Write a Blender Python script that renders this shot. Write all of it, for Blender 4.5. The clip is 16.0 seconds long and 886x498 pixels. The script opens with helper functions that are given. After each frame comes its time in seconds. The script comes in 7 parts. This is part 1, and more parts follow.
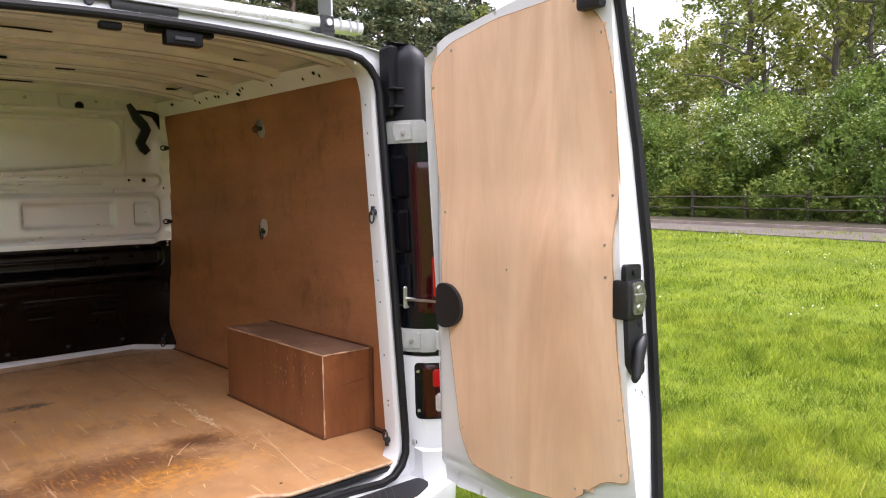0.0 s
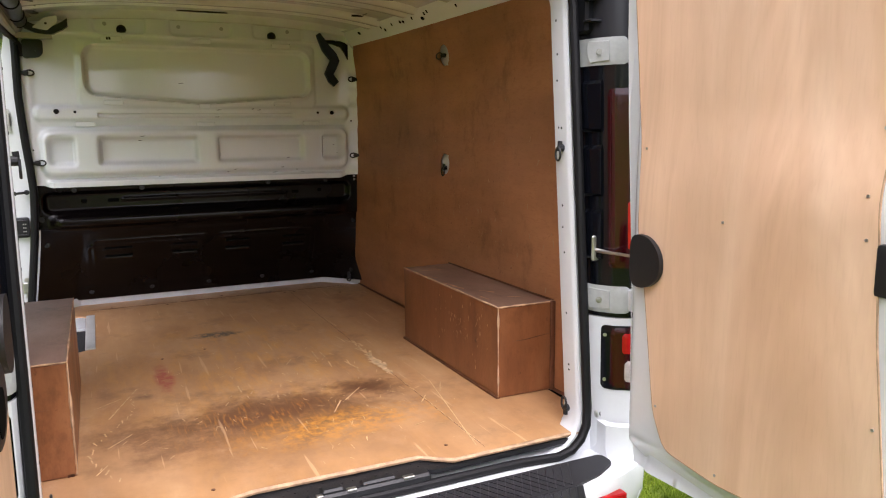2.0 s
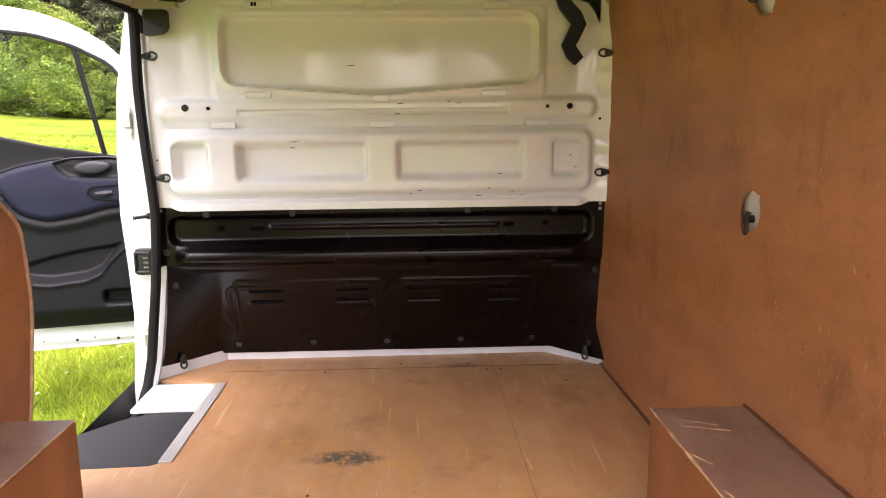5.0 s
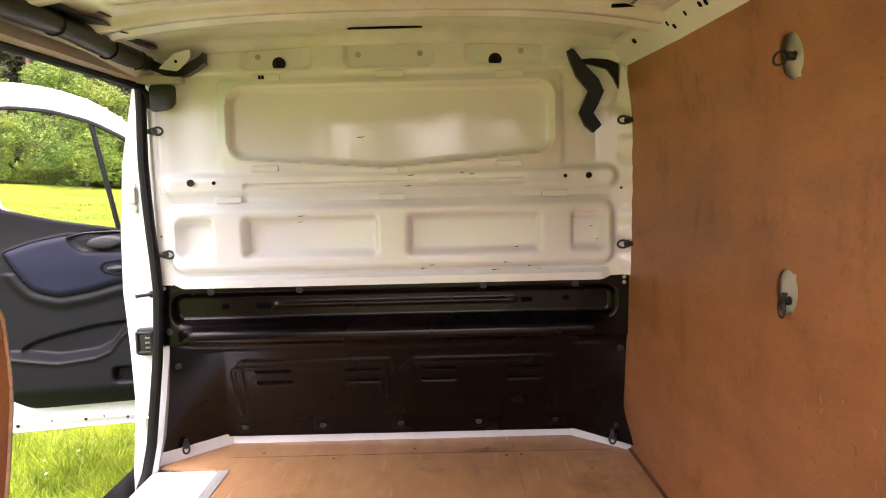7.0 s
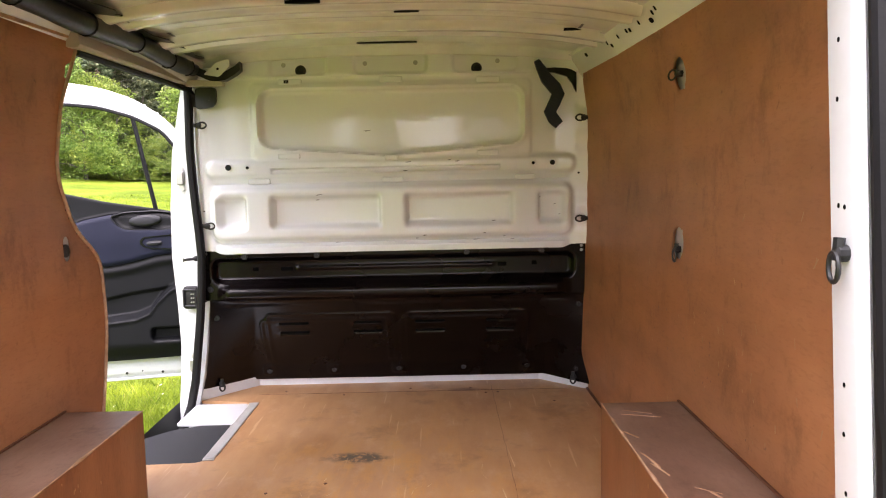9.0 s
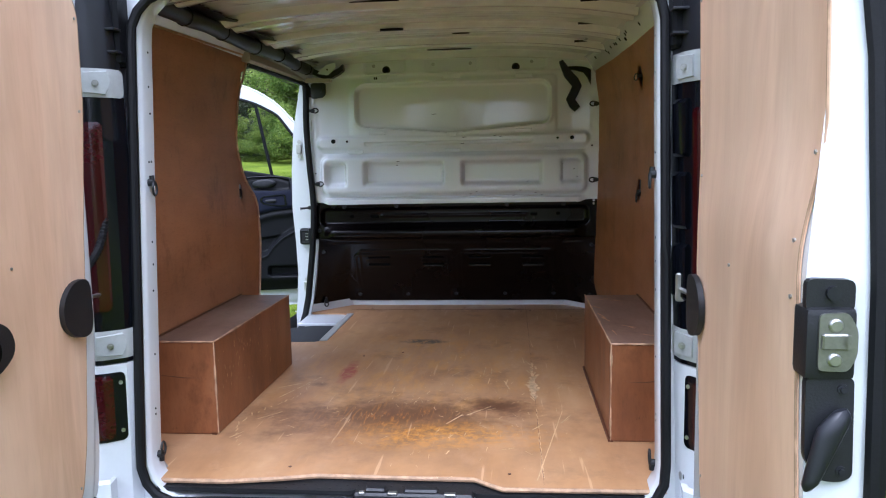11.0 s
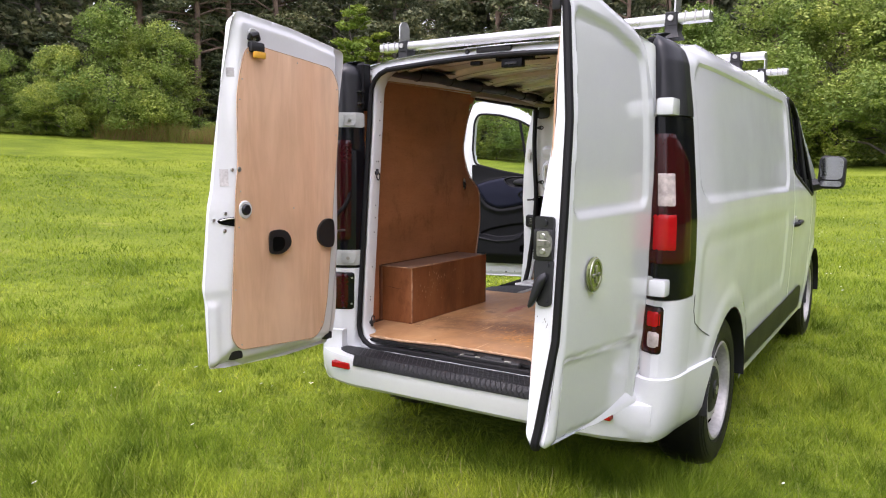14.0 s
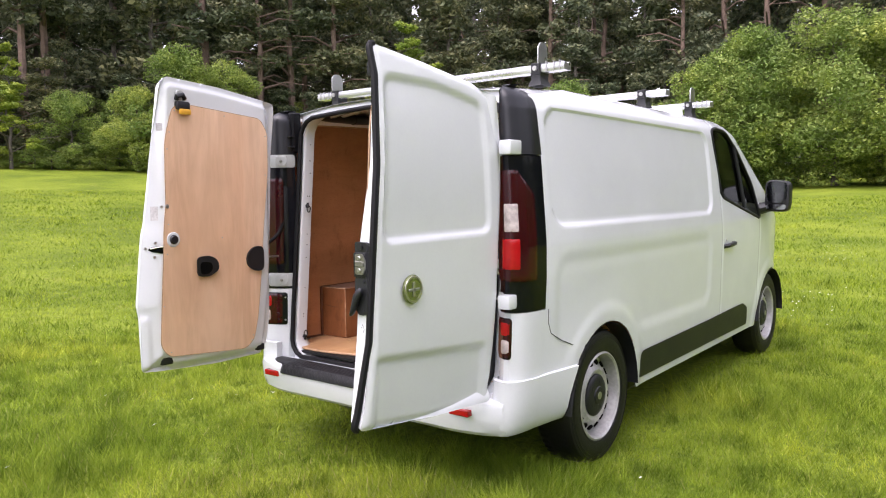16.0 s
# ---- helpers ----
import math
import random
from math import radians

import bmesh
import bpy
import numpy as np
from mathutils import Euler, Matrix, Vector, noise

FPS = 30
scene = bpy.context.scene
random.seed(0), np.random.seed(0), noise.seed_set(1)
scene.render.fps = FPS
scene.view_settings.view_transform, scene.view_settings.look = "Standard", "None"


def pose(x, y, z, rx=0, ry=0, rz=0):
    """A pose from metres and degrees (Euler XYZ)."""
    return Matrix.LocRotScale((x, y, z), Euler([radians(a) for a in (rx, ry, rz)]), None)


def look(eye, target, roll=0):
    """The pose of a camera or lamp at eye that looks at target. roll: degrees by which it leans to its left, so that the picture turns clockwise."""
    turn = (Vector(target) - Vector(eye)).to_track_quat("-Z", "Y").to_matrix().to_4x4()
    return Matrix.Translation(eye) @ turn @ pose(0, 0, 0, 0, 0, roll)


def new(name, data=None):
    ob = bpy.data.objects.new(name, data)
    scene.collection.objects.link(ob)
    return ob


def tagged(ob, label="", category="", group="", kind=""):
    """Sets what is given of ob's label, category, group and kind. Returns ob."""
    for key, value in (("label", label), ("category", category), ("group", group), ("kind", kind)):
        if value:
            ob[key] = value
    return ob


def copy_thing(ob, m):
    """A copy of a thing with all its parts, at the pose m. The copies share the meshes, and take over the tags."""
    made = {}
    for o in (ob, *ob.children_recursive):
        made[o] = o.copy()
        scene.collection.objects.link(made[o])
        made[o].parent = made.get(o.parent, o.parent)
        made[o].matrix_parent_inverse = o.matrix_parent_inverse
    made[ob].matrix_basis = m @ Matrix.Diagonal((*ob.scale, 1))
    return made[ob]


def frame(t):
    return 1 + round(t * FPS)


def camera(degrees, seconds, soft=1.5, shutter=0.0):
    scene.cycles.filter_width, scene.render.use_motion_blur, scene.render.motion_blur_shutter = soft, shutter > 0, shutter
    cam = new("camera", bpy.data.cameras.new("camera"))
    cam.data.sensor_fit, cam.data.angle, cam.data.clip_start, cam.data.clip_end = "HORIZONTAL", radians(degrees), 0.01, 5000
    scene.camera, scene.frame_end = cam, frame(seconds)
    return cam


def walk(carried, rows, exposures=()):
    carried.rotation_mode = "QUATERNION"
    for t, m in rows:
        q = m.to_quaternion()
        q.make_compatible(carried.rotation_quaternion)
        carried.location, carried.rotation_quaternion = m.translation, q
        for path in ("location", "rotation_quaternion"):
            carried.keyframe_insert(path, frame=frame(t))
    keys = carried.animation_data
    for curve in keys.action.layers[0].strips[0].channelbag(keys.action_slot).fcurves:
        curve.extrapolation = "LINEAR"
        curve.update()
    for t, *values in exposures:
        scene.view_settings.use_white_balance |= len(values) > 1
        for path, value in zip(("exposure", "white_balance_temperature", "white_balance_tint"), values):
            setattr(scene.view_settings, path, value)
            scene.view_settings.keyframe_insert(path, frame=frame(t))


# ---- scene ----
cam = camera(62.0, 16.0, soft=1.1)
PATH = [
    (0, (-0.696, -1.774, 1.382), (0.599, -0.258, 1.225), -0.9),
    (0.5, (-0.708, -1.781, 1.378), (0.549, -0.238, 1.179), -1.0),
    (1, (-0.681, -1.773, 1.375), (0.478, -0.162, 1.131), -1.1),
    (1.5, (-0.6, -1.729, 1.372), (0.413, -0.029, 1.081), -1.0),
    (2, (-0.497, -1.55, 1.371), (0.343, 0.237, 1.051), -0.6),
    (2.5, (-0.405, -1.327, 1.401), (0.256, 0.529, 1.056), -0.1),
    (3, (-0.287, -1.137, 1.405), (0.212, 0.765, 1.039), 0.3),
    (3.5, (-0.141, -0.918, 1.411), (0.217, 1.013, 1.032), 0.4),
    (4, (-0.093, -0.658, 1.413), (0.149, 1.285, 1.004), 0.0),
    (4.5, (-0.025, -0.48, 1.41), (0.155, 1.462, 0.971), -0.5),
    (5, (0.109, -0.296, 1.432), (0.185, 1.671, 1.078), -0.6),
    (5.2, (0.135, -0.253, 1.444), (0.181, 1.722, 1.133), -0.6),
    (7.3, (0.182, -0.166, 1.453), (0.175, 1.826, 1.271), -1.4),
    (7.5, (0.193, -0.179, 1.45), (0.187, 1.813, 1.267), -1.4),
    (8, (0.219, -0.254, 1.447), (0.22, 1.737, 1.259), -1.5),
    (8.5, (0.205, -0.472, 1.43), (0.206, 1.518, 1.24), -1.2),
    (8.7, (0.193, -0.567, 1.425), (0.197, 1.424, 1.232), -1.2),
    (10.8, (0.259, -1.615, 1.372), (0.121, 0.366, 1.134), -1.3),
    (11, (0.308, -1.729, 1.367), (0.125, 0.248, 1.123), -1.1),
    (11.5, (0.394, -2.015, 1.372), (0.076, -0.055, 1.133), -0.8),
    (12, (0.499, -2.265, 1.374), (0.003, -0.342, 1.14), -0.4),
    (12.5, (0.722, -2.442, 1.341), (0.044, -0.575, 1.11), -0.1),
    (13, (0.982, -2.582, 1.355), (0.135, -0.786, 1.122), 0.3),
    (13.5, (1.259, -2.699, 1.355), (0.276, -0.974, 1.122), 0.4),
    (14, (1.583, -2.696, 1.348), (0.506, -1.026, 1.127), 0.3),
    (14.5, (1.833, -2.725, 1.372), (0.702, -1.088, 1.169), 0.0),
    (15, (2.042, -2.774, 1.381), (0.879, -1.158, 1.195), -0.3),
    (15.5, (2.241, -2.749, 1.384), (1.051, -1.151, 1.218), -0.6),
    (16, (2.503, -2.644, 1.375), (1.276, -1.072, 1.226), -0.8),
]
EXPOSURES = [(0, 1.79, 6380, 23), (1.5, 1.78, 6450, 22), (2.5, 1.96, 6350, 21), (3.5, 2.54, 6500, 22), (5, 2.90, 6830, 28), (8, 3.02, 6780, 30), (9.5, 2.46, 6300, 24), (11, 1.65, 5270, 18), (11.5, 1.50, 5900, 22), (12, 1.30, 6250, 24), (14, 1.43, 6350, 26), (16, 1.56, 6400, 27)]
walk(cam, [(t, look(eye, target, roll)) for t, eye, target, roll in PATH], EXPOSURES)


# ---- light ----
world = bpy.data.worlds.new("sky")
scene.world = world
world.use_nodes = True
wn = world.node_tree
sky = wn.nodes.new("ShaderNodeTexSky")
sky.sky_type = 'NISHITA'
sky.sun_disc = False
sky.sun_elevation = radians(66)
sky.sun_rotation = radians(180)
sky.dust_density = 3.0
sky.ozone_density = 1.0
bgn = wn.nodes["Background"]
grey = wn.nodes.new("ShaderNodeHueSaturation")
grey.inputs["Saturation"].default_value = 0.22
wn.links.new(sky.outputs[0], grey.inputs["Color"])
wn.links.new(grey.outputs[0], bgn.inputs[0])
bgn.inputs[1].default_value = 0.15
sun_data = bpy.data.lights.new("sun", 'SUN')
sun_data.energy = 0.7
sun_data.angle = radians(60)
sun_data.color = (1.0, 0.985, 0.96)
sun = new("sun", sun_data)
SUN_AZ, SUN_EL = radians(180), radians(66)
sun.matrix_world = look((0, 0, 30), (-30 * math.sin(SUN_AZ) * math.cos(SUN_EL), -30 * math.cos(SUN_AZ) * math.cos(SUN_EL), 30 - 30 * math.sin(SUN_EL)))


# ---- materials ----
def nodes_of(name):
    m = bpy.data.materials.new(name)
    m.use_nodes = True
    nt = m.node_tree
    return m, nt, nt.nodes["Principled BSDF"]


def noise_node(nt, scale, detail=4.0, stretch=(1, 1, 1), rough=0.55, bend=0.0):
    tc = nt.nodes.new("ShaderNodeTexCoord")
    mp = nt.nodes.new("ShaderNodeMapping")
    mp.inputs["Scale"].default_value = stretch
    tx = nt.nodes.new("ShaderNodeTexNoise")
    tx.inputs["Scale"].default_value = scale
    tx.inputs["Detail"].default_value = detail
    tx.inputs["Roughness"].default_value = rough
    tx.inputs["Distortion"].default_value = bend
    nt.links.new(tc.outputs["Object"], mp.inputs[0])
    nt.links.new(mp.outputs[0], tx.inputs["Vector"])
    return tx.outputs["Fac"]


def ramp_node(nt, fac, stops):
    r = nt.nodes.new("ShaderNodeValToRGB")
    while len(r.color_ramp.elements) < len(stops):
        r.color_ramp.elements.new(0.5)
    for e, (p, c) in zip(r.color_ramp.elements, stops):
        e.position = p
        e.color = (*c, 1) if len(c) == 3 else c
    nt.links.new(fac, r.inputs[0])
    return r.outputs[0]


def mix_node(nt, fac, a, b, blend='MIX'):
    mx = nt.nodes.new("ShaderNodeMix")
    mx.data_type = 'RGBA'
    mx.blend_type = blend
    for sock, v in ((mx.inputs[0], fac), (mx.inputs[6], a), (mx.inputs[7], b)):
        if isinstance(v, (int, float)):
            sock.default_value = v
        elif isinstance(v, tuple):
            sock.default_value = (*v, 1)
        else:
            nt.links.new(v, sock)
    return mx.outputs[2]


def bump_node(nt, fac, strength, dist, bsdf):
    b = nt.nodes.new("ShaderNodeBump")
    b.inputs["Strength"].default_value = strength
    b.inputs["Distance"].default_value = dist
    nt.links.new(fac, b.inputs["Height"])
    nt.links.new(b.outputs[0], bsdf.inputs["Normal"])
    return b


def simple(name, c, rough=0.5, metal=0.0, vary=0.15, scale=6.0, fine=90.0, bump=0.0, coat=0.0, stretch=(1, 1, 1), spec=0.5):
    """A surface with broad and fine variation of its colour and gloss."""
    m, nt, b = nodes_of(name)
    lo = tuple(v * (1 - vary) for v in c)
    hi = tuple(min(1, v * (1 + vary * 0.6)) for v in c)
    broad = noise_node(nt, scale, 5, stretch)
    col = ramp_node(nt, broad, [(0.3, lo), (0.7, hi)])
    f = noise_node(nt, fine, 3, stretch)
    fc = ramp_node(nt, f, [(0.35, (1 - vary * 0.5,) * 3), (0.6, (1, 1, 1))])
    nt.links.new(mix_node(nt, 1.0, col, fc, 'MULTIPLY'), b.inputs["Base Color"])
    rr = nt.nodes.new("ShaderNodeMapRange")
    rr.inputs["To Min"].default_value = max(0.02, rough - 0.08)
    rr.inputs["To Max"].default_value = min(1, rough + 0.1)
    nt.links.new(broad, rr.inputs[0])
    nt.links.new(rr.outputs[0], b.inputs["Roughness"])
    b.inputs["Metallic"].default_value = metal
    b.inputs["Coat Weight"].default_value = coat
    b.inputs["Coat Roughness"].default_value = 0.06
    b.inputs["Specular IOR Level"].default_value = spec
    if bump:
        bump_node(nt, f, bump, 0.004, b)
    return m


def math_node(nt, op, a, b=0.0, c=None):
    n = nt.nodes.new("ShaderNodeMath")
    n.operation = op
    for i, v in enumerate((a, b) if c is None else (a, b, c)):
        if isinstance(v, (int, float)):
            n.inputs[i].default_value = v
        else:
            nt.links.new(v, n.inputs[i])
    return n.outputs[0]


def ply(name, dark, mid, light, rough, grain=(1.0, 1.0, 0.08), gscale=14.0, pore=0.3, wear=0.0, figure=0.0):
    """Plywood face veneer: long figure, fine pores and patches."""
    m, nt, b = nodes_of(name)
    g = noise_node(nt, gscale, 6, grain, 0.6, 0.8 if figure else 0.0)
    col = ramp_node(nt, g, [(0.28, dark), (0.5, mid), (0.72, light)])
    pores = noise_node(nt, 160, 2, tuple(v if v < 1 else 1.0 for v in grain))
    col = mix_node(nt, pore, col, ramp_node(nt, pores, [(0.34, (0.72, 0.66, 0.62)), (0.46, (1, 1, 1))]), 'MULTIPLY')
    patch = noise_node(nt, 2.2, 3)
    col = mix_node(nt, 1.0, col, ramp_node(nt, patch, [(0.3, (0.84, 0.82, 0.8)), (0.65, (1.04, 1.03, 1.02))]), 'MULTIPLY')
    if figure:
        fg = noise_node(nt, 3.0, 4, (1.0, 1.0, 0.20), 0.6, 1.3)
        col = mix_node(nt, figure, col, ramp_node(nt, fg, [(0.30, (0.86, 0.78, 0.70)), (0.42, (1.0, 0.97, 0.94)), (0.52, (0.90, 0.85, 0.80)), (0.66, (1.06, 1.06, 1.06))]), 'MULTIPLY')
    if wear:
        smear = noise_node(nt, 6.5, 7, (1, 1, 0.7), 0.72)
        col = mix_node(nt, wear, col, ramp_node(nt, smear, [(0.31, (0.46, 0.39, 0.34)), (0.44, (0.92, 0.9, 0.88)), (0.60, (1, 1, 1)), (0.74, (1.18, 1.2, 1.22))]), 'MULTIPLY')
        spot = noise_node(nt, 30, 5, (1, 1, 0.8), 0.7)
        col = mix_node(nt, wear, col, ramp_node(nt, spot, [(0.26, (0.35, 0.28, 0.24)), (0.345, (1, 1, 1))]), 'MULTIPLY')
    nt.links.new(col, b.inputs["Base Color"])
    gl = noise_node(nt, 4.0, 5)
    rr = nt.nodes.new("ShaderNodeMapRange")
    rr.inputs["To Min"].default_value, rr.inputs["To Max"].default_value = rough - 0.12, rough + 0.12
    nt.links.new(gl, rr.inputs[0])
    nt.links.new(rr.outputs[0], b.inputs["Roughness"])
    bump_node(nt, pores, 0.12, 0.002, b)
    return m


M = {}
M["white"] = simple("white_paint", (0.68, 0.71, 0.73), 0.22, vary=0.03, scale=3, coat=0.6)
M["primer"] = simple("inner_white_paint", (0.80, 0.83, 0.85), 0.16, vary=0.015, scale=1.5, coat=1.0)
M["roofpaint"] = simple("roof_lining_paint", (0.77, 0.79, 0.77), 0.18, vary=0.12, scale=7, fine=9, bump=0.25, coat=0.5)
M["black"] = simple("black_plastic", (0.010, 0.011, 0.013), 0.48, vary=0.3, fine=300, bump=0.15)
M["gloss"] = simple("gloss_black", (0.0035, 0.0042, 0.0065), 0.14, vary=0.2, spec=0.32)
M["darkgrey"] = simple("charcoal_plastic", (0.012, 0.013, 0.017), 0.36, vary=0.2, fine=350, bump=0.05)
M["rubber"] = simple("rubber", (0.0065, 0.0068, 0.008), 0.55, vary=0.3, fine=200, bump=0.1, spec=0.25)
# black paint; its red tint stands in for the ply floor reflected in it
M["blackmetal"] = simple("black_steel_floor_tint", (0.0034, 0.0019, 0.0021), 0.26, vary=0.3, scale=3, spec=0.27)
M["steel"] = simple("zinc_steel", (0.52, 0.52, 0.50), 0.34, 0.9, vary=0.2, fine=120)
M["zinc"] = simple("dull_zinc", (0.34, 0.34, 0.31), 0.42, 0.9, vary=0.25, fine=160)
M["alu"] = simple("aluminium", (0.66, 0.67, 0.68), 0.28, 0.95, vary=0.12, fine=150)
M["ribbed_alu"] = simple("ribbed_aluminium", (0.60, 0.60, 0.58), 0.45, 0.3, vary=0.15, fine=150)
M["wheel"] = simple("silver_wheel_paint", (0.55, 0.55, 0.54), 0.36, 0.45, vary=0.3, fine=60)
M["tyre"] = simple("tyre_rubber", (0.005, 0.005, 0.0054), 0.5, vary=0.35, fine=150, bump=0.3)
M["red"] = simple("red_lens", (0.40, 0.006, 0.008), 0.14, vary=0.18, fine=40)
M["darkred"] = simple("smoked_red_lens", (0.036, 0.0020, 0.004), 0.12, vary=0.3)
M["clear"] = simple("clear_lens", (0.50, 0.44, 0.42), 0.15, vary=0.45, scale=20, fine=60)
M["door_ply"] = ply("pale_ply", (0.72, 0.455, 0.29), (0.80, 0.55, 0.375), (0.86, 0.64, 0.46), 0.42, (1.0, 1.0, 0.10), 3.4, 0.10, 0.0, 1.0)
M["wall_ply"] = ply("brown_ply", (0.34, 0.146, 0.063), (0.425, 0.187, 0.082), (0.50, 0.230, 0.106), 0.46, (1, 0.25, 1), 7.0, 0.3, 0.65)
M["box_ply"] = ply("box_ply", (0.17, 0.062, 0.024), (0.26, 0.100, 0.038), (0.33, 0.14, 0.058), 0.36, (1, 1, 0.3), 9.0, 0.3, 0.7)
M["darkwood"] = simple("dark_stained_wood", (0.13, 0.046, 0.02), 0.5, vary=0.3, scale=9)
M["hinge_paint"] = simple("hinge_primer", (0.40, 0.42, 0.41), 0.42, vary=0.12, scale=14)
M["ply_edge"] = simple("bare_ply_edge", (0.50, 0.32, 0.19), 0.7, vary=0.35, scale=30)
M["bare_wood"] = simple("fresh_torn_wood", (0.70, 0.50, 0.29), 0.65, vary=0.3, scale=40)
M["blue"] = simple("slate_blue_trim", (0.030, 0.034, 0.062), 0.55, vary=0.15, fine=400, bump=0.1)
M["mat"] = simple("step_mat", (0.016, 0.017, 0.020), 0.60, vary=0.3, fine=260, bump=0.3)
M["yellow"] = simple("yellow_plastic", (0.72, 0.38, 0.03), 0.4, vary=0.15)
M["badge"] = simple("badge_metal", (0.30, 0.34, 0.16), 0.2, 0.8, vary=0.3, fine=60)
M["paper"] = simple("printed_sticker", (0.55, 0.54, 0.54), 0.5, vary=0.4, fine=120)
# mirror colour darkened to stand for the dark trees it would reflect
M["mirror"] = simple("mirror_dimmed", (0.35, 0.37, 0.38), 0.04, 1.0, vary=0.02)
M["void"] = simple("dark_void", (0.003, 0.003, 0.003), 0.9, vary=0.1, spec=0.05)
M["trim_dark"] = simple("door_card_plastic", (0.0065, 0.007, 0.0085), 0.5, vary=0.2, fine=400, bump=0.1, spec=0.15)
M["trim_blue"] = simple("door_card_blue", (0.010, 0.012, 0.026), 0.55, vary=0.15, fine=400, bump=0.1, spec=0.15)
M["lid"] = ply("dusty_ply", (0.15, 0.082, 0.055), (0.215, 0.130, 0.092), (0.30, 0.20, 0.15), 0.42, (1, 0.3, 1), 8.0, 0.3, 0.8)
M["trunking"] = simple("trunking_tape", (0.0085, 0.0095, 0.0125), 0.40, vary=0.3, fine=60, bump=0.2)
M["header_paint"] = simple("beige_header", (0.46, 0.42, 0.36), 0.4, vary=0.1)
M["handle_grey"] = simple("grey_handle", (0.020, 0.021, 0.025), 0.5, vary=0.1, spec=0.3)
M["stitch"] = simple("pale_thread", (0.32, 0.33, 0.34), 0.6)
M["fabric"] = simple("navy_foam", (0.020, 0.030, 0.052), 0.8, vary=0.4, fine=180, bump=0.3)


def floor_ply():
    """Worn ply floor: orange varnish, grey scuffs, burnt stains and scratches."""
    m, nt, b = nodes_of("floor_ply")
    g = noise_node(nt, 7, 6, (1.0, 0.3, 1), 0.6)
    col = ramp_node(nt, g, [(0.25, (0.345, 0.168, 0.066)), (0.5, (0.475, 0.258, 0.112)), (0.75, (0.56, 0.335, 0.165))])
    grey = noise_node(nt, 2.6, 5)
    col = mix_node(nt, ramp_node(nt, grey, [(0.42, (0, 0, 0)), (0.66, (0.4, 0.4, 0.4))]), col, (0.53, 0.335, 0.195))
    tc = nt.nodes.new("ShaderNodeTexCoord")
    sep = nt.nodes.new("ShaderNodeSeparateXYZ")
    nt.links.new(tc.outputs["Object"], sep.inputs[0])
    wob = noise_node(nt, 9, 6, (1, 1, 1), 0.7)

    def blot(cx, cy, rx, ry, soft=0.5):
        dx = math_node(nt, 'DIVIDE', math_node(nt, 'SUBTRACT', sep.outputs[0], cx), rx)
        dy = math_node(nt, 'DIVIDE', math_node(nt, 'SUBTRACT', sep.outputs[1], cy), ry)
        d = math_node(nt, 'SQRT', math_node(nt, 'ADD', math_node(nt, 'MULTIPLY', dx, dx), math_node(nt, 'MULTIPLY', dy, dy)))
        d = math_node(nt, 'ADD', d, math_node(nt, 'MULTIPLY', math_node(nt, 'SUBTRACT', wob, 0.5), 1.6))
        return ramp_node(nt, d, [(max(0.0, 1 - soft), (1, 1, 1)), (1.0, (0, 0, 0))])

    yel = noise_node(nt, 17, 8, (1, 0.28, 1), 0.74)
    ymask = mix_node(nt, 1.0, ramp_node(nt, yel, [(0.46, (0, 0, 0)), (0.60, (0.55, 0.55, 0.55))]), blot(-0.02, 0.95, 0.64, 1.15, 0.7), 'MULTIPLY')
    col = mix_node(nt, ymask, col, (0.62, 0.31, 0.065))
    dust = noise_node(nt, 11, 7, (1, 0.5, 1), 0.72)
    col = mix_node(nt, ramp_node(nt, dust, [(0.54, (0, 0, 0)), (0.70, (0.4, 0.4, 0.4))]), col, (0.60, 0.40, 0.26))
    # floor colour dimmed in mottles towards the rear sill, against the strong daylight there
    sill_mottle = noise_node(nt, 6, 7, (1, 0.7, 1), 0.7)
    sill_dim = mix_node(nt, 1.0, ramp_node(nt, sill_mottle, [(0.30, (0.25, 0.25, 0.25)), (0.62, (0.85, 0.85, 0.85))]), blot(0.0, 0.32, 0.95, 0.55, 0.9), 'MULTIPLY')
    col = mix_node(nt, sill_dim, col, (0.305, 0.165, 0.080))
    smut = noise_node(nt, 4.2, 7, (1, 1, 1), 0.68)
    col = mix_node(nt, ramp_node(nt, smut, [(0.56, (0, 0, 0)), (0.68, (0.5, 0.5, 0.5))]), col, (0.21, 0.115, 0.06))
    dk = noise_node(nt, 38, 6, (1, 1, 1), 0.7)
    for cx, cy, rx, ry, k in ((-0.06, 0.54, 0.62, 0.28, 0.62), (-0.10, 0.55, 0.40, 0.22, 0.95), (-0.05, 0.60, 0.28, 0.14, 0.85), (-0.44, 0.60, 0.16, 0.10, 0.7), (0.262, 0.68, 0.15, 0.10, 1.1), (0.24, 0.66, 0.08, 0.05, 0.8), (0.26, 2.28, 0.10, 0.03, 0.8), (-0.41, 0.90, 0.05, 0.035, 0.7)):
        mk = mix_node(nt, 1.0, blot(cx, cy, rx, ry, 0.75), ramp_node(nt, dk, [(0.25, (k * 0.45,) * 3), (0.52, (min(1, k * 0.95),) * 3)]), 'MULTIPLY')
        col = mix_node(nt, mk, col, (0.135, 0.058, 0.026))
    mk = mix_node(nt, 1.0, blot(-0.09, 1.555, 0.12, 0.05, 0.5), ramp_node(nt, dk, [(0.40, (0.1,) * 3), (0.5, (0.95,) * 3)]), 'MULTIPLY')
    col = mix_node(nt, mk, col, (0.085, 0.075, 0.06))
    ob = mix_node(nt, 1.0, ramp_node(nt, dk, [(0.42, (0, 0, 0)), (0.62, (0.75, 0.75, 0.75))]), blot(0.10, 0.41, 0.40, 0.13, 0.7), 'MULTIPLY')
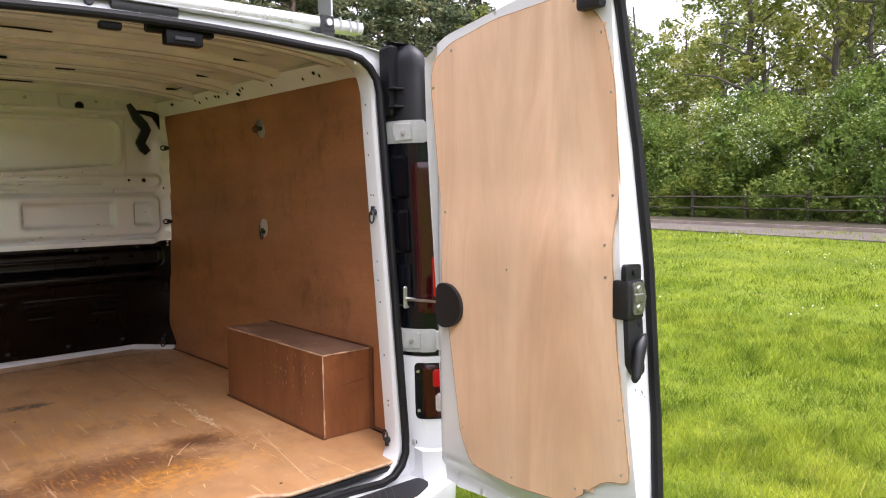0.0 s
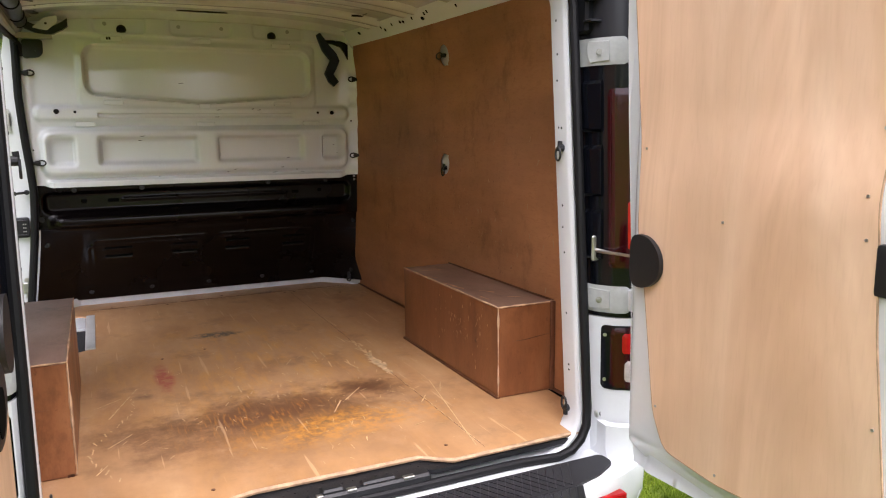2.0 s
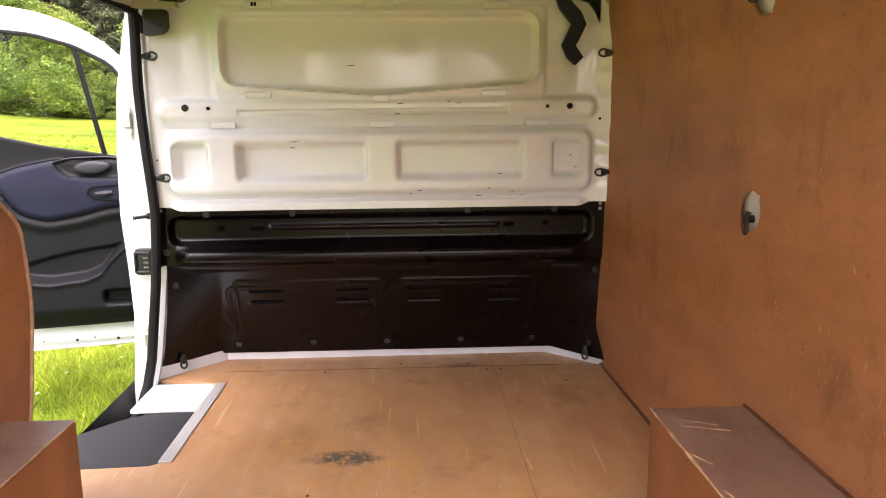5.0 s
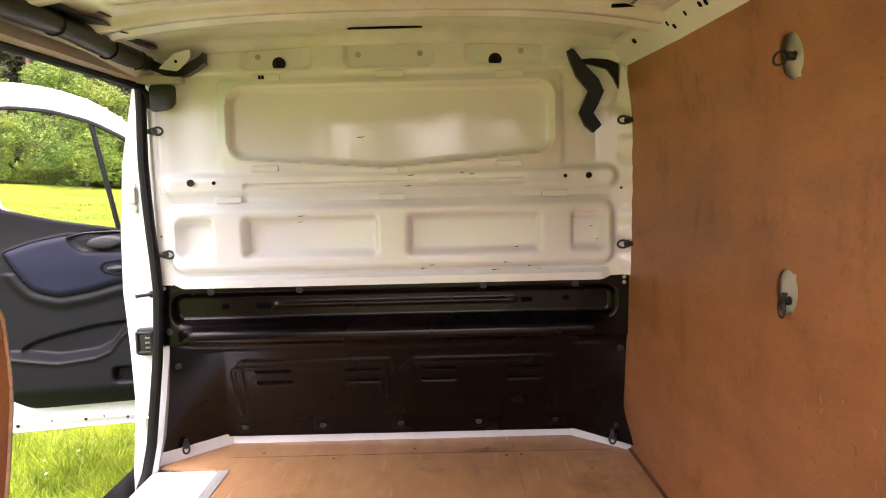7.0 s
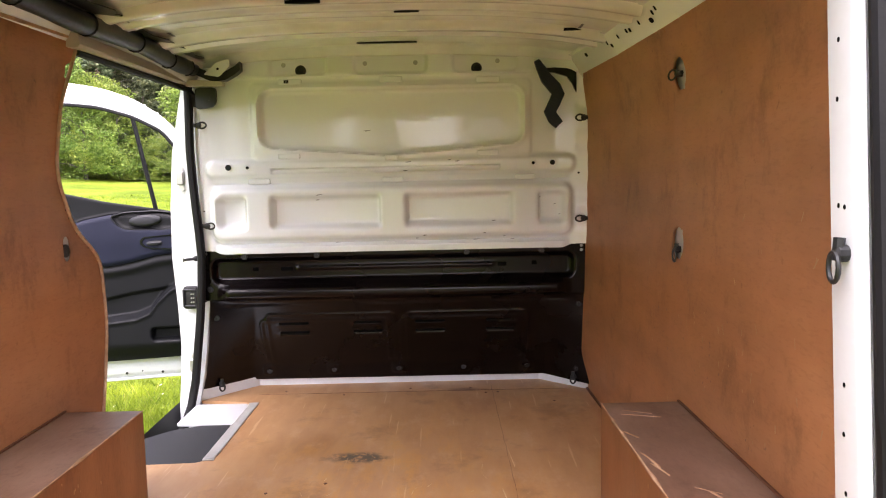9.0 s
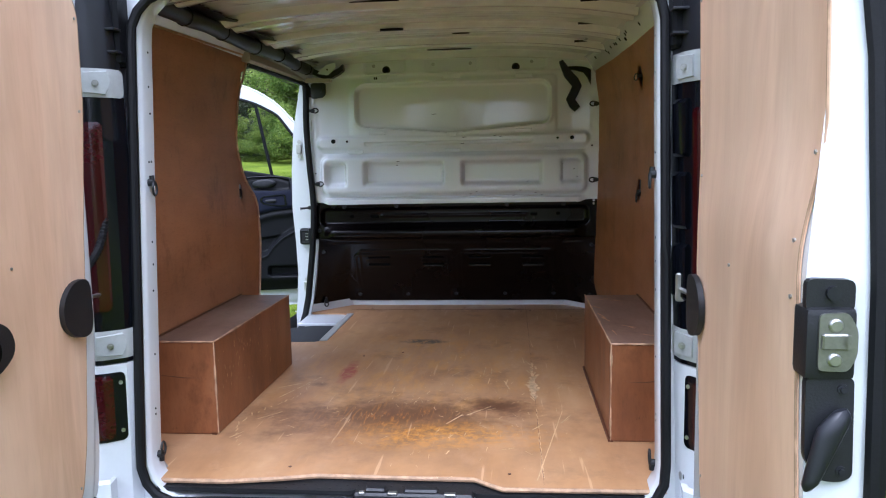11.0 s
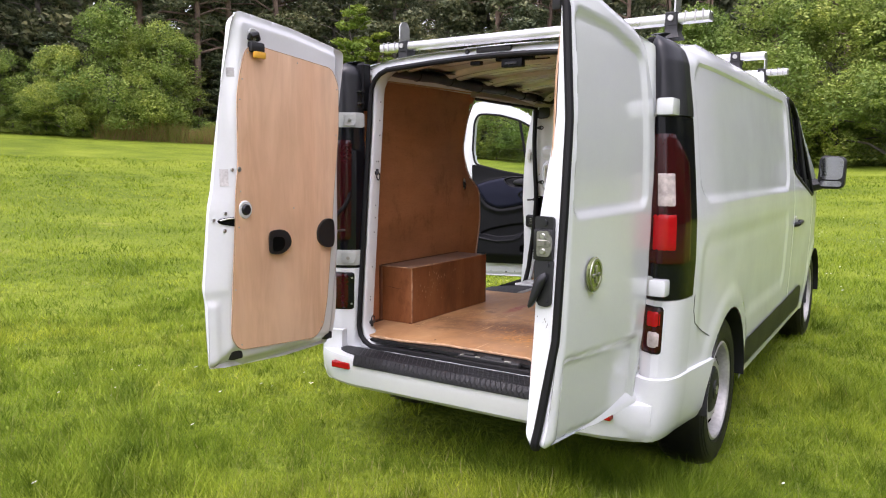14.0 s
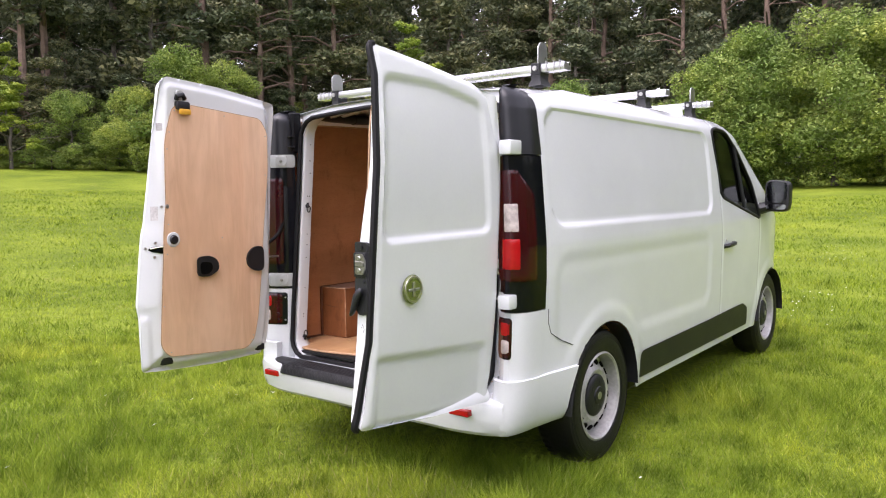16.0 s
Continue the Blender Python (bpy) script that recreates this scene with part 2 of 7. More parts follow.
    col = mix_node(nt, ob, col, (0.66, 0.29, 0.035))
    scuff = noise_node(nt, 95, 5, (1.0, 0.14, 1), 0.65, 0.5)
    ob = mix_node(nt, 1.0, ramp_node(nt, scuff, [(0.52, (0, 0, 0)), (0.66, (0.6, 0.6, 0.6))]), blot(-0.10, 0.55, 0.34, 0.19, 0.8), 'MULTIPLY')
    col = mix_node(nt, ob, col, (0.60, 0.26, 0.035))
    rm = mix_node(nt, 1.0, blot(-0.335, 1.06, 0.035, 0.17, 0.5), ramp_node(nt, dk, [(0.38, (0.2,) * 3), (0.55, (0.8,) * 3)]), 'MULTIPLY')
    col = mix_node(nt, rm, col, (0.38, 0.045, 0.04))
    scr = noise_node(nt, 60, 3, (1.0, 0.05, 1), 0.4)
    col = mix_node(nt, ramp_node(nt, scr, [(0.68, (0, 0, 0)), (0.72, (0.5, 0.5, 0.5))]), col, (0.68, 0.46, 0.27))
    nt.links.new(col, b.inputs["Base Color"])
    rr = nt.nodes.new("ShaderNodeMapRange")
    rr.inputs["To Min"].default_value, rr.inputs["To Max"].default_value = 0.32, 0.62
    nt.links.new(grey, rr.inputs[0])
    nt.links.new(rr.outputs[0], b.inputs["Roughness"])
    bump_node(nt, scr, 0.15, 0.003, b)
    return m


M["floor"] = floor_ply()


def glass(name, tint):
    m, nt, b = nodes_of(name)
    b.inputs["Base Color"].default_value = (*tint, 1)
    b.inputs["Roughness"].default_value = 0.02
    b.inputs["Transmission Weight"].default_value = 1.0
    b.inputs["IOR"].default_value = 1.12
    return m


M["glass"] = glass("window_glass", (0.86, 0.92, 0.90))
M["darkglass"] = glass("cab_window_glass", (0.70, 0.76, 0.74))


def grass_ground():
    m, nt, b = nodes_of("grass_ground")
    a = noise_node(nt, 0.35, 5)
    col = ramp_node(nt, a, [(0.3, (0.096, 0.144, 0.011)), (0.5, (0.160, 0.220, 0.017)), (0.7, (0.235, 0.292, 0.031))])
    f = noise_node(nt, 22, 5)
    col = mix_node(nt, 0.85, col, ramp_node(nt, f, [(0.3, (0.45, 0.5, 0.4)), (0.62, (1.15, 1.12, 1.0))]), 'MULTIPLY')
    s = noise_node(nt, 1.7, 4)
    col = mix_node(nt, ramp_node(nt, s, [(0.62, (0, 0, 0)), (0.8, (0.45, 0.45, 0.45))]), col, (0.36, 0.33, 0.11))
    nt.links.new(col, b.inputs["Base Color"])
    b.inputs["Roughness"].default_value = 0.8
    b.inputs["Specular IOR Level"].default_value = 0.2
    bump_node(nt, f, 0.7, 0.05, b)
    return m


def leafy(name, stops, rough=0.5, trans=0.35, patch=0.0, spec=0.25, clump=0.0):
    """Leaves or blades whose colour varies from one to the next."""
    m, nt, b = nodes_of(name)
    geo = nt.nodes.new("ShaderNodeNewGeometry")
    oi = nt.nodes.new("ShaderNodeObjectInfo")
    f = math_node(nt, 'ADD', math_node(nt, 'MULTIPLY', geo.outputs["Random Per Island"], 0.8), math_node(nt, 'MULTIPLY', oi.outputs["Random"], 0.2))
    col = ramp_node(nt, f, stops)
    if clump:
        mass = noise_node(nt, 0.9, 4, (1, 1, 1.3), 0.6)
        col = mix_node(nt, clump, col, ramp_node(nt, mass, [(0.34, (0.50, 0.60, 0.52)), (0.5, (0.95, 0.97, 0.9)), (0.64, (1.45, 1.30, 1.05))]), 'MULTIPLY')
        hue = math_node(nt, 'MULTIPLY', oi.outputs["Random"], 1.0)
        col = mix_node(nt, clump, col, ramp_node(nt, hue, [(0.0, (0.80, 0.92, 0.85)), (0.5, (1, 1, 1)), (1.0, (1.12, 1.04, 0.85))]), 'MULTIPLY')
    if patch:
        broad = noise_node(nt, 0.55, 5, (1, 1, 1), 0.6)
        col = mix_node(nt, patch, col, ramp_node(nt, broad, [(0.33, (0.55, 0.68, 0.5)), (0.5, (0.95, 0.98, 0.9)), (0.66, (1.35, 1.2, 1.15))]), 'MULTIPLY')
        # tone varies by tuft; the dark end paints in shadows between blades
        tuft_shade = noise_node(nt, 3.5, 4, (1, 1, 0.2), 0.65)
        col = mix_node(nt, patch, col, ramp_node(nt, tuft_shade, [(0.36, (0.30, 0.38, 0.28)), (0.5, (1, 1, 1)), (0.64, (1.42, 1.32, 1.2))]), 'MULTIPLY')
    nt.links.new(col, b.inputs["Base Color"])
    b.inputs["Roughness"].default_value = rough
    b.inputs["Specular IOR Level"].default_value = spec
    tr = nt.nodes.new("ShaderNodeBsdfTranslucent")
    nt.links.new(col, tr.inputs[0])
    mx = nt.nodes.new("ShaderNodeMixShader")
    mx.inputs[0].default_value = trans
    out = nt.nodes["Material Output"]
    nt.links.new(b.outputs[0], mx.inputs[1])
    nt.links.new(tr.outputs[0], mx.inputs[2])
    nt.links.new(mx.outputs[0], out.inputs[0])
    return m


M["ground"] = grass_ground()
M["blade"] = leafy("grass_blades", [(0.0, (0.116, 0.178, 0.014)), (0.5, (0.218, 0.302, 0.028)), (0.92, (0.335, 0.415, 0.058)), (1.0, (0.44, 0.40, 0.17))], patch=0.85, spec=0.08)
M["weed"] = leafy("dry_weeds", [(0.0, (0.26, 0.165, 0.075)), (0.35, (0.38, 0.26, 0.125)), (0.55, (0.31, 0.33, 0.09)), (1.0, (0.24, 0.33, 0.065))], spec=0.05)
M["stalk"] = leafy("dry_stalks", [(0.0, (0.24, 0.21, 0.085)), (0.5, (0.36, 0.33, 0.14)), (1.0, (0.28, 0.34, 0.09))], spec=0.05)
M["daisy"] = simple("white_petals", (0.78, 0.78, 0.74), 0.6)
M["leaf_fresh"] = leafy("fresh_leaves", [(0.0, (0.105, 0.17, 0.032)), (0.5, (0.205, 0.29, 0.064)), (1.0, (0.34, 0.42, 0.14))], clump=0.85)
M["leaf_mid"] = leafy("mid_leaves", [(0.0, (0.115, 0.15, 0.034)), (0.5, (0.215, 0.26, 0.062)), (1.0, (0.37, 0.40, 0.15))], clump=0.85)
M["leaf_bright"] = leafy("lime_leaves", [(0.0, (0.13, 0.20, 0.025)), (0.5, (0.21, 0.29, 0.045)), (1.0, (0.31, 0.39, 0.085))], clump=0.85)
M["needle"] = leafy("pine_needles", [(0.0, (0.050, 0.066, 0.038)), (0.5, (0.115, 0.138, 0.076)), (1.0, (0.25, 0.265, 0.16))], trans=0.35, clump=0.85)
M["bark"] = simple("pine_bark", (0.20, 0.14, 0.105), 0.85, vary=0.4, scale=3, fine=25, bump=0.6)
M["barkgrey"] = simple("grey_bark", (0.13, 0.115, 0.095), 0.85, vary=0.4, scale=3, fine=25, bump=0.6)
M["asphalt"] = simple("asphalt", (0.155, 0.130, 0.118), 0.85, vary=0.2, scale=1.0, fine=60, bump=0.2)
M["kerb"] = simple("kerb_stone", (0.33, 0.27, 0.24), 0.85, vary=0.3, scale=2)
M["fence"] = simple("weathered_timber", (0.075, 0.066, 0.045), 0.8, vary=0.35, scale=4, fine=50, bump=0.3)
M["soil"] = simple("leaf_litter", (0.060, 0.050, 0.025), 0.9, vary=0.5, scale=1.5, fine=14, bump=0.6)


# ---- mesh helpers ----
def world_of(ob):
    m = ob.matrix_basis.copy()
    return world_of(ob.parent) @ ob.matrix_parent_inverse @ m if ob.parent else m


def finish(bm, angle=0.6):
    for fc in bm.faces:
        fc.smooth = True
    for e in bm.edges:
        if len(e.link_faces) == 2 and e.calc_face_angle(0) > angle:
            e.smooth = False


def part(name, bm, material, parent=None, label="", angle=0.6, recalc=True):
    """One mesh object, in world places, under a thing or a part."""
    if recalc:
        bmesh.ops.recalc_face_normals(bm, faces=bm.faces)
    finish(bm, angle)
    me = bpy.data.meshes.new(name)
    bm.to_mesh(me)
    bm.free()
    me.materials.append(M[material])
    ob = new(name, me)
    if parent is not None:
        ob.parent = parent
        ob.matrix_parent_inverse = world_of(parent).inverted()
    if label:
        ob["label"] = label
    return ob


def split(name, bm, material, parent=None, label=""):
    """Every separate piece in bm becomes a part of its own."""
    seen, out = set(), []
    bm.verts.ensure_lookup_table()
    for v0 in bm.verts:
        if v0 in seen:
            continue
        stack, isl = [v0], []
        seen.add(v0)
        while stack:
            v = stack.pop()
            isl.append(v)
            for e in v.link_edges:
                o = e.other_vert(v)
                if o not in seen:
                    seen.add(o)
                    stack.append(o)
        num = {v: k for k, v in enumerate(isl)}
        faces = {f for v in isl for f in v.link_faces}
        b2 = bmesh.new()
        vs = [b2.verts.new(v.co) for v in isl]
        for f in faces:
            b2.faces.new([vs[num[v]] for v in f.verts])
        out.append(part(name, b2, material, parent, label))
    bm.free()
    return out


def raw(name, verts, faces, material, parent=None):
    me = bpy.data.meshes.new(name)
    me.from_pydata(verts, [], faces)
    me.materials.append(M[material])
    ob = new(name, me)
    if parent is not None:
        ob.parent = parent
        ob.matrix_parent_inverse = world_of(parent).inverted()
    return ob


def empty(name, at, parent=None):
    ob = new(name)
    ob.matrix_basis = Matrix.Translation(at)
    ob.empty_display_size = 0.1
    return ob


def box(bm, x0, x1, y0, y1, z0, z1, bevel=0.0, seg=1, m=None):
    g = bmesh.ops.create_cube(bm, size=1.0)
    vs = g["verts"]
    for v in vs:
        v.co = Vector(((x0 + x1) / 2 + v.co.x * (x1 - x0), (y0 + y1) / 2 + v.co.y * (y1 - y0), (z0 + z1) / 2 + v.co.z * (z1 - z0)))
    es = list({e for v in vs for e in v.link_edges})
    if bevel:
        r = bmesh.ops.bevel(bm, geom=es, offset=bevel, segments=seg, profile=0.6, affect='EDGES')
        vs = list({v for fc in r["faces"] for v in fc.verts} | {v for v in vs if v.is_valid})
    if m is not None:
        bmesh.ops.transform(bm, matrix=m, verts=vs)
    return bm


def loft(bm, rings, closed=True, caps=True):
    rows = [[bm.verts.new(p) for p in ring] for ring in rings]
    n = len(rows[0])
    for a, b in zip(rows, rows[1:]):
        for i in range(n if closed else n - 1):
            j = (i + 1) % n
            try:
                bm.faces.new((a[i], a[j], b[j], b[i]))
            except ValueError:
                pass
    if caps and closed:
        for ring in (rows[0], rows[-1]):
            try:
                bm.faces.new(ring)
            except ValueError:
                pass
    return bm


def tube(bm, pts, r, n=8, closed=False, flat=1.0):
    """A round bar along points; r may be one radius or one a point."""
    pts = [Vector(p) for p in pts]
    rs = r if isinstance(r, (list, tuple)) else [r] * len(pts)
    rings = []
    up = None
    for i, p in enumerate(pts):
        a = pts[i - 1] if (i or closed) else p
        b = pts[(i + 1) % len(pts)] if (i < len(pts) - 1 or closed) else p
        d = (b - a).normalized()
        if up is None:
            up = d.orthogonal().normalized()
        up = (up - d * up.dot(d)).normalized()
        s = d.cross(up)
        rings.append([p + (up * math.cos(2 * math.pi * k / n) + s * math.sin(2 * math.pi * k / n) * flat) * rs[i] for k in range(n)])
    if closed:
        rings.append(rings[0])
        loft(bm, rings, True, False)
        bmesh.ops.remove_doubles(bm, verts=bm.verts, dist=1e-5)
    else:
        loft(bm, rings)
    return bm


def disc(bm, c, axis, r, h, n=20, bevel=0.0):
    """A short round solid from c along axis."""
    axis = Vector(axis).normalized()
    u = axis.orthogonal().normalized()
    w = axis.cross(u)
    c = Vector(c)
    prof = [(r, 0), (r, h)] if not bevel else [(r, 0), (r, h - bevel), (r - bevel, h)]
    loft(bm, [[c + axis * t + (u * math.cos(2 * math.pi * k / n) + w * math.sin(2 * math.pi * k / n)) * q for k in range(n)] for q, t in prof])
    return bm


def lathe(bm, c, axis, prof, n=40):
    axis = Vector(axis).normalized()
    u = axis.orthogonal().normalized()
    w = axis.cross(u)
    c = Vector(c)
    loft(bm, [[c + axis * t + (u * math.cos(2 * math.pi * k / n) + w * math.sin(2 * math.pi * k / n)) * q for k in range(n)] for q, t in prof], True, False)
    return bm


# distances in two coordinates: below nought inside
def d_round(u, v, u0, u1, v0, v1, r):
    qu = np.abs(u - (u0 + u1) / 2) - (u1 - u0) / 2 + r
    qv = np.abs(v - (v0 + v1) / 2) - (v1 - v0) / 2 + r
    return np.hypot(np.maximum(qu, 0), np.maximum(qv, 0)) + np.minimum(np.maximum(qu, qv), 0) - r


def d_circle(u, v, cu, cv, r):
    return np.hypot(u - cu, v - cv) - r


def d_poly(u, v, pts):
    d = np.full(np.shape(u), 1e9)
    inside = np.zeros(np.shape(u), bool)
    n = len(pts)
    for i in range(n):
        (a, b), (c, e) = pts[i], pts[(i + 1) % n]
        du, dv = c - a, e - b
        k = np.clip(((u - a) * du + (v - b) * dv) / (du * du + dv * dv + 1e-12), 0, 1)
        d = np.minimum(d, np.hypot(u - a - k * du, v - b - k * dv))
        cross = ((b > v) != (e > v)) & (u < (c - a) * (v - b) / ((e - b) if abs(e - b) > 1e-9 else 1e-9) + a)
        inside ^= cross
    return np.where(inside, -d, d)


def smooth_poly(pts, r=0.03, n=4):
    """Rounds the corners of a closed outline."""
    out = []
    k = len(pts)
    for i in range(k):
        p, a, b = Vector(pts[i]), Vector(pts[i - 1]), Vector(pts[(i + 1) % k])
        ra = min(r, (a - p).length * 0.45)
        rb = min(r, (b - p).length * 0.45)
        s, e = p + (a - p).normalized() * ra, p + (b - p).normalized() * rb
        for j in range(n + 1):
            t = j / n
            q = s * (1 - t) ** 2 + p * 2 * t * (1 - t) + e * t * t
            out.append((q.x, q.y))
    return out


def sstep(a, b, t):
    t = np.clip((t - a) / (b - a), 0, 1)
    return t * t * (3 - 2 * t)


def sheet(bm, u0, u1, v0, v1, step, keep, place):
    """A grid over u and v, trimmed where keep(u, v) falls below nought, laid out by place(u, v)."""
    nu, nv = max(2, int(round((u1 - u0) / step)) + 1), max(2, int(round((v1 - v0) / step)) + 1)
    U, V = np.meshgrid(np.linspace(u0, u1, nu), np.linspace(v0, v1, nv), indexing="ij")
    if keep is not None:
        for _ in range(2):
            D = keep(U, V)
            e = step * 0.1
            gu, gv = (keep(U + e, V) - keep(U - e, V)) / (2 * e), (keep(U, V + e) - keep(U, V - e)) / (2 * e)
            g2 = np.maximum(gu * gu + gv * gv, 1e-6)
            near = np.abs(D) < step * 0.62
            k = np.where(near & (g2 > 0.05), D / g2, 0)
            U, V = U - k * gu, V - k * gv
        cu, cv = (U[:-1, :-1] + U[1:, :-1] + U[1:, 1:] + U[:-1, 1:]) / 4, (V[:-1, :-1] + V[1:, :-1] + V[1:, 1:] + V[:-1, 1:]) / 4
        ok = keep(cu, cv) > 0
    else:
        ok = np.ones((nu - 1, nv - 1), bool)
    X, Y, Z = place(U, V)
    X, Y, Z = np.broadcast_to(X, U.shape), np.broadcast_to(Y, U.shape), np.broadcast_to(Z, U.shape)
    made = {}

    def at(i, j):
        if (i, j) not in made:
            made[i, j] = bm.verts.new((X[i, j], Y[i, j], Z[i, j]))
        return made[i, j]

    for i, j in np.argwhere(ok):
        bm.faces.new((at(i, j), at(i + 1, j), at(i + 1, j + 1), at(i, j + 1)))
    return bm


def solid_plate(bm, pts, place, thick_vec):
    """A flat cut-out of an outline of (u, v) with a thickness."""
    t = Vector(thick_vec)
    a = [bm.verts.new(place(u, v)) for u, v in pts]
    b = [bm.verts.new(Vector(place(u, v)) + t) for u, v in pts]
    bm.faces.new(a)
    bm.faces.new(list(reversed(b)))
    for i in range(len(a)):
        j = (i + 1) % len(a)
        bm.faces.new((a[i], b[i], b[j], a[j]))
    return bm


def B():
    return bmesh.new()


# ---- ground ----
def rise(x, y):
    """The field is level round the van and climbs gently towards the wood."""
    x, y = np.asarray(x, float), np.asarray(y, float)
    away = np.maximum(0, -x - 5)
    z = 0.105 * away * away / (away + 12)
    ahead = np.maximum(0, y - 8) * np.clip((14 - x) / 12, 0, 1)
    z = z + 0.030 * ahead * ahead / (ahead + 10)
    right = np.maximum(0, y - 8) * np.clip((x + 16) / 10, 0, 1) * np.clip((22 - x) / 8, 0, 1)
    z = z + 0.030 * right * right / (right + 10)
    bumps = 0.03 * np.sin(x * 0.31 + 1.3) * np.sin(y * 0.27) * np.clip((np.hypot(x, y - 2) - 6) / 10, 0, 1)
    return z + bumps


bm = B()
rad = [0, 1, 2, 3, 4, 5, 6, 7.5, 9, 11, 13, 16, 20, 25, 30, 36, 43, 52, 65, 80, 110, 160, 300, 700, 2000]
rows = []
for r in rad[1:]:
    rows.append([bm.verts.new((r * math.cos(a * math.pi / 48), 1 + r * math.sin(a * math.pi / 48), float(rise(r * math.cos(a * math.pi / 48), 1 + r * math.sin(a * math.pi / 48))) if r < 200 else 3.0)) for a in range(96)])
mid = bm.verts.new((0, 1, 0))
for k in range(96):
    bm.faces.new((mid, rows[0][k], rows[0][(k + 1) % 96]))
for a, b in zip(rows, rows[1:]):
    for k in range(96):
        j = (k + 1) % 96
        bm.faces.new((a[k], b[k], b[j], a[j]))
tagged(part("ground", bm, "ground"), "mown green grass field, level and slightly uneven", "grass field", kind="structure")

# ---- the van ----
van = tagged(empty("van", (0, 2.3, 0)), "white panel van with its doors open, parked on grass", "van")


def half_width(z, y=1.5):
    w = np.interp(z, [0.2, 0.3, 0.5, 0.8, 1.0, 1.15, 1.3, 1.5, 1.74, 1.788, 1.822, 1.848, 1.868, 1.882], [0.855, 0.868, 0.893, 0.905, 0.912, 0.910, 0.898, 0.880, 0.852, 0.836, 0.815, 0.785, 0.745, 0.69])
    w = w - 0.035 * np.clip((0.6 - y) / 0.45, 0, 1) ** 2
    w = w - 0.30 * np.clip((y - 3.55) / 1.25, 0, 1) ** 2.2
    w = w - 0.06 * np.clip((y - 2.6) / 0.9, 0, 1) * np.clip((z - 1.2) / 0.6, 0, 1)
    return w


def top_line(y):
    return np.interp(y, [0.0, 0.10, 0.17, 0.35, 0.6, 0.95, 2.4, 2.75, 3.0, 3.4, 3.8, 4.0, 4.3, 4.6, 4.75, 4.83, 4.85], [1.80, 1.822, 1.834, 1.854, 1.872, 1.882, 1.882, 1.862, 1.78, 1.55, 1.28, 1.16, 1.08, 0.98, 0.85, 0.62, 0.25])


def corner_drop(y):
    """How far the roof's edge falls away towards the rear corners."""
    return 0.028 * sstep(0.65, 0.18, y)


WR, WF, WZ = 0.735, 3.833, 0.344
WIN = smooth_poly([(2.43, 1.765), (2.53, 1.33), (3.44, 1.15), (3.33, 1.42), (3.05, 1.66), (2.80, 1.79), (2.55, 1.80)], 0.05)
SLIDE = (1.255, 2.60, 0.42, 1.80)
FDOOR = (2.36, 3.40, 0.33, 1.80)


def side(sg):
    def keep(y, z):
        d = np.minimum(top_line(y) - corner_drop(y) - z, d_circle(y, z, WR, WZ, 0.385))
        d = np.minimum(d, d_circle(y, z, WF, WZ, 0.385))
        low = np.interp(y, [0.0, 1.1, 1.15, 3.40, 3.46, 4.2, 4.85], [0.40, 0.40, 0.30, 0.30, 0.30, 0.24, 0.22])
        d = np.minimum(d, z - low)
        d = np.minimum(d, d_poly(y, z, WIN))
        if sg < 0:
            d = np.minimum(d, d_round(y, z, *SLIDE, 0.08))
            d = np.minimum(d, d_round(y, z, *FDOOR, 0.1))
        return d

    def place(y, z):
        w = half_width(z, y)
        pan = d_round(y, z, 0.235, 2.33, 1.225, 1.755, 0.10)
        w = w - 0.013 * sstep(0.006, -0.012, pan)
        low = d_round(y, z, 0.24, 2.30, 0.62, 1.10, 0.12)
        w = w - 0.008 * sstep(0.02, -0.06, low) * sstep(0.40, 0.62, np.hypot(y - WR, z - WZ))
        for c in (WR, WF):
            r = np.hypot(y - c, z - WZ)
            w = w + 0.007 * sstep(0.50, 0.43, r)
        w = w - 0.006 * np.exp(-((y - 2.525 + 0.03 * (z - 1.0)) / 0.007) ** 2) * (z > 0.34)
        w = w - 0.005 * np.exp(-((y - 3.44 - 0.0 * z) / 0.008) ** 2) * (z > 0.5) * (z < 1.15)
        return sg * w, y, z
    bm = sheet(B(), 0.165, 4.85, 0.22, 1.905, 0.0135, keep, place)
    return part("body_side", bm, "white", van)


side(1)
side(-1)

# panel joint over the bumper, ahead of the corner
pts = [(0.192, 0.862), (0.192, 0.80), (0.214, 0.748), (0.30, 0.702), (0.40, 0.664), (0.455, 0.642), (0.477, 0.632)]
for sg in (1, -1):
    bm = tube(B(), [(sg * (float(half_width(z, y)) - 0.0005), y, z) for y, z in pts], 0.0022, 5)
    part("panel_joint", bm, "black", van)

# wheel arch liners, underbody
for sg in (1, -1):
    for c in (WR, WF):
        bm = B()
        n = 20
        loft(bm, [[(sg * x, c - 0.376 * math.cos(math.pi * k / n), WZ - 0.03 + 0.405 * math.sin(math.pi * k / n) ** 0.9 if 0 < k < n else WZ - 0.01) for k in range(n + 1)] for x in (0.905, 0.70, 0.66)], False, False)
        part("arch_liner", bm, "black", van)
bm = B()
box(bm, -0.645, 0.645, 0.30, 4.6, 0.22, 0.42, 0.03)
box(bm, -0.82, 0.82, 1.15, 3.42, 0.25, 0.42, 0.03)
box(bm, -0.66, 0.66, 0.10, 0.34, 0.32, 0.42, 0.03)
part("underbody", bm, "black", van)

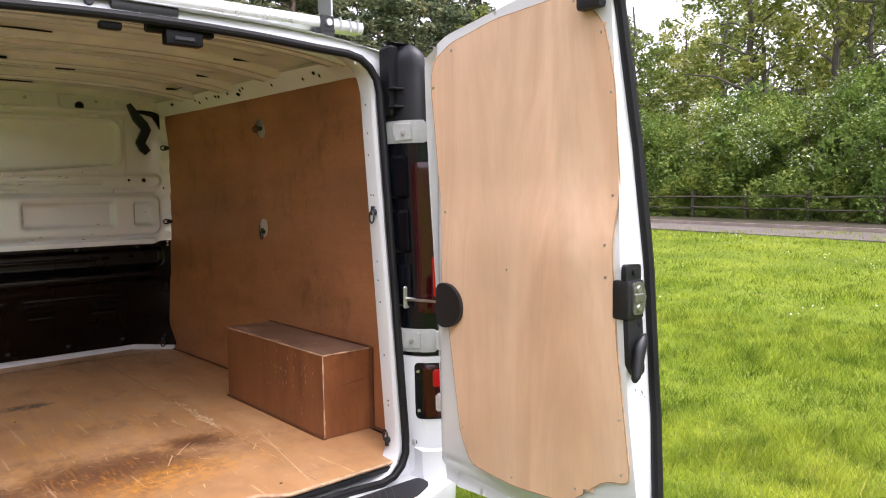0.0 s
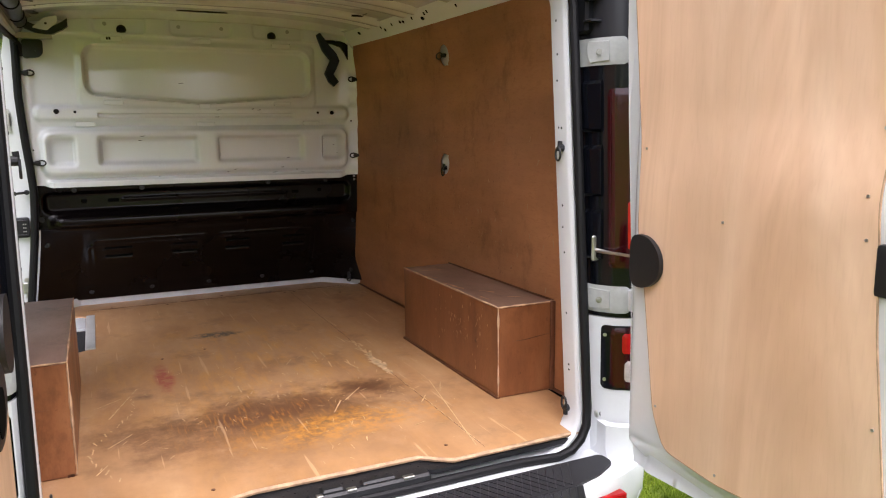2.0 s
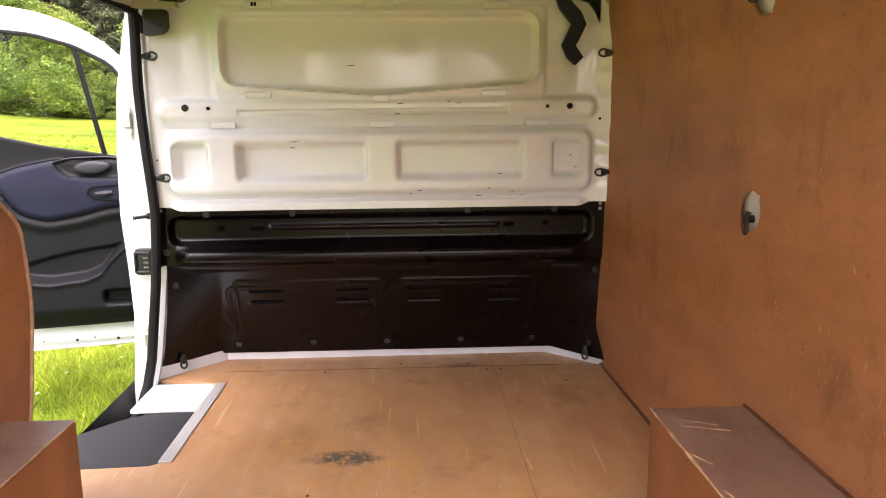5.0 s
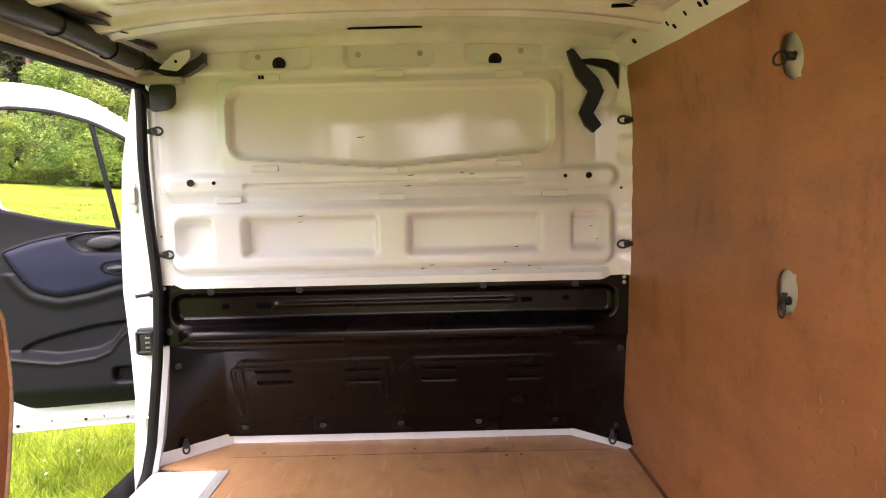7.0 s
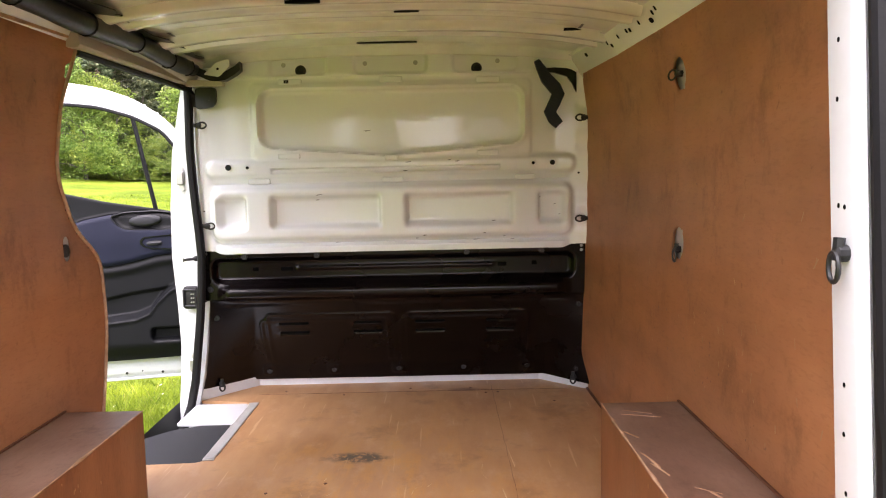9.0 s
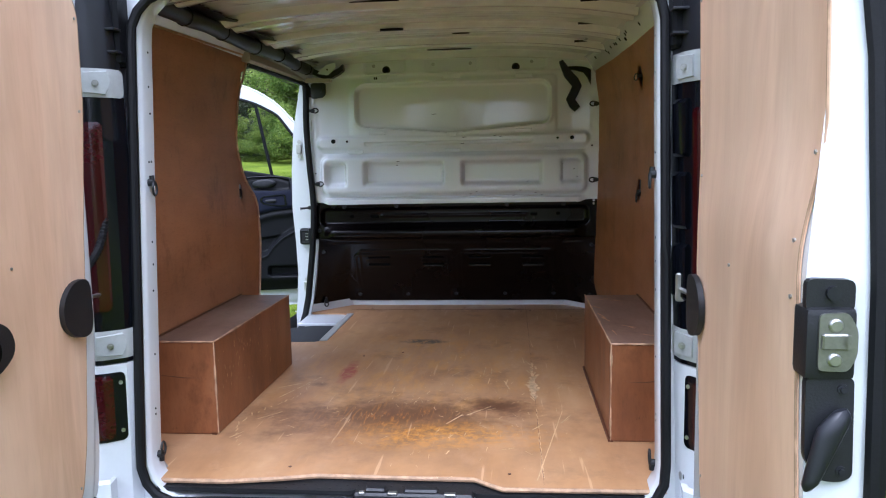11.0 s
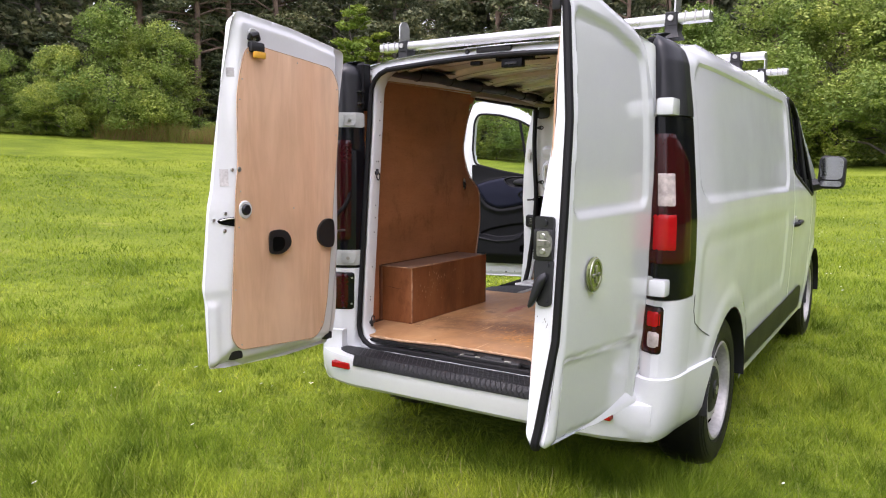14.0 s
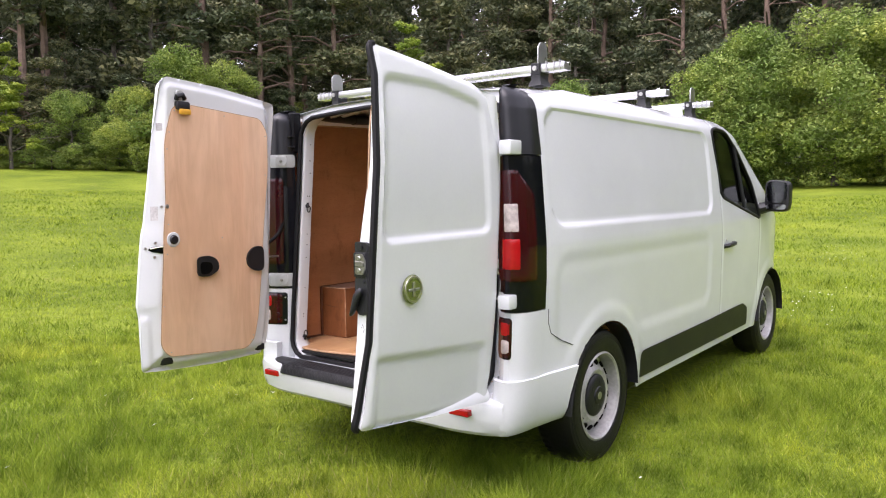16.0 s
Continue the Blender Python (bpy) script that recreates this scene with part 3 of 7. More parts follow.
# roof with windscreen slope and bonnet
bm = sheet(B(), -1, 1, 0.20, 4.85, 0.03, None, lambda u, y: (u * (half_width(top_line(y), y) + 0.003), y, top_line(y) + 0.040 * (1 - np.abs(u) ** 2.6) - corner_drop(y) * sstep(0.70, 1.0, np.abs(u))))
part("roof", bm, "white", van)
bm = sheet(B(), -0.93, 0.93, 2.98, 3.92, 0.05, None, lambda u, y: (u * half_width(top_line(y), y), y, top_line(y) + 0.006 + 0.022 * (1 - u * u)))
part("windscreen", bm, "gloss", van)

# black sill cladding
for sg in (1, -1):
    pts = smooth_poly([(1.16, 0.345), (1.175, 0.50), (2.3, 0.515), (2.5, 0.52), (3.05, 0.53), (3.18, 0.48), (3.22, 0.345)], 0.03)
    bm = sheet(B(), 1.13, 3.25, 0.33, 0.55, 0.02, lambda y, z: -d_poly(y, z, pts), lambda y, z: (sg * (half_width(z, y) + 0.006), y, z))
    part("sill_cladding", bm, "black", van)

# cab side windows and their seals
for sg in (1, -1):
    if sg > 0:
        bm = sheet(B(), 2.4, 3.5, 1.1, 1.85, 0.03, lambda y, z: -d_poly(y, z, WIN), lambda y, z: (sg * (half_width(z, y) - 0.012), y, z))
        g = part("side_window", bm, "darkglass", van)
        g.visible_shadow = False
        bm = tube(B(), [(sg * (float(half_width(z, y)) - 0.003), y, z) for y, z in WIN], 0.012, 6, True)
        part("window_seal", bm, "rubber", van)
        bm = tube(B(), [(sg * (float(half_width(z, y)) - 0.002), y, z) for y, z in ((2.98, 1.70), (3.06, 1.24))], 0.016, 6)
        part("window_divider", bm, "black", van)
# cab furniture seen dimly through the glass
for x in (0.42, -0.28):
    bm = box(B(), x - 0.25, x + 0.25, 2.5, 3.0, 0.62, 0.82, 0.06, 2)
    st = part("cab_seat", bm, "black", van)
    part("seat_back", box(B(), x - 0.25, x + 0.25, 2.48, 2.62, 0.75, 1.45, 0.06, 2), "black", st)
    part("headrest", box(B(), x - 0.12, x + 0.12, 2.49, 2.58, 1.46, 1.66, 0.04, 2), "black", st)
bm = B()
box(bm, -0.78, 0.78, 3.35, 3.95, 0.7, 1.1, 0.08, 2)
part("dashboard", bm, "darkgrey", van)
bm = B()
box(bm, -0.80, 0.80, 2.45, 3.6, 0.42, 0.48, 0.01)
part("cab_floor", bm, "black", van)

# door mirrors
for sg in (1,):
    bm = B()
    face = smooth_poly([(-0.088, -0.135), (0.092, -0.140), (0.100, 0.125), (-0.080, 0.140)], 0.055, 5)
    loft(bm, [[(sg * (1.02 + dx * q), 3.52 + yy, 1.325 + dz * q * 0.90) for dx, dz in face] for q, yy in ((0.90, -0.066), (0.97, -0.062), (1.0, -0.045), (1.0, 0.02), (0.88, 0.075), (0.62, 0.115), (0.3, 0.135))])
    mir = part("door_mirror", bm, "black", van)
    bm = B()
    solid_plate(bm, smooth_poly([(0.948, 1.272), (1.098, 1.268), (1.104, 1.432), (0.954, 1.438)], 0.045, 5), lambda u, v: (u, 3.4525 + 0.03 * (v - 1.33), v), (0, -0.003, 0))
    solid_plate(bm, smooth_poly([(0.950, 1.222), (1.092, 1.218), (1.096, 1.258), (0.950, 1.262)], 0.018, 4), lambda u, v: (u, 3.4525 + 0.03 * (v - 1.33), v), (0, -0.003, 0))
    part("mirror_glass", bm, "mirror", mir, "mirror glass")
    bm = tube(B(), [(0.87, 3.46, 1.22), (0.96, 3.50, 1.24), (1.0, 3.52, 1.27)], [0.05, 0.04, 0.04], 8)
    part("mirror_arm", bm, "black", mir)

# front door handle, driver's side
bm = tube(B(), [(0.905, 2.555, 0.985), (0.935, 2.575, 0.992), (0.940, 2.66, 0.996), (0.935, 2.72, 0.998), (0.908, 2.735, 0.996)], 0.014, 8, flat=1.2)
h = part("door_handle", bm, "black", van, "black pull handle")
bm = disc(B(), (0.905, 2.60, 1.03), (1, 0, 0), 0.012, 0.01, 14)
part("lock_barrel", bm, "steel", h)


# ---- rear frame and corners ----
def rear_y(z):
    return 0.09 * z


def opening(x, z):
    return d_round(x, z + 0.028 * (x / 0.6) ** 2 * (z > 1.2), -0.652, 0.676, 0.490, 1.828, 0.102)


def outline_of(fun, c, n=96, rmax=1.2):
    """The closed line where a distance is nought, seen from c."""
    out = []
    for k in range(n):
        a = 2 * math.pi * k / n
        lo, hi = 0.0, rmax
        for _ in range(30):
            m = (lo + hi) / 2
            if fun(c[0] + m * math.cos(a), c[1] + m * math.sin(a)) < 0:
                lo = m
            else:
                hi = m
        out.append((c[0] + lo * math.cos(a), c[1] + lo * math.sin(a)))
    return out


def rear_outer(x, z):
    w = np.interp(z, [0.4, 0.86, 0.87, 1.6, 1.80, 1.815, 1.82, 1.86], [0.80, 0.775, 0.712, 0.712, 0.712, 0.712, 0.735, 0.70])
    w = w - 0.030 * (x < 0) * (z > 0.865) * (z < 1.818)
    return np.minimum(w - np.abs(x), np.minimum(z - 0.44, 1.884 - 0.036 * (x / 0.6) ** 2 - z))


bm = sheet(B(), -0.82, 0.82, 0.42, 1.90, 0.0135, lambda x, z: np.minimum(rear_outer(x, z), opening(x, z)), lambda x, z: (x, rear_y(z) + 0.012 + 0.05 * sstep(1.84, 1.90, z) - 0.02 * sstep(0.70, 0.80, np.abs(x)), z))
frame_part = part("rear_frame", bm, "white", van)
ring = outline_of(lambda x, z: float(opening(np.float64(x), np.float64(z))), (0.0, 1.15), 140)
bm = tube(B(), [(x + math.copysign(0.005 * float(sstep(0.45, 0.62, abs(x))), x), rear_y(z) - 0.004 - 0.017 * float(sstep(0.45, 0.62, abs(x))), z) for x, z in ring], 0.0125, 10, True)
part("rear_door_seal", bm, "rubber", van, "black rubber seal round the rear opening")
# inner return of the opening: jamb
bm = B()


def jamb_ring(off, y_add, lean):
    out = []
    for x, z in ring:
        s = 1 if x > 0 else -1
        k = sstep(0.40, 0.60, abs(x))
        if off > 0.05:
            k = k * sstep(0.54, 0.64, z)
        out.append((x + s * off * float(k), rear_y(z) + y_add, z - (0.0 if z > 1.0 else lean) + (0.01 if z > 1.6 else 0)))
    return out


loft(bm, [jamb_ring(0.0, 0.0, 0.0), jamb_ring(-0.006, 0.008, 0.0), jamb_ring(-0.008, 0.018, 0.0), jamb_ring(-0.004, 0.074, 0.0), jamb_ring(0.002, 0.080, 0.005), jamb_ring(0.12, 0.105, 0.02)], True, False)
part("door_jamb", bm, "white", frame_part)
# jamb holes
bm = B()
for sg in (1, -1):
    for z, t in ((0.70, 0.45), (0.715, 0.45), (0.86, 0.5), (1.03, 0.5), (1.10, 0.55), (1.16, 0.5), (1.372, 0.35), (1.373, 0.62), (1.50, 0.6), (1.57, 0.5), (1.66, 0.5)):
        disc(bm, (sg * (0.6690 - 0.0245 * (sg < 0) + 0.004 * t), rear_y(z) + 0.018 + 0.056 * t, z), (-sg, 0.07, 0), 0.0032, 0.0015, 10)
split("jamb_hole", bm, "void", frame_part)

# corner column: white foot, lamp panel, hinges and cap
COR = [(0.70, 0.13), (0.715, 0.06), (0.745, 0.015), (0.785, -0.012), (0.815, -0.010), (0.840, 0.010), (0.860, 0.045), (0.872, 0.10), (0.878, 0.175), (0.80, 0.20)]
COL = [(0.660, 0.085), (0.676, 0.040), (0.722, 0.008)] + COR[3:]


def corner(sg, z0, z1, material, name, label="", grow=0.0, taper=None, steps=8, parent=van, angle=0.6):
    rings = []
    for i in range(steps + 1):
        z = z0 + (z1 - z0) * i / steps
        k = taper(i / steps) if taper else 1.0
        sh = 0.027 * (z - 1.2)
        wz = float(half_width(z, 0.2)) - 0.878
        rings.append([(sg * (0.79 + (x - 0.79) * k + (wz * (x - 0.70) / 0.178) + grow * (1 if x > 0.78 else 0)), 0.10 + (y - 0.10) * k + sh - grow * (y < 0.1), z) for x, y in (COR if sg > 0 else COL)])
    bm = B()
    loft(bm, rings)
    return part(name, bm, material, parent, label, angle)


def lengths(pts):
    out = [0.0]
    for (xa, ya), (xb, yb) in zip(pts, pts[1:]):
        out.append(out[-1] + math.hypot(xb - xa, yb - ya))
    return out


def corner_at(sg, s, z, off):
    """A place on the corner column at a length along its section."""
    pts = (COR if sg > 0 else COL)[:9]
    seg, px, py = lengths(pts), [p[0] for p in pts], [p[1] for p in pts]
    x, y = np.interp(s, seg, px), np.interp(s, seg, py)
    e = 0.004
    tx = (np.interp(s + e, seg, px) - np.interp(s - e, seg, px)) / e
    ty = (np.interp(s + e, seg, py) - np.interp(s - e, seg, py)) / e
    l = np.hypot(tx, ty) + 1e-9
    wz = (half_width(z, 0.2) - 0.878) * (x - 0.70) / 0.178
    return sg * (x + wz + off * ty / l), y + 0.027 * (z - 1.2) - off * tx / l, z


def lens(sg, s0, s1, z0, z1, material, name, parent, label, off, slant=False):
    def keep(s, z):
        d = -d_round(s, z, s0, s1, z0, z1, 0.014)
        return np.minimum(d, (s1 - 0.10 + (z1 - z) * 0.9 - s) * 0.74 + 0.004) if slant else d

    def place(s, z):
        edge = keep(s, z)
        return corner_at(sg, s, z, off * (0.45 + 0.55 * sstep(-0.002, 0.006, edge)))
    bm = sheet(B(), s0 - 0.004, s1 + 0.004, z0 - 0.004, z1 + 0.004, 0.008, keep, place)
    return part(name, bm, material, parent, label)


for sg in (1, -1):
    corner(sg, 0.42, 0.862, "white", "rear_corner", "", 0.0, None, 24)
    trim = corner(sg, 0.865, 1.535, "gloss", "lamp_panel", "gloss black corner panel", -0.002, None, 40)
    corner(sg, 1.54, 1.846, "darkgrey", "corner_cap", "charcoal grey plastic corner cap", 0.002, lambda t: (1 - 0.06 * t) * (1 - (max(0, t - 0.76) / 0.245) ** 2.6) ** 0.5, 40, van, 1.3)
    lamp = lens(sg, 0.106 if sg > 0 else 0.072, 0.330, 1.0, 1.472, "darkred", "tail_lamp", trim, "dark red tail lamp with clear and bright red bands", 0.006, True)
    lens(sg, 0.165, 0.243, 1.205, 1.335, "clear", "indicator_lens", lamp, "clear lens", 0.008)
    lens(sg, 0.150, 0.246, 1.045, 1.185, "red", "brake_lens", lamp, "bright red lens", 0.008)
    low = lens(sg, 0.088 if sg > 0 else 0.052, 0.210, 0.663, 0.842, "gloss", "lower_lamp", van, "black-edged lower lamp", 0.004)
    lens(sg, 0.112 if sg > 0 else 0.078, 0.206, 0.670, 0.836, "darkred", "lamp_cover", low, "dark red lens", 0.006)
    lens(sg, 0.140, 0.200, 0.760, 0.828, "red", "fog_lens", low, "red fog lens", 0.008)
    lens(sg, 0.150, 0.200, 0.684, 0.750, "clear", "reversing_lens", low, "clear reversing lens", 0.009)
    bm = B()
    for z in (0.690, 0.815):
        disc(bm, corner_at(sg, 0.100 if sg > 0 else 0.064, z, 0.004), (-sg * 0.6, -0.8, 0), 0.005, 0.003, 10)
    split("lamp_screw", bm, "steel", low, "small zinc screw")
    lens(sg, 0.0, 0.165, 1.532, 1.602, "hinge_paint", "hinge_recess", van, "pale grey hinge recess", 0.003)
    lens(sg, 0.0, 0.165, 0.876, 0.950, "hinge_paint", "hinge_recess", van, "pale grey hinge recess", 0.003)
    # ribbed black backing beside the lamp
    if sg > 0:
        bm = B()
        for z in (1.02, 1.19, 1.36):
            loft(bm, [[corner_at(sg, a, zz, 0.002 + 0.007 * k) for a in (0.030, 0.060, 0.088)] + [corner_at(sg, 0.088, zz, 0.001), corner_at(sg, 0.030, zz, 0.001)] for zz, k in ((z, 0), (z + 0.008, 1), (z + 0.125, 1), (z + 0.135, 0))])
        split("lamp_backing", bm, "gloss", trim)
    for z in (0.913, 1.567):
        bm = B()
        sh = 0.027 * (z - 1.2)
        box(bm, min(sg * 0.772, sg * 0.834), max(sg * 0.772, sg * 0.834), -0.050 + sh, 0.04 + sh, z - 0.031, z + 0.031, 0.010, 2)
        hg = part("hinge", bm, "white", van, "white painted door hinge")
        # bent bracket with a bolt
        bm = B()
        rim = [(0.058, -0.030), (0.050, -0.012), (0.047, 0.008), (0.052, 0.030), (0.112, 0.026), (0.112, -0.026)]
        loft(bm, [[corner_at(sg, a, z + b * k, o) for a, b in rim] for o, k in ((0.002, 1.0), (0.009, 0.9))])
        part("hinge_arm", bm, "hinge_paint", hg)
        bm = disc(B(), corner_at(sg, 0.083, z - 0.002, 0.009), (-sg * 0.45, -0.9, 0), 0.0085, 0.002, 16)
        disc(bm, corner_at(sg, 0.083, z - 0.002, 0.010), (-sg * 0.45, -0.9, 0), 0.0055, 0.006, 6)
        part("hinge_bolt", bm, "zinc", hg)
    # black duct plate and clips beside the cap
    bm = B()
    x0, x1 = sorted((sg * (0.690 - 0.012 + 0.012 * sg), sg * (0.726 - 0.008 + 0.008 * sg)))
    box(bm, x0, x1, 0.085, 0.150, 1.615, 1.835, 0.008)
    dk = part("duct_plate", bm, "trim_dark", van)
    bm = B()
    for z in (1.645, 1.70):
        box(bm, x0 - 0.006 * (sg > 0), x1 + 0.006 * (sg < 0), 0.058, 0.092, z - 0.003, z + 0.003, 0.001)
    split("duct_clip", bm, "darkgrey", dk)


# ---- bumper ----
def bumper_front(x):
    return -0.145 + 0.085 * np.clip((np.abs(x) - 0.50) / 0.31, 0, 1) ** 2.6


bm = B()
xs = [-0.80, -0.775, -0.74, -0.70, -0.62, -0.55, -0.3, 0, 0.3, 0.55, 0.62, 0.70, 0.74, 0.775, 0.80]
rings = []
for x in xs:
    f = float(bumper_front(x))
    back = 0.10 if abs(x) < 0.80 else 0.34
    rings.append([(x, back, 0.475), (x, f + 0.03, 0.482), (x, f + 0.008, 0.474), (x, f, 0.455), (x, f + 0.005, 0.40), (x, f + 0.02, 0.345), (x, f + 0.045, 0.325), (x, back, 0.33)])
loft(bm, rings)
bumper = part("rear_bumper", bm, "white", van)
for sg in (1, -1):
    rings = []
    for z in (0.328, 0.34, 0.38, 0.44, 0.50, 0.555, 0.568, 0.572):
        end = WR - math.sqrt(0.39 ** 2 - (z - WZ) ** 2)
        g = 0.010 - 0.02 * max(0, (0.36 - z) / 0.03) - 0.020 * max(0, (z - 0.568) / 0.004)
        row = [(sg * (0.725 if z > 0.49 else 0.70), 0.11, z)]
        for k in range(13):
            x, y, _ = corner_at(sg, 0.085 + 0.315 * k / 12, z, g)
            row.append((float(x), float(y) - (0.055 if z < 0.485 else 0.035) * (1 - k / 12) ** 2, z))
        row += [(sg * (float(half_width(z, 0.26)) + 0.008 + g), 0.27, z), (sg * (float(half_width(z, end)) + 0.012 + g), end, z)]
        rings.append(row)
    bm = loft(B(), rings, False)
    part("bumper_corner", bm, "white", bumper)
    bm = B()
    box(bm, min(sg * 0.572, sg * 0.678), max(sg * 0.572, sg * 0.678), -0.150, -0.10, 0.418, 0.447, 0.004)
    part("bumper_reflector", bm, "red", bumper, "red reflector strip")
    bm = disc(B(), (sg * 0.735, 0.045, 0.585), (0, -1, 0.1), 0.022, 0.01, 18, 0.004)
    d1 = part("door_stop", bm, "steel", van, "round rubber door buffer")
    bm = disc(B(), (sg * 0.735, 0.035, 0.586), (0, -1, 0.1), 0.014, 0.006, 14)
    part("stop_rubber", bm, "rubber", d1)
# step pad with diamond grid
bm = B()
P = smooth_poly([(-0.70, -0.005), (-0.70, -0.06), (-0.62, -0.105), (-0.56, -0.118), (-0.535, -0.128), (0.535, -0.128), (0.56, -0.118), (0.62, -0.105), (0.70, -0.06), (0.70, -0.005)], 0.02)
solid_plate(bm, P, lambda u, v: (u, v, 0.476), (0, 0, 0.012))
pad = part("step_pad", bm, "mat", bumper, "black rubber step pad with a diamond pattern")
bm = B()
loft(bm, [[(x, -0.118, 0.44), (x, -0.152 * k, 0.442), (x, -0.151 * k, 0.458), (x, -0.144 * k, 0.474), (x, -0.132, 0.4865), (x, -0.118, 0.4872)] for x, k in ((-0.552, 0.95), (-0.545, 1.0), (0.545, 1.0), (0.552, 0.95))])
part("step_pad_lip", bm, "mat", pad)
bm = B()
for k in range(-30, 31):
    for s in (1, -1):
        x0 = k * 0.024
        a, b = (x0, -0.120), (x0 + s * 0.061, -0.010)
        if abs(a[0]) < 0.53 and abs(b[0]) < 0.69:
            tube(bm, [(a[0], a[1], 0.4885), (b[0], b[1], 0.4885)], 0.0016, 4)
        a, b = x0, x0 + s * 0.030
        if max(abs(a), abs(b)) < 0.54:
            tube(bm, [(a, -0.1525, 0.444), ((a + b) / 2, -0.1515, 0.459), (a * 0.2 + b * 0.8, -0.1445, 0.4745), (b, -0.132, 0.4875)], 0.0016, 4)
tagged(part("diamond_ribs", bm, "darkgrey", pad), kind="stuff")
# sill plate, striker bracket
bm = B()
solid_plate(bm, smooth_poly([(-0.655, 0.16), (-0.640, 0.056), (-0.11, 0.050), (-0.09, 0.066), (0.20, 0.066), (0.22, 0.050), (0.655, 0.056), (0.665, 0.16)], 0.02), lambda u, v: (u, v, 0.508), (0, 0, 0.012))
sillp = part("sill_cover", bm, "black", van, "black plastic load sill cover")
bm = B()
box(bm, -0.10, 0.21, 0.034, 0.075, 0.498, 0.522, 0.006)
box(bm, -0.07, -0.015, 0.040, 0.070, 0.518, 0.532, 0.005)
box(bm, 0.03, 0.12, 0.044, 0.070, 0.518, 0.529, 0.005)
part("striker_well", bm, "black", sillp)
# moulded studs on the cover
bm = B()
for k in range(44):
    for j in range(3):
        x, y = -0.63 + 0.029 * k + 0.0145 * (j % 2), 0.066 + 0.020 * j
        disc(bm, (x, y, 0.5195), (0, 0, 1), 0.0035, 0.0016, 6)
tagged(part("cover_stud", bm, "darkgrey", sillp), kind="stuff")
bm = B()
for x0, x1 in ((-0.085, -0.068), (-0.01, 0.015), (0.135, 0.165)):
    box(bm, x0, x1, 0.034, 0.05, 0.518, 0.525, 0.002)
split("striker_plate", bm, "zinc", sillp)
bm = B()
box(bm, -0.60, 0.60, -0.012, 0.046, 0.462, 0.479, 0.003)
part("sill_lip", bm, "white", bumper)


# ---- load space ----
# ply floor
FL = [(-0.665, 0.074), (-0.636, 0.076), (-0.45, 0.075), (-0.30, 0.10), (-0.216, 0.121), (0.209, 0.117), (0.25, 0.085), (0.283, 0.063), (0.690, 0.068), (0.705, 0.10), (0.775, 0.27), (0.80, 0.7), (0.79, 2.26), (0.63, 2.44), (-0.60, 2.42), (-0.79, 2.20), (-0.60, 2.165), (-0.578, 2.14), (-0.578, 1.555), (-0.60, 1.54), (-0.80, 1.53), (-0.80, 0.7), (-0.775, 0.27), (-0.70, 0.10)]
bm = B()
solid_plate(bm, FL, lambda u, v: (u, v, 0.523), (0, 0, 0.012))
floor_part = part("ply_floor", bm, "floor", van, "worn orange-brown plywood floor with burnt stains and scratches", 0.3)
bm = B()
tube(bm, [(0.388 + 0.0012 * math.sin(k * 2.1), 0.08 + 0.05 * k, 0.5351) for k in range(46)], [0.0003 + 0.0006 * abs(math.sin(k * 1.3)) for k in range(46)], 4)
tube(bm, [(-0.585 + 0.052 * k, 2.265 + 0.0015 * math.sin(k * 1.9), 0.5351) for k in range(26)], [0.0005 + 0.0009 * abs(math.sin(k * 0.8)) for k in range(26)], 4)
split("floor_seam", bm, "darkwood", floor_part)
bm = B()
for x, y in ((-0.47, 2.30), (-0.22, 2.235), (0.05, 2.31), (0.30, 2.30), (0.36, 2.23), (0.41, 2.235), (0.62, 2.10), (0.30, 0.14), (-0.30, 0.16), (-0.16, 1.36), (-0.32, 1.30)):
    disc(bm, (x, y, 0.5350), (0, 0, 1), 0.005, 0.0012, 10)
split("floor_screw", bm, "darkwood", floor_part, "dark countersunk screw")
bm = B()
random.seed(4)
marks = [(0.385 + random.gauss(0, 0.005), 0.74 + 0.013 * k, random.uniform(0.02, 0.07), random.uniform(0.002, 0.006) + 0.010 * math.exp(-((k - 11) / 7.0) ** 2), random.uniform(-0.35, 0.35)) for k in range(34)]
marks += [(0.473 - 0.0170 * k, 0.636 - 0.0895 * k, -0.092, 0.0022, 0.187) for k in range(6)]
marks += [(-0.514 + 0.018 * k, 0.742 + 0.05 * k, random.uniform(0.02, 0.05), 0.003, 0.35) for k in range(5)]
marks += [(-0.50 - 0.06 * math.sin(0.25 * k) , 0.30 + 0.028 * k, random.uniform(0.008, 0.03), random.uniform(0.001, 0.003), random.uniform(-0.4, 0.4)) for k in range(22)]
marks += [(0.389 + random.gauss(0, 0.0015), 0.12 + 0.022 * k, random.uniform(0.01, 0.03), random.uniform(0.0006, 0.0018), random.uniform(-0.1, 0.1)) for k in range(24)]
marks += [(0.20, 1.03, 0.11, 0.002, 0.05), (0.285, 0.90, 0.08, 0.0026, 0.1), (0.36, 1.20, 0.10, 0.0022, -0.1), (0.40, 1.45, 0.14, 0.002, -0.05)]
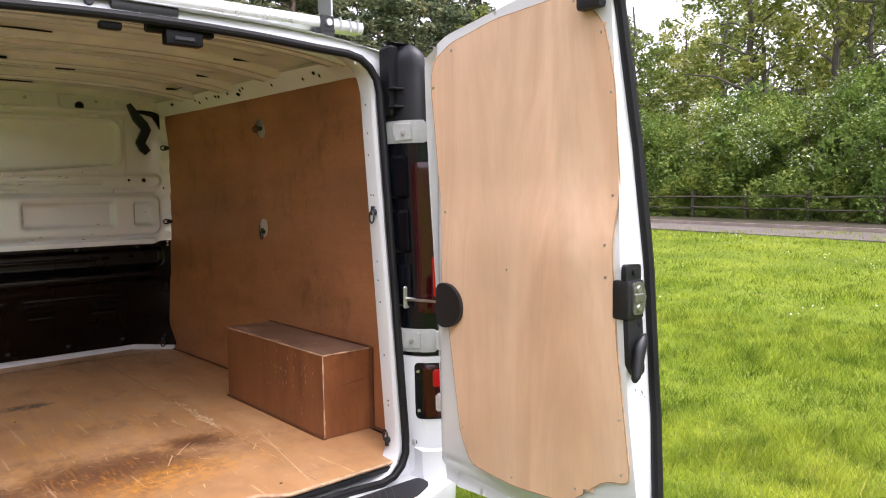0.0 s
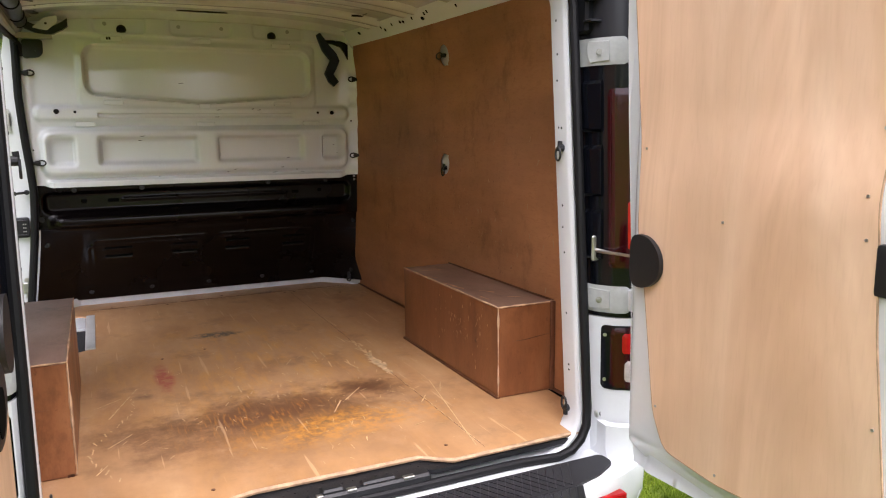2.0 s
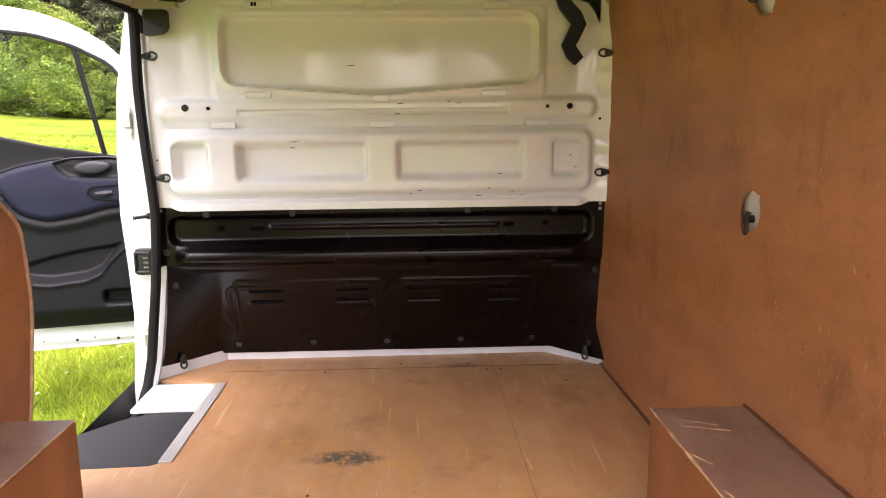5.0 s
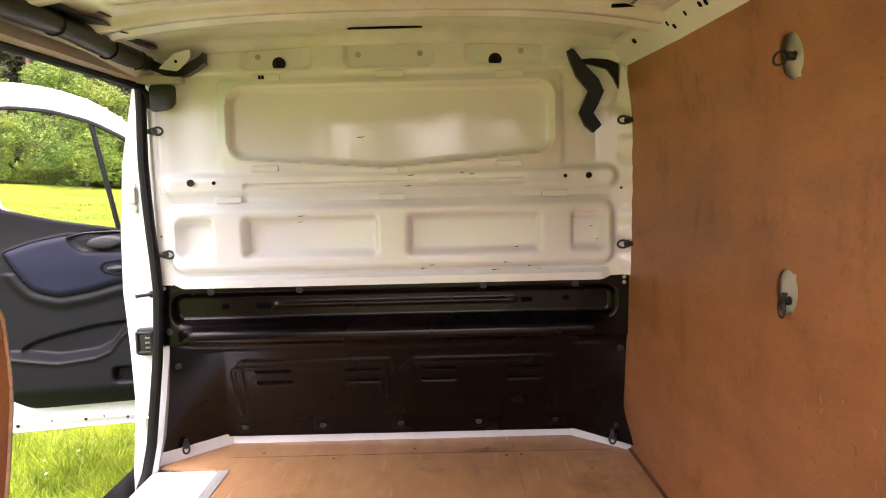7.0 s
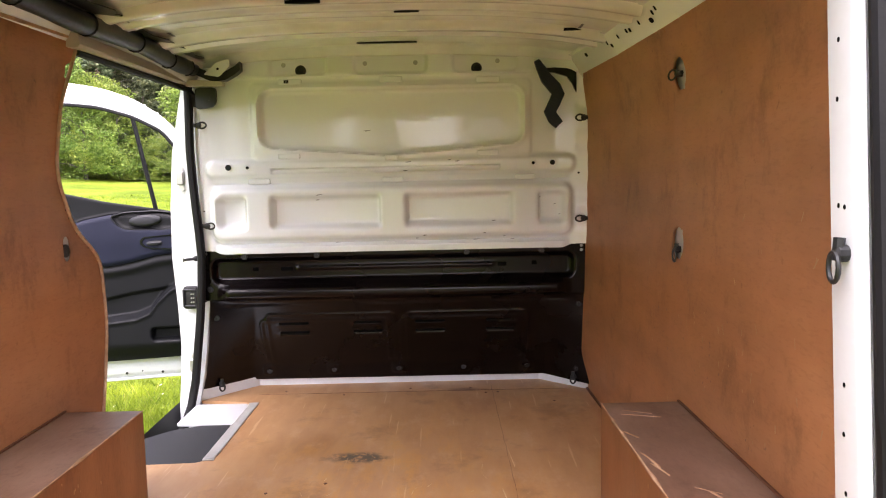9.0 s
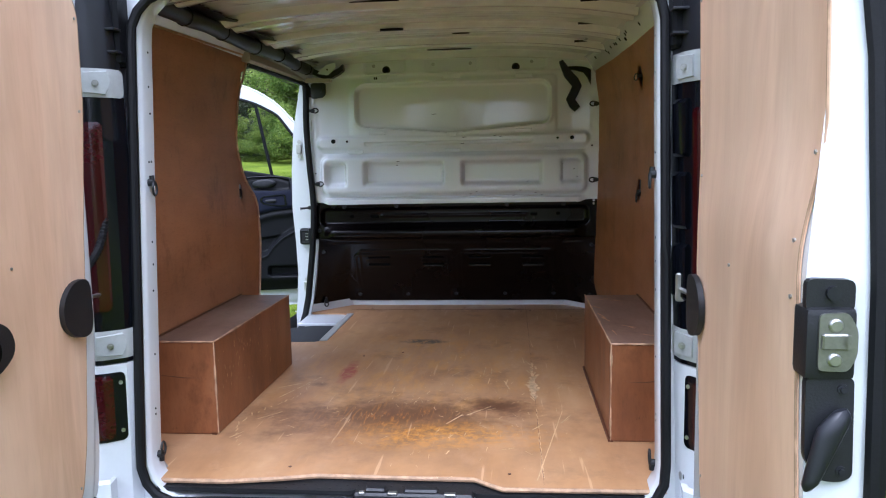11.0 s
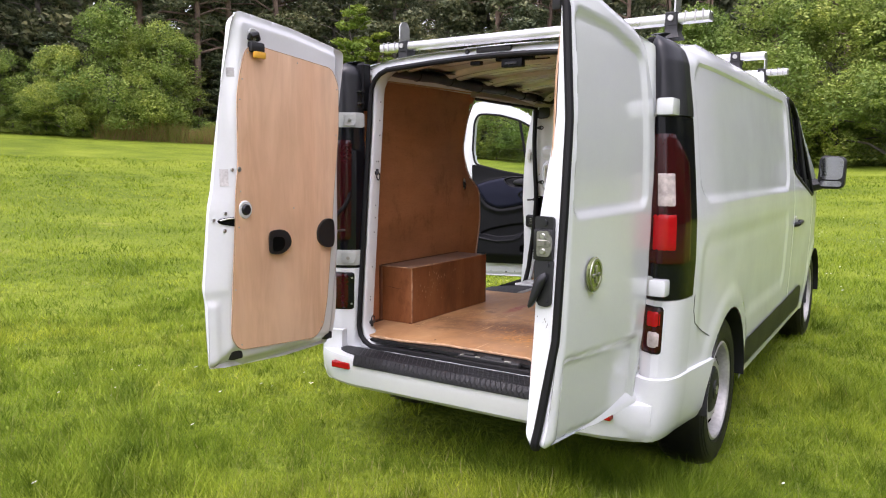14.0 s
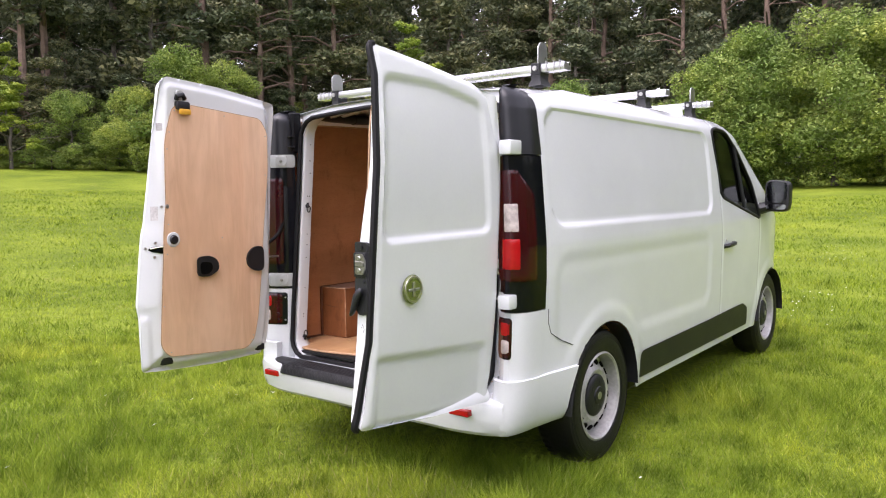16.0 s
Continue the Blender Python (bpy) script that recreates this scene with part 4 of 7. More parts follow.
marks += [(0.46, 0.52, 0.09, 0.0028, 0.45), (0.10, 0.50, 0.10, 0.003, 0.5), (0.16, 0.58, 0.12, 0.003, 0.7), (0.37, 0.46, 0.06, 0.003, 0.6), (0.22, 0.92, 0.07, 0.0028, 0.1), (0.30, 0.86, 0.10, 0.0028, -0.2), (0.23, 1.04, 0.08, 0.002, 0.0), (0.08, 1.02, 0.06, 0.002, 0.5), (-0.52, 0.52, 0.10, 0.002, 0.7), (-0.55, 0.36, 0.06, 0.002, 0.5), (0.28, 0.30, 0.04, 0.003, 1.2), (0.12, 0.26, 0.03, 0.003, 0.3), (-0.12, 0.80, 0.07, 0.0025, 0.0), (-0.55, 0.85, 0.10, 0.0025, 0.9)]
for _ in range(190):
    marks.append((random.gauss(0.12, 0.27), random.gauss(0.72, 0.34), random.uniform(0.004, 0.035), random.uniform(0.0004, 0.0015), random.gauss(0.1, 0.5)))
for k, (x, y, l, w, a) in enumerate(marks):
    if not (-0.56 < x < 0.56 and 0.08 < y < 2.2):
        continue
    pts = [(x + w * random.uniform(0.3, 1) * s + math.sin(a) * t * l, y + math.cos(a) * t * l) for s, ts in ((-1, (0, 0.3, 0.6, 1)), (1, (0.95, 0.7, 0.4, 0.05))) for t in ts]
    solid_plate(bm, pts, lambda u, v: (u, v, 0.5349 + 0.00003 * (k % 60)), (0, 0, 0.0006))
tagged(part("bare_gouge", bm, "bare_wood", floor_part, "pale bare wood scratches"), kind="stuff")
bm = tube(B(), [(u, v - 0.003, 0.529) for u, v in FL[1:9]], 0.0065, 6)
part("floor_edge", bm, "ply_edge", floor_part, "frayed bare plywood edge")

# sub floor, under the step well as white sheet
bm = B()
box(bm, -0.572, 0.80, 0.15, 2.48, 0.490, 0.522, 0.004)
box(bm, -0.80, -0.572, 0.15, 1.535, 0.490, 0.522, 0.004)
part("floor_pan", bm, "primer", van)


def wall_x(y, z):
    inward = np.interp(y, [0.3, 1.25, 1.7, 2.2], [0.0, 0.0, 0.016, 0.048])
    return 0.798 + 0.012 * sstep(0.7, 1.5, z) - 0.026 * sstep(1.6, 1.82, z) - inward * (0.35 + 0.65 * sstep(0.54, 0.72, z))


LP = smooth_poly([(0.205, 0.537), (1.34, 0.537), (1.345, 0.70), (1.38, 0.82), (1.425, 1.01), (1.42, 1.20), (1.29, 1.30), (1.225, 1.45), (1.27, 1.62), (1.31, 1.74), (1.33, 1.805), (0.235, 1.785), (0.225, 1.72)], 0.05)
RPLY = smooth_poly([(0.205, 0.537), (2.265, 0.537), (2.285, 0.75), (2.24, 0.9), (2.20, 1.1), (2.175, 1.5), (2.14, 1.80), (0.235, 1.785), (0.225, 1.72)], 0.04)


def ply_wall(sg, pts, holes, label):
    d = lambda y, z: np.minimum(-d_poly(y, z, pts), np.minimum.reduce([d_round(y, z, c - a, c + a, e - b, e + b, min(a, b)) for c, e, a, b in holes]))
    bm = sheet(B(), 0.16, 2.32, 0.52, 1.82, 0.011, d, lambda y, z: (sg * wall_x(y, z), y, z))
    sheet(bm, 0.16, 2.32, 0.52, 1.82, 0.022, d, lambda y, z: (sg * (wall_x(y, z) + 0.006), y, z))
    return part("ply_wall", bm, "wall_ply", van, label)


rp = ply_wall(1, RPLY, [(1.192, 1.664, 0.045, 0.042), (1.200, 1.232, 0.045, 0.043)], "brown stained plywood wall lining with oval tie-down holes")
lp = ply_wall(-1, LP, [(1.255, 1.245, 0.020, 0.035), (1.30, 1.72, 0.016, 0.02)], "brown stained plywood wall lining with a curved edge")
bm = tube(B(), [(-wall_x(y, z) + 0.003, y, z) for y, z in LP[8:60]], 0.005, 5)
part("lining_edge", bm, "ply_edge", lp, "pale cut edge")
# dark joint between wall and floor
for sg, y1 in ((1, 2.26), (-1, 1.33)):
    bm = tube(B(), [(sg * (float(wall_x(y, 0.54)) - 0.003), y, 0.538) for y in np.linspace(0.21, y1, 14)], 0.006, 5)
    part("joint_strip", bm, "darkwood", van)
# splashes and scrapes on the right wall
bm = B()
random.seed(8)
for k in range(130):
    y, z = random.uniform(0.3, 2.1), random.choice((random.uniform(0.62, 1.5), random.gauss(1.0, 0.12)))
    l, w, a = random.uniform(0.004, 0.024), random.uniform(0.0006, 0.0018), random.uniform(-0.9, 0.6)
    x = float(wall_x(y, z)) - 0.0008
    dy, dz = math.sin(a) * l, math.cos(a) * l
    vs = [bm.verts.new((x, y + p, z + q)) for p, q in ((-w, 0), (w, 0), (w + dy, dz), (-w + dy, dz))]
    bm.faces.new(vs)
tagged(part("wall_scrape", bm, "ply_edge", rp, "pale scrape"), kind="stuff")
bm = B()
for k, (y, z, n) in enumerate(((0.95, 0.98, 12), (1.28, 1.0, 10), (0.72, 0.88, 8), (1.75, 1.2, 6), (1.2, 1.2, 14))):
    for _ in range(n):
        sp = 0.05 if k < 4 else 0.4
        yy, zz, r = random.gauss(y, sp), random.gauss(z, sp * 0.6), random.uniform(0.0015, 0.006)
        x = float(wall_x(yy, zz)) - 0.0010
        bm.faces.new([bm.verts.new((x, yy + r * math.cos(t) * random.uniform(0.5, 1), zz + r * math.sin(t) * random.uniform(0.5, 1))) for t in (0, 1.2, 2.5, 3.8, 5)])
tagged(part("wall_smudge", bm, "box_ply", rp, "dark smudge"), kind="stuff")


# wheel arch boxes
def arch_box(sg, y0, y1, xi):
    bm = B()
    xo = sg * 0.803
    x = sg * xi
    box(bm, min(x, xo), max(x, xo), y0, y1, 0.536, 0.826, 0.003)
    bx = part("wheel_arch_box", bm, "box_ply", van, "brown plywood box over the wheel arch with worn pale edges")
    part("lid", box(B(), min(x, xo) + 0.001, max(x, xo) - 0.001, y0 + 0.001, y1 - 0.001, 0.8255, 0.8275), "lid", bx, "dusty scuffed plywood lid")
    bm = B()
    random.seed(5 + sg)
    for p, q in (((x, y0, 0.828), (x, y1, 0.828)), ((x, y0, 0.828), (xo, y0, 0.828)), ((x, y0, 0.54), (x, y0, 0.828))):
        p, q = Vector(p), Vector(q)
        n = 16
        pts = [p.lerp(q, k / n) for k in range(n + 1)]
        tube(bm, pts, [random.choice((0.0012, 0.002, 0.0026, 0.0042)) for _ in pts], 5)
    split("worn_edge", bm, "ply_edge", bx, "bare worn edge")
    bm = B()
    for _ in range(60):
        yy, zz, r = random.triangular(y0 + 0.01, y0 + 0.55, y0 + 0.12), random.triangular(0.57, 0.82, 0.78), random.uniform(0.0015, 0.005)
        vs = [bm.verts.new((x - sg * 0.0008, yy + r * math.cos(t) * random.uniform(0.3, 1), zz + r * math.sin(t) * random.uniform(0.8, 2.4))) for t in (0, 1.2, 2.5, 3.8, 5)]
        bm.faces.new(vs)
    tagged(part("chip", bm, "ply_edge", bx), kind="stuff")
    bm = B()
    box(bm, min(x, x + sg * 0.014) - (0.007 if sg > 0 else 0.007), max(x, x + sg * 0.014) - 0.006, y0, y1, 0.5355, 0.543)
    part("box_foot", bm, "darkwood", bx)
    bm = B()
    box(bm, min(sg * 0.782, sg * 0.797), max(sg * 0.782, sg * 0.797), y0 - 0.012, y0 - 0.0005, 0.5365, 0.83, 0.002)
    box(bm, min(sg * 0.790, sg * 0.797), max(sg * 0.790, sg * 0.797), y0, y1, 0.8278, 0.8325, 0.001)
    split("corner_batten", bm, "darkwood", bx, "dark stained corner batten")
    bm = B()
    solid_plate(bm, [(0.64, 0.715), (0.69, 0.7165), (0.735, 0.7215), (0.78, 0.724), (0.74, 0.719), (0.69, 0.7135)], lambda u, v: (sg * u, y0 - 0.0012, v), (0, 0.0008, 0))
    part("dark_scratch", bm, "darkwood", bx)
    return bx


bxr = arch_box(1, 0.376, 1.142, 0.594)
arch_box(-1, 0.383, 1.160, 0.592)
bm = B()
random.seed(15)
for x, y, l, w, a in ((0.63, 1.05, 0.09, 0.008, 1.25), (0.64, 1.08, 0.07, 0.005, 1.1), (0.60, 0.93, 0.05, 0.004, 0.5), (0.605, 0.80, 0.09, 0.004, 0.2), (0.61, 0.74, 0.07, 0.003, 0.3), (0.66, 0.62, 0.05, 0.003, 0.9), (0.68, 0.60, 0.03, 0.004, 0.4), (0.70, 0.50, 0.04, 0.003, 1.0), (0.62, 0.55, 0.06, 0.002, 0.1)):
    solid_plate(bm, [(x + math.sin(a) * t * l + s * w * random.uniform(0.3, 1), y - math.cos(a) * t * l) for s, ts in ((-1, (0, 0.35, 0.7, 1)), (1, (0.9, 0.6, 0.3, 0.1))) for t in ts], lambda u, v: (u, v, 0.8277), (0, 0, 0.0006))
split("torn_veneer", bm, "ply_edge", bxr, "torn pale veneer")


# bulkhead
def bh_y(x, z):
    ax = np.abs(x)
    y = 2.19 - 0.03 * np.clip((ax - 0.62) / 0.15, 0, 1) ** 2
    # window pressing, its lower edge sagging to the middle
    sag = 0.036 * np.clip(1 - ax / 0.46, 0, 1) * (z < 1.64)
    pan = d_round(x, z + sag, -0.505, 0.520, 1.538, 1.760, 0.055)
    y = y + 0.020 * sstep(0.004, -0.016, pan) - 0.008 * np.exp(-((pan - 0.006) / 0.010) ** 2)
    frm = d_round(x, z, -0.535, 0.548, 1.492, 1.785, 0.02)
    y = y - 0.008 * sstep(0.006, -0.006, frm) * sstep(-0.004, 0.004, pan)
    # stiffened header with hollows between its pads
    head = sstep(1.802, 1.812, z)
    y = y - 0.016 * head
    for a, b in ((-0.455, -0.235), (-0.13, 0.15), (0.25, 0.50)):
        y = y + 0.014 * sstep(0.006, -0.008, d_round(x, z, a, b, 1.816, 1.90, 0.02))
    # rolled band with a long groove
    y = y - 0.022 * sstep(0.012, -0.014, d_round(x, z, -0.715, 0.715, 1.425, 1.490, 0.03))
    y = y + 0.012 * sstep(0.004, -0.003, d_round(x, z, -0.461, 0.425, 1.444, 1.458, 0.004))
    # lap joint
    y = y + 0.012 * np.exp(-((z - 1.404) / 0.0035) ** 2) * sstep(0.71, 0.69, ax)
    # lower beam with three raised blocks in a trough
    y = y - 0.038 * sstep(0.012, -0.018, d_round(x, z, -0.70, 0.705, 1.178, 1.388, 0.045))
    tro = sstep(0.008, -0.022, d_round(x, z, -0.675, 0.680, 1.226, 1.354, 0.03))
    blk = np.zeros(np.shape(x))
    for c in (-0.515, 0.007, 0.522):
        blk = np.maximum(blk, sstep(0.010, -0.014, d_round(x, z, c - 0.054, c + 0.054, 1.15, 1.43, 0.02)))
    y = y + 0.044 * tro * (1 - blk)
    y = y - 0.026 * sstep(1.166, 1.154, z) * sstep(0.70, 0.66, ax)
    y = 2.172 + (y - 2.172) * sstep(-0.742, -0.700, x)
    # puckered edge beside the linings
    y = y + 0.005 * sstep(0.715, 0.735, x) * np.sin(z * 61) * np.sin(z * 23 + 1)
    return y + 0.02 * sstep(1.80, 1.90, z)


def wall_side(z):
    return np.interp(z, [0.55, 1.14, 1.72, 1.93], [0.785, 0.768, 0.765, 0.742])


def bh_at(x, z, d=0.0):
    return (x, float(bh_y(np.float64(x), np.float64(z))) - d, z)


bm = sheet(B(), -0.80, 0.80, 1.125, 1.93, 0.006, lambda x, z: np.minimum(np.where(x > 0, wall_side(z), np.interp(z, [0.55, 1.14, 1.72, 1.93], [0.80, 0.742, 0.752, 0.72])) - np.abs(x), np.minimum(1.93 - z, z - 1.131 - 0.012 * sstep(0.66, 0.72, np.abs(x)))), lambda x, z: (x, bh_y(x, z), z))
bulk = part("bulkhead", bm, "primer", van, "white painted steel bulkhead with pressed ribs", 0.9)


def blk_y(x, z):
    ax = np.abs(x)
    # flange, long channel, rolled ridge, then a slope back to the floor with splayed wings
    y = np.interp(z, [0.57, 0.63, 0.76, 0.90, 0.932, 0.945], [2.398, 2.375, 2.300, 2.232, 2.212, 2.200])
    wing = np.clip((0.802 - ax) / (0.185 + 0.05 * sstep(0.6, 0.9, z)), 0, 1)
    y = 2.192 + (y - 2.192) * wing
    chan = sstep(0.008, -0.014, d_round(x, z, -0.712, 0.712, 1.014, 1.108, 0.03))
    y = np.where(z > 0.945, 2.184 + 0.030 * chan, y)
    ends = sstep(0.705, 0.640, ax)
    y = y - 0.034 * np.exp(-((z - 0.975) / 0.024) ** 4) * ends
    y = y + 0.006 * np.exp(-((z - 0.925) / 0.010) ** 2) * ends
    # long bead in the channel
    y = y - 0.006 * sstep(0.004, -0.002, d_round(x, z, -0.385, 0.396, 1.060, 1.072, 0.005))
    # arched creases round the two vented fields
    for a, b in ((-0.526, -0.010), (0.044, 0.538)):
        for off, w in ((0.0, 0.005), (-0.026, 0.006)):
            f = d_round(x, z, a - off * -1, b + off, 0.40, 0.872 + off, 0.022)
            y = y - 0.005 * np.exp(-(f / w) ** 2) * sstep(0.648, 0.662, z)
    # pressed pads round the fixing bolts
    for c in (-0.552, -0.276, -0.001, 0.275, 0.546):
        y = y - 0.005 * sstep(0.004, -0.006, d_round(x, z, c - 0.030, c + 0.030, 0.585, 0.634, 0.012))
    # louvre lips
    for a, b in LOUVRES:
        for zc in (0.791, 0.832):
            y = y - 0.007 * np.exp(-((z - zc + 0.010) / 0.004) ** 2) * sstep(0.006, -0.004, np.abs(x - (a + b) / 2) - (b - a) / 2)
    return y


LOUVRES = ((-0.483, -0.353), (-0.180, -0.054), (0.074, 0.203), (0.364, 0.488))


def blk_at(x, z, d=0.0):
    return (x, float(blk_y(np.float64(x), np.float64(z))) - 0.004 - d, z)


bm = sheet(B(), -0.80, 0.80, 0.565, 1.150, 0.0058, lambda x, z: np.minimum(np.where(x > 0, np.interp(z, [0.56, 0.68, 0.76, 0.86, 1.15], [0.785, 0.770, 0.752, 0.760, 0.766]), np.interp(z, [0.56, 0.75, 0.85, 1.0, 1.145], [0.80, 0.770, 0.745, 0.755, 0.755])) - np.abs(x), 1.128 + 0.018 * sstep(0.66, 0.72, np.abs(x)) - z), lambda x, z: (x, blk_y(x, z) - 0.004, z))
bp = part("bulkhead_lower_panel", bm, "blackmetal", bulk, "black painted pressed steel lower panel with vent slots", 0.9)
# slots, bolts and holes
bm = B()
for a, b in LOUVRES:
    for zc in (0.791, 0.832):
        y = blk_at((a + b) / 2, zc)[1]
        box(bm, a + 0.004, b - 0.004, y - 0.0025, y + 0.006, zc - 0.006, zc + 0.006, 0.0022)
for x, z, w in ((-0.549, 1.064, 0.012), (-0.425, 1.063, 0.024), (0.432, 1.065, 0.018), (0.56, 1.068, 0.010)):
    y = blk_at(x, z)[1]
    box(bm, x - w, x + w, y - 0.0025, y + 0.004, z - 0.008, z + 0.008, 0.0022)
split("vent_slot", bm, "void", bp)
bm = B()
for x, z in ((-0.552, 0.606), (-0.276, 0.607), (-0.001, 0.608), (0.275, 0.609), (0.546, 0.609), (0.735, 0.62), (-0.725, 0.99), (-0.585, 1.118), (-0.30, 1.118), (0.29, 1.120), (0.585, 1.120), (-0.715, 0.87), (0.735, 0.90)):
    disc(bm, blk_at(x, z), (0, -1, 0), 0.012, 0.002, 14)
    disc(bm, blk_at(x, z, 0.001), (0, -1, 0), 0.0075, 0.007, 6)
split("panel_bolt", bm, "black", bp)
bm = B()
for x, z in ((-0.735, 1.132), (0.742, 1.135), (0.742, 1.118)):
    disc(bm, blk_at(x, z), (0, -1, 0), 0.006, 0.002, 10)
split("panel_rivet", bm, "steel", bp)
bm = B()
for x, z, r in ((-0.627, 1.467, 0.0115), (0.628, 1.462, 0.010), (-0.553, 1.465, 0.006), (0.554, 1.462, 0.006), (-0.336, 1.832, 0.020), (0.341, 1.829, 0.020), (-0.37, 1.790, 0.0035), (0.395, 1.786, 0.0035), (0.02, 1.793, 0.003), (0.012, 1.497, 0.004), (-0.37, 1.512, 0.003), (0.39, 1.509, 0.003), (0.73, 1.42, 0.004), (-0.73, 1.30, 0.003)):
    disc(bm, bh_at(x, z, 0.001 if z < 1.82 else 0.004), (0, -1, 0), r, 0.004, 16)
split("bulkhead_hole", bm, "gloss", bulk, "round rubber-plugged hole")
for x, z in ((-0.336, 1.832), (0.341, 1.829)):
    bm = lathe(B(), bh_at(x, z, 0.004), (0, -1, 0), [(0.021, 0.0), (0.021, 0.004), (0.012, 0.006), (0.010, 0.003), (0.0, 0.003)], 18)
    part("grommet", bm, "rubber", bulk, "black rubber grommet")
bm = B()
for x, z, w in ((-0.392, 1.508, 0.042), (0.006, 1.494, 0.026), (0.379, 1.507, 0.042), (-0.514, 1.411, 0.042), (0.007, 1.410, 0.042), (0.524, 1.410, 0.042)):
    y = bh_at(x, z)[1]
    box(bm, x - w, x + w, y - 0.011, y + 0.01, z - 0.011, z + 0.009, 0.003)
for x, z in ((-0.380, 1.789), (0.009, 1.792), (0.385, 1.784)):
    y = bh_at(x, z)[1]
    box(bm, x - 0.045, x + 0.045, y - 0.009, y + 0.012, z - 0.010, z + 0.012, 0.003)
split("pressed_tab", bm, "primer", bulk)
bm = B()
for x, z in ((-0.398, 1.791), (0.368, 1.786)):
    y = bh_at(x, z)[1]
    for dx in (0.0, 0.010):
        box(bm, x + dx - 0.004, x + dx + 0.004, y - 0.0105, y - 0.005, z - 0.006, z + 0.006)
split("tab_slot", bm, "void", bulk)
bm = B()
for x in (-0.404, -0.089, 0.106, 0.423):
    disc(bm, bh_at(x, 1.856, 0.0), (0, -1, 0), 0.009, 0.003, 14)
    disc(bm, bh_at(x, 1.856, 0.003), (0, -1, 0), 0.005, 0.003, 8)
split("header_stud", bm, "hinge_paint", bulk)
bm = B()
random.seed(3)
for x, z, l in ((-0.09, 1.60, 0.032), (0.07, 1.475, 0.028), (0.06, 1.442, 0.024), (-0.29, 1.335, 0.02), (0.13, 1.19, 0.02), (0.36, 1.195, 0.015), (-0.22, 1.165, 0.025), (0.58, 1.33, 0.012), (0.44, 1.18, 0.014), (0.23, 1.48, 0.016), (0.33, 1.168, 0.03), (0.47, 1.166, 0.02), (0.40, 1.240, 0.018), (-0.28, 1.355, 0.03), (0.66, 1.26, 0.016), (0.64, 1.30, 0.010), (0.10, 1.178, 0.018), (0.26, 1.475, 0.02)):
    y = bh_at(x, z, 0.0015)[1]
    solid_plate(bm, [(x - l / 2, z), (x - l / 5, z - 0.002), (x + l / 2, z + 0.001), (x + l / 4, z + 0.002)], lambda u, v: (u, y, v), (0, 0.001, 0))
split("scratch_mark", bm, "darkgrey", bulk)
# white base strip with studs
bm = B()
base = [(-0.80, 2.19), (-0.605, 2.405), (0.600, 2.415), (0.79, 2.24)]
loft(bm, [[(x, y, 0.53), (x, y, 0.590), (x, y + 0.02, 0.594), (x, y + 0.02, 0.53)] for x, y in base])
bs = part("bulkhead_foot", bm, "white", bulk)
bm = B()
for x in (-0.36, -0.19, 0.0, 0.19, 0.355):
    y = 2.401 + 0.02 * (x + 0.61) / 1.245
    disc(bm, (x, y, 0.572), (0, -1, 0), 0.008, 0.008, 10)
split("foot_stud", bm, "black", bs)


# tie-down rings
def tie_ring(p, n, drop=(0, 0, -1), r=0.022, k=1.0):
    p, n, d = Vector(p), Vector(n).normalized(), Vector(drop).normalized()
    s = n.cross(d).normalized()
    bm = tube(B(), [p + n * 0.016 + d * (r * 0.9 + r * math.cos(a)) + s * r * 0.72 * math.sin(a) for a in np.linspace(0, 2 * math.pi, 16, endpoint=False)], 0.0036 * k, 6, True)
    t = part("tie_ring", bm, "black", van, "black steel lashing ring")
    bm = B()
    disc(bm, p, n, 0.012 * k, 0.016, 10, 0.003)
    tube(bm, [p + n * 0.010 - d * 0.022 * k, p + n * 0.012 + d * 0.010 * k], 0.008 * k, 6)
    part("ring_clip", bm, "black", t)


for sg in (1, -1):
    tie_ring((sg * 0.670 + 0.012 - 0.012 * sg, 0.152, 1.318), (-sg, 0.07, 0), (0, 0, -1), 0.018, 0.85)
    tie_ring((sg * 0.671 + 0.012 - 0.012 * sg, 0.106, 0.588), (-sg, 0.07, 0), (0, 0, 1), 0.018, 0.85)
    tie_ring((0.752 if sg > 0 else -0.734, 2.165, 1.630), (-sg * 0.3, -1, 0), (-sg, 0, 0), 0.016)
    tie_ring((0.750 if sg > 0 else -0.720, 2.165, 1.243), (-sg * 0.3, -1, 0), (-sg, 0, 0), 0.016)
    tie_ring((sg * 0.725, 2.265, 0.585), (-sg * 0.4, -1, 0), (0, 0, -1), 0.014)
for z in (1.668, 1.238):
    bm = B()
    solid_plate(bm, [(1.195 + 0.062 * math.cos(a), z + 0.065 * math.sin(a)) for a in np.linspace(0, 6.28, 20, endpoint=False)], lambda u, v: (0.8205, u, v), (0.002, 0, 0))
    part("hole_backing", bm, "primer", rp, "cream painted steel behind the hole")
    tie_ring((0.812, 1.195, z - (0.022 if z < 1.5 else 0.004)), (-1, 0, 0), (0, 0, -1) if z < 1.5 else (-0.3, 1, -0.1), 0.017, 0.7)
bm = disc(B(), (-0.826, 1.255, 1.245), (1, 0, 0), 0.06, 0.006, 20)
part("hole_backing", bm, "primer", lp)
bm = disc(B(), (-0.816, 1.255, 1.240), (1, 0, 0), 0.018, 0.006, 14)
part("hole_plug", bm, "black", lp)

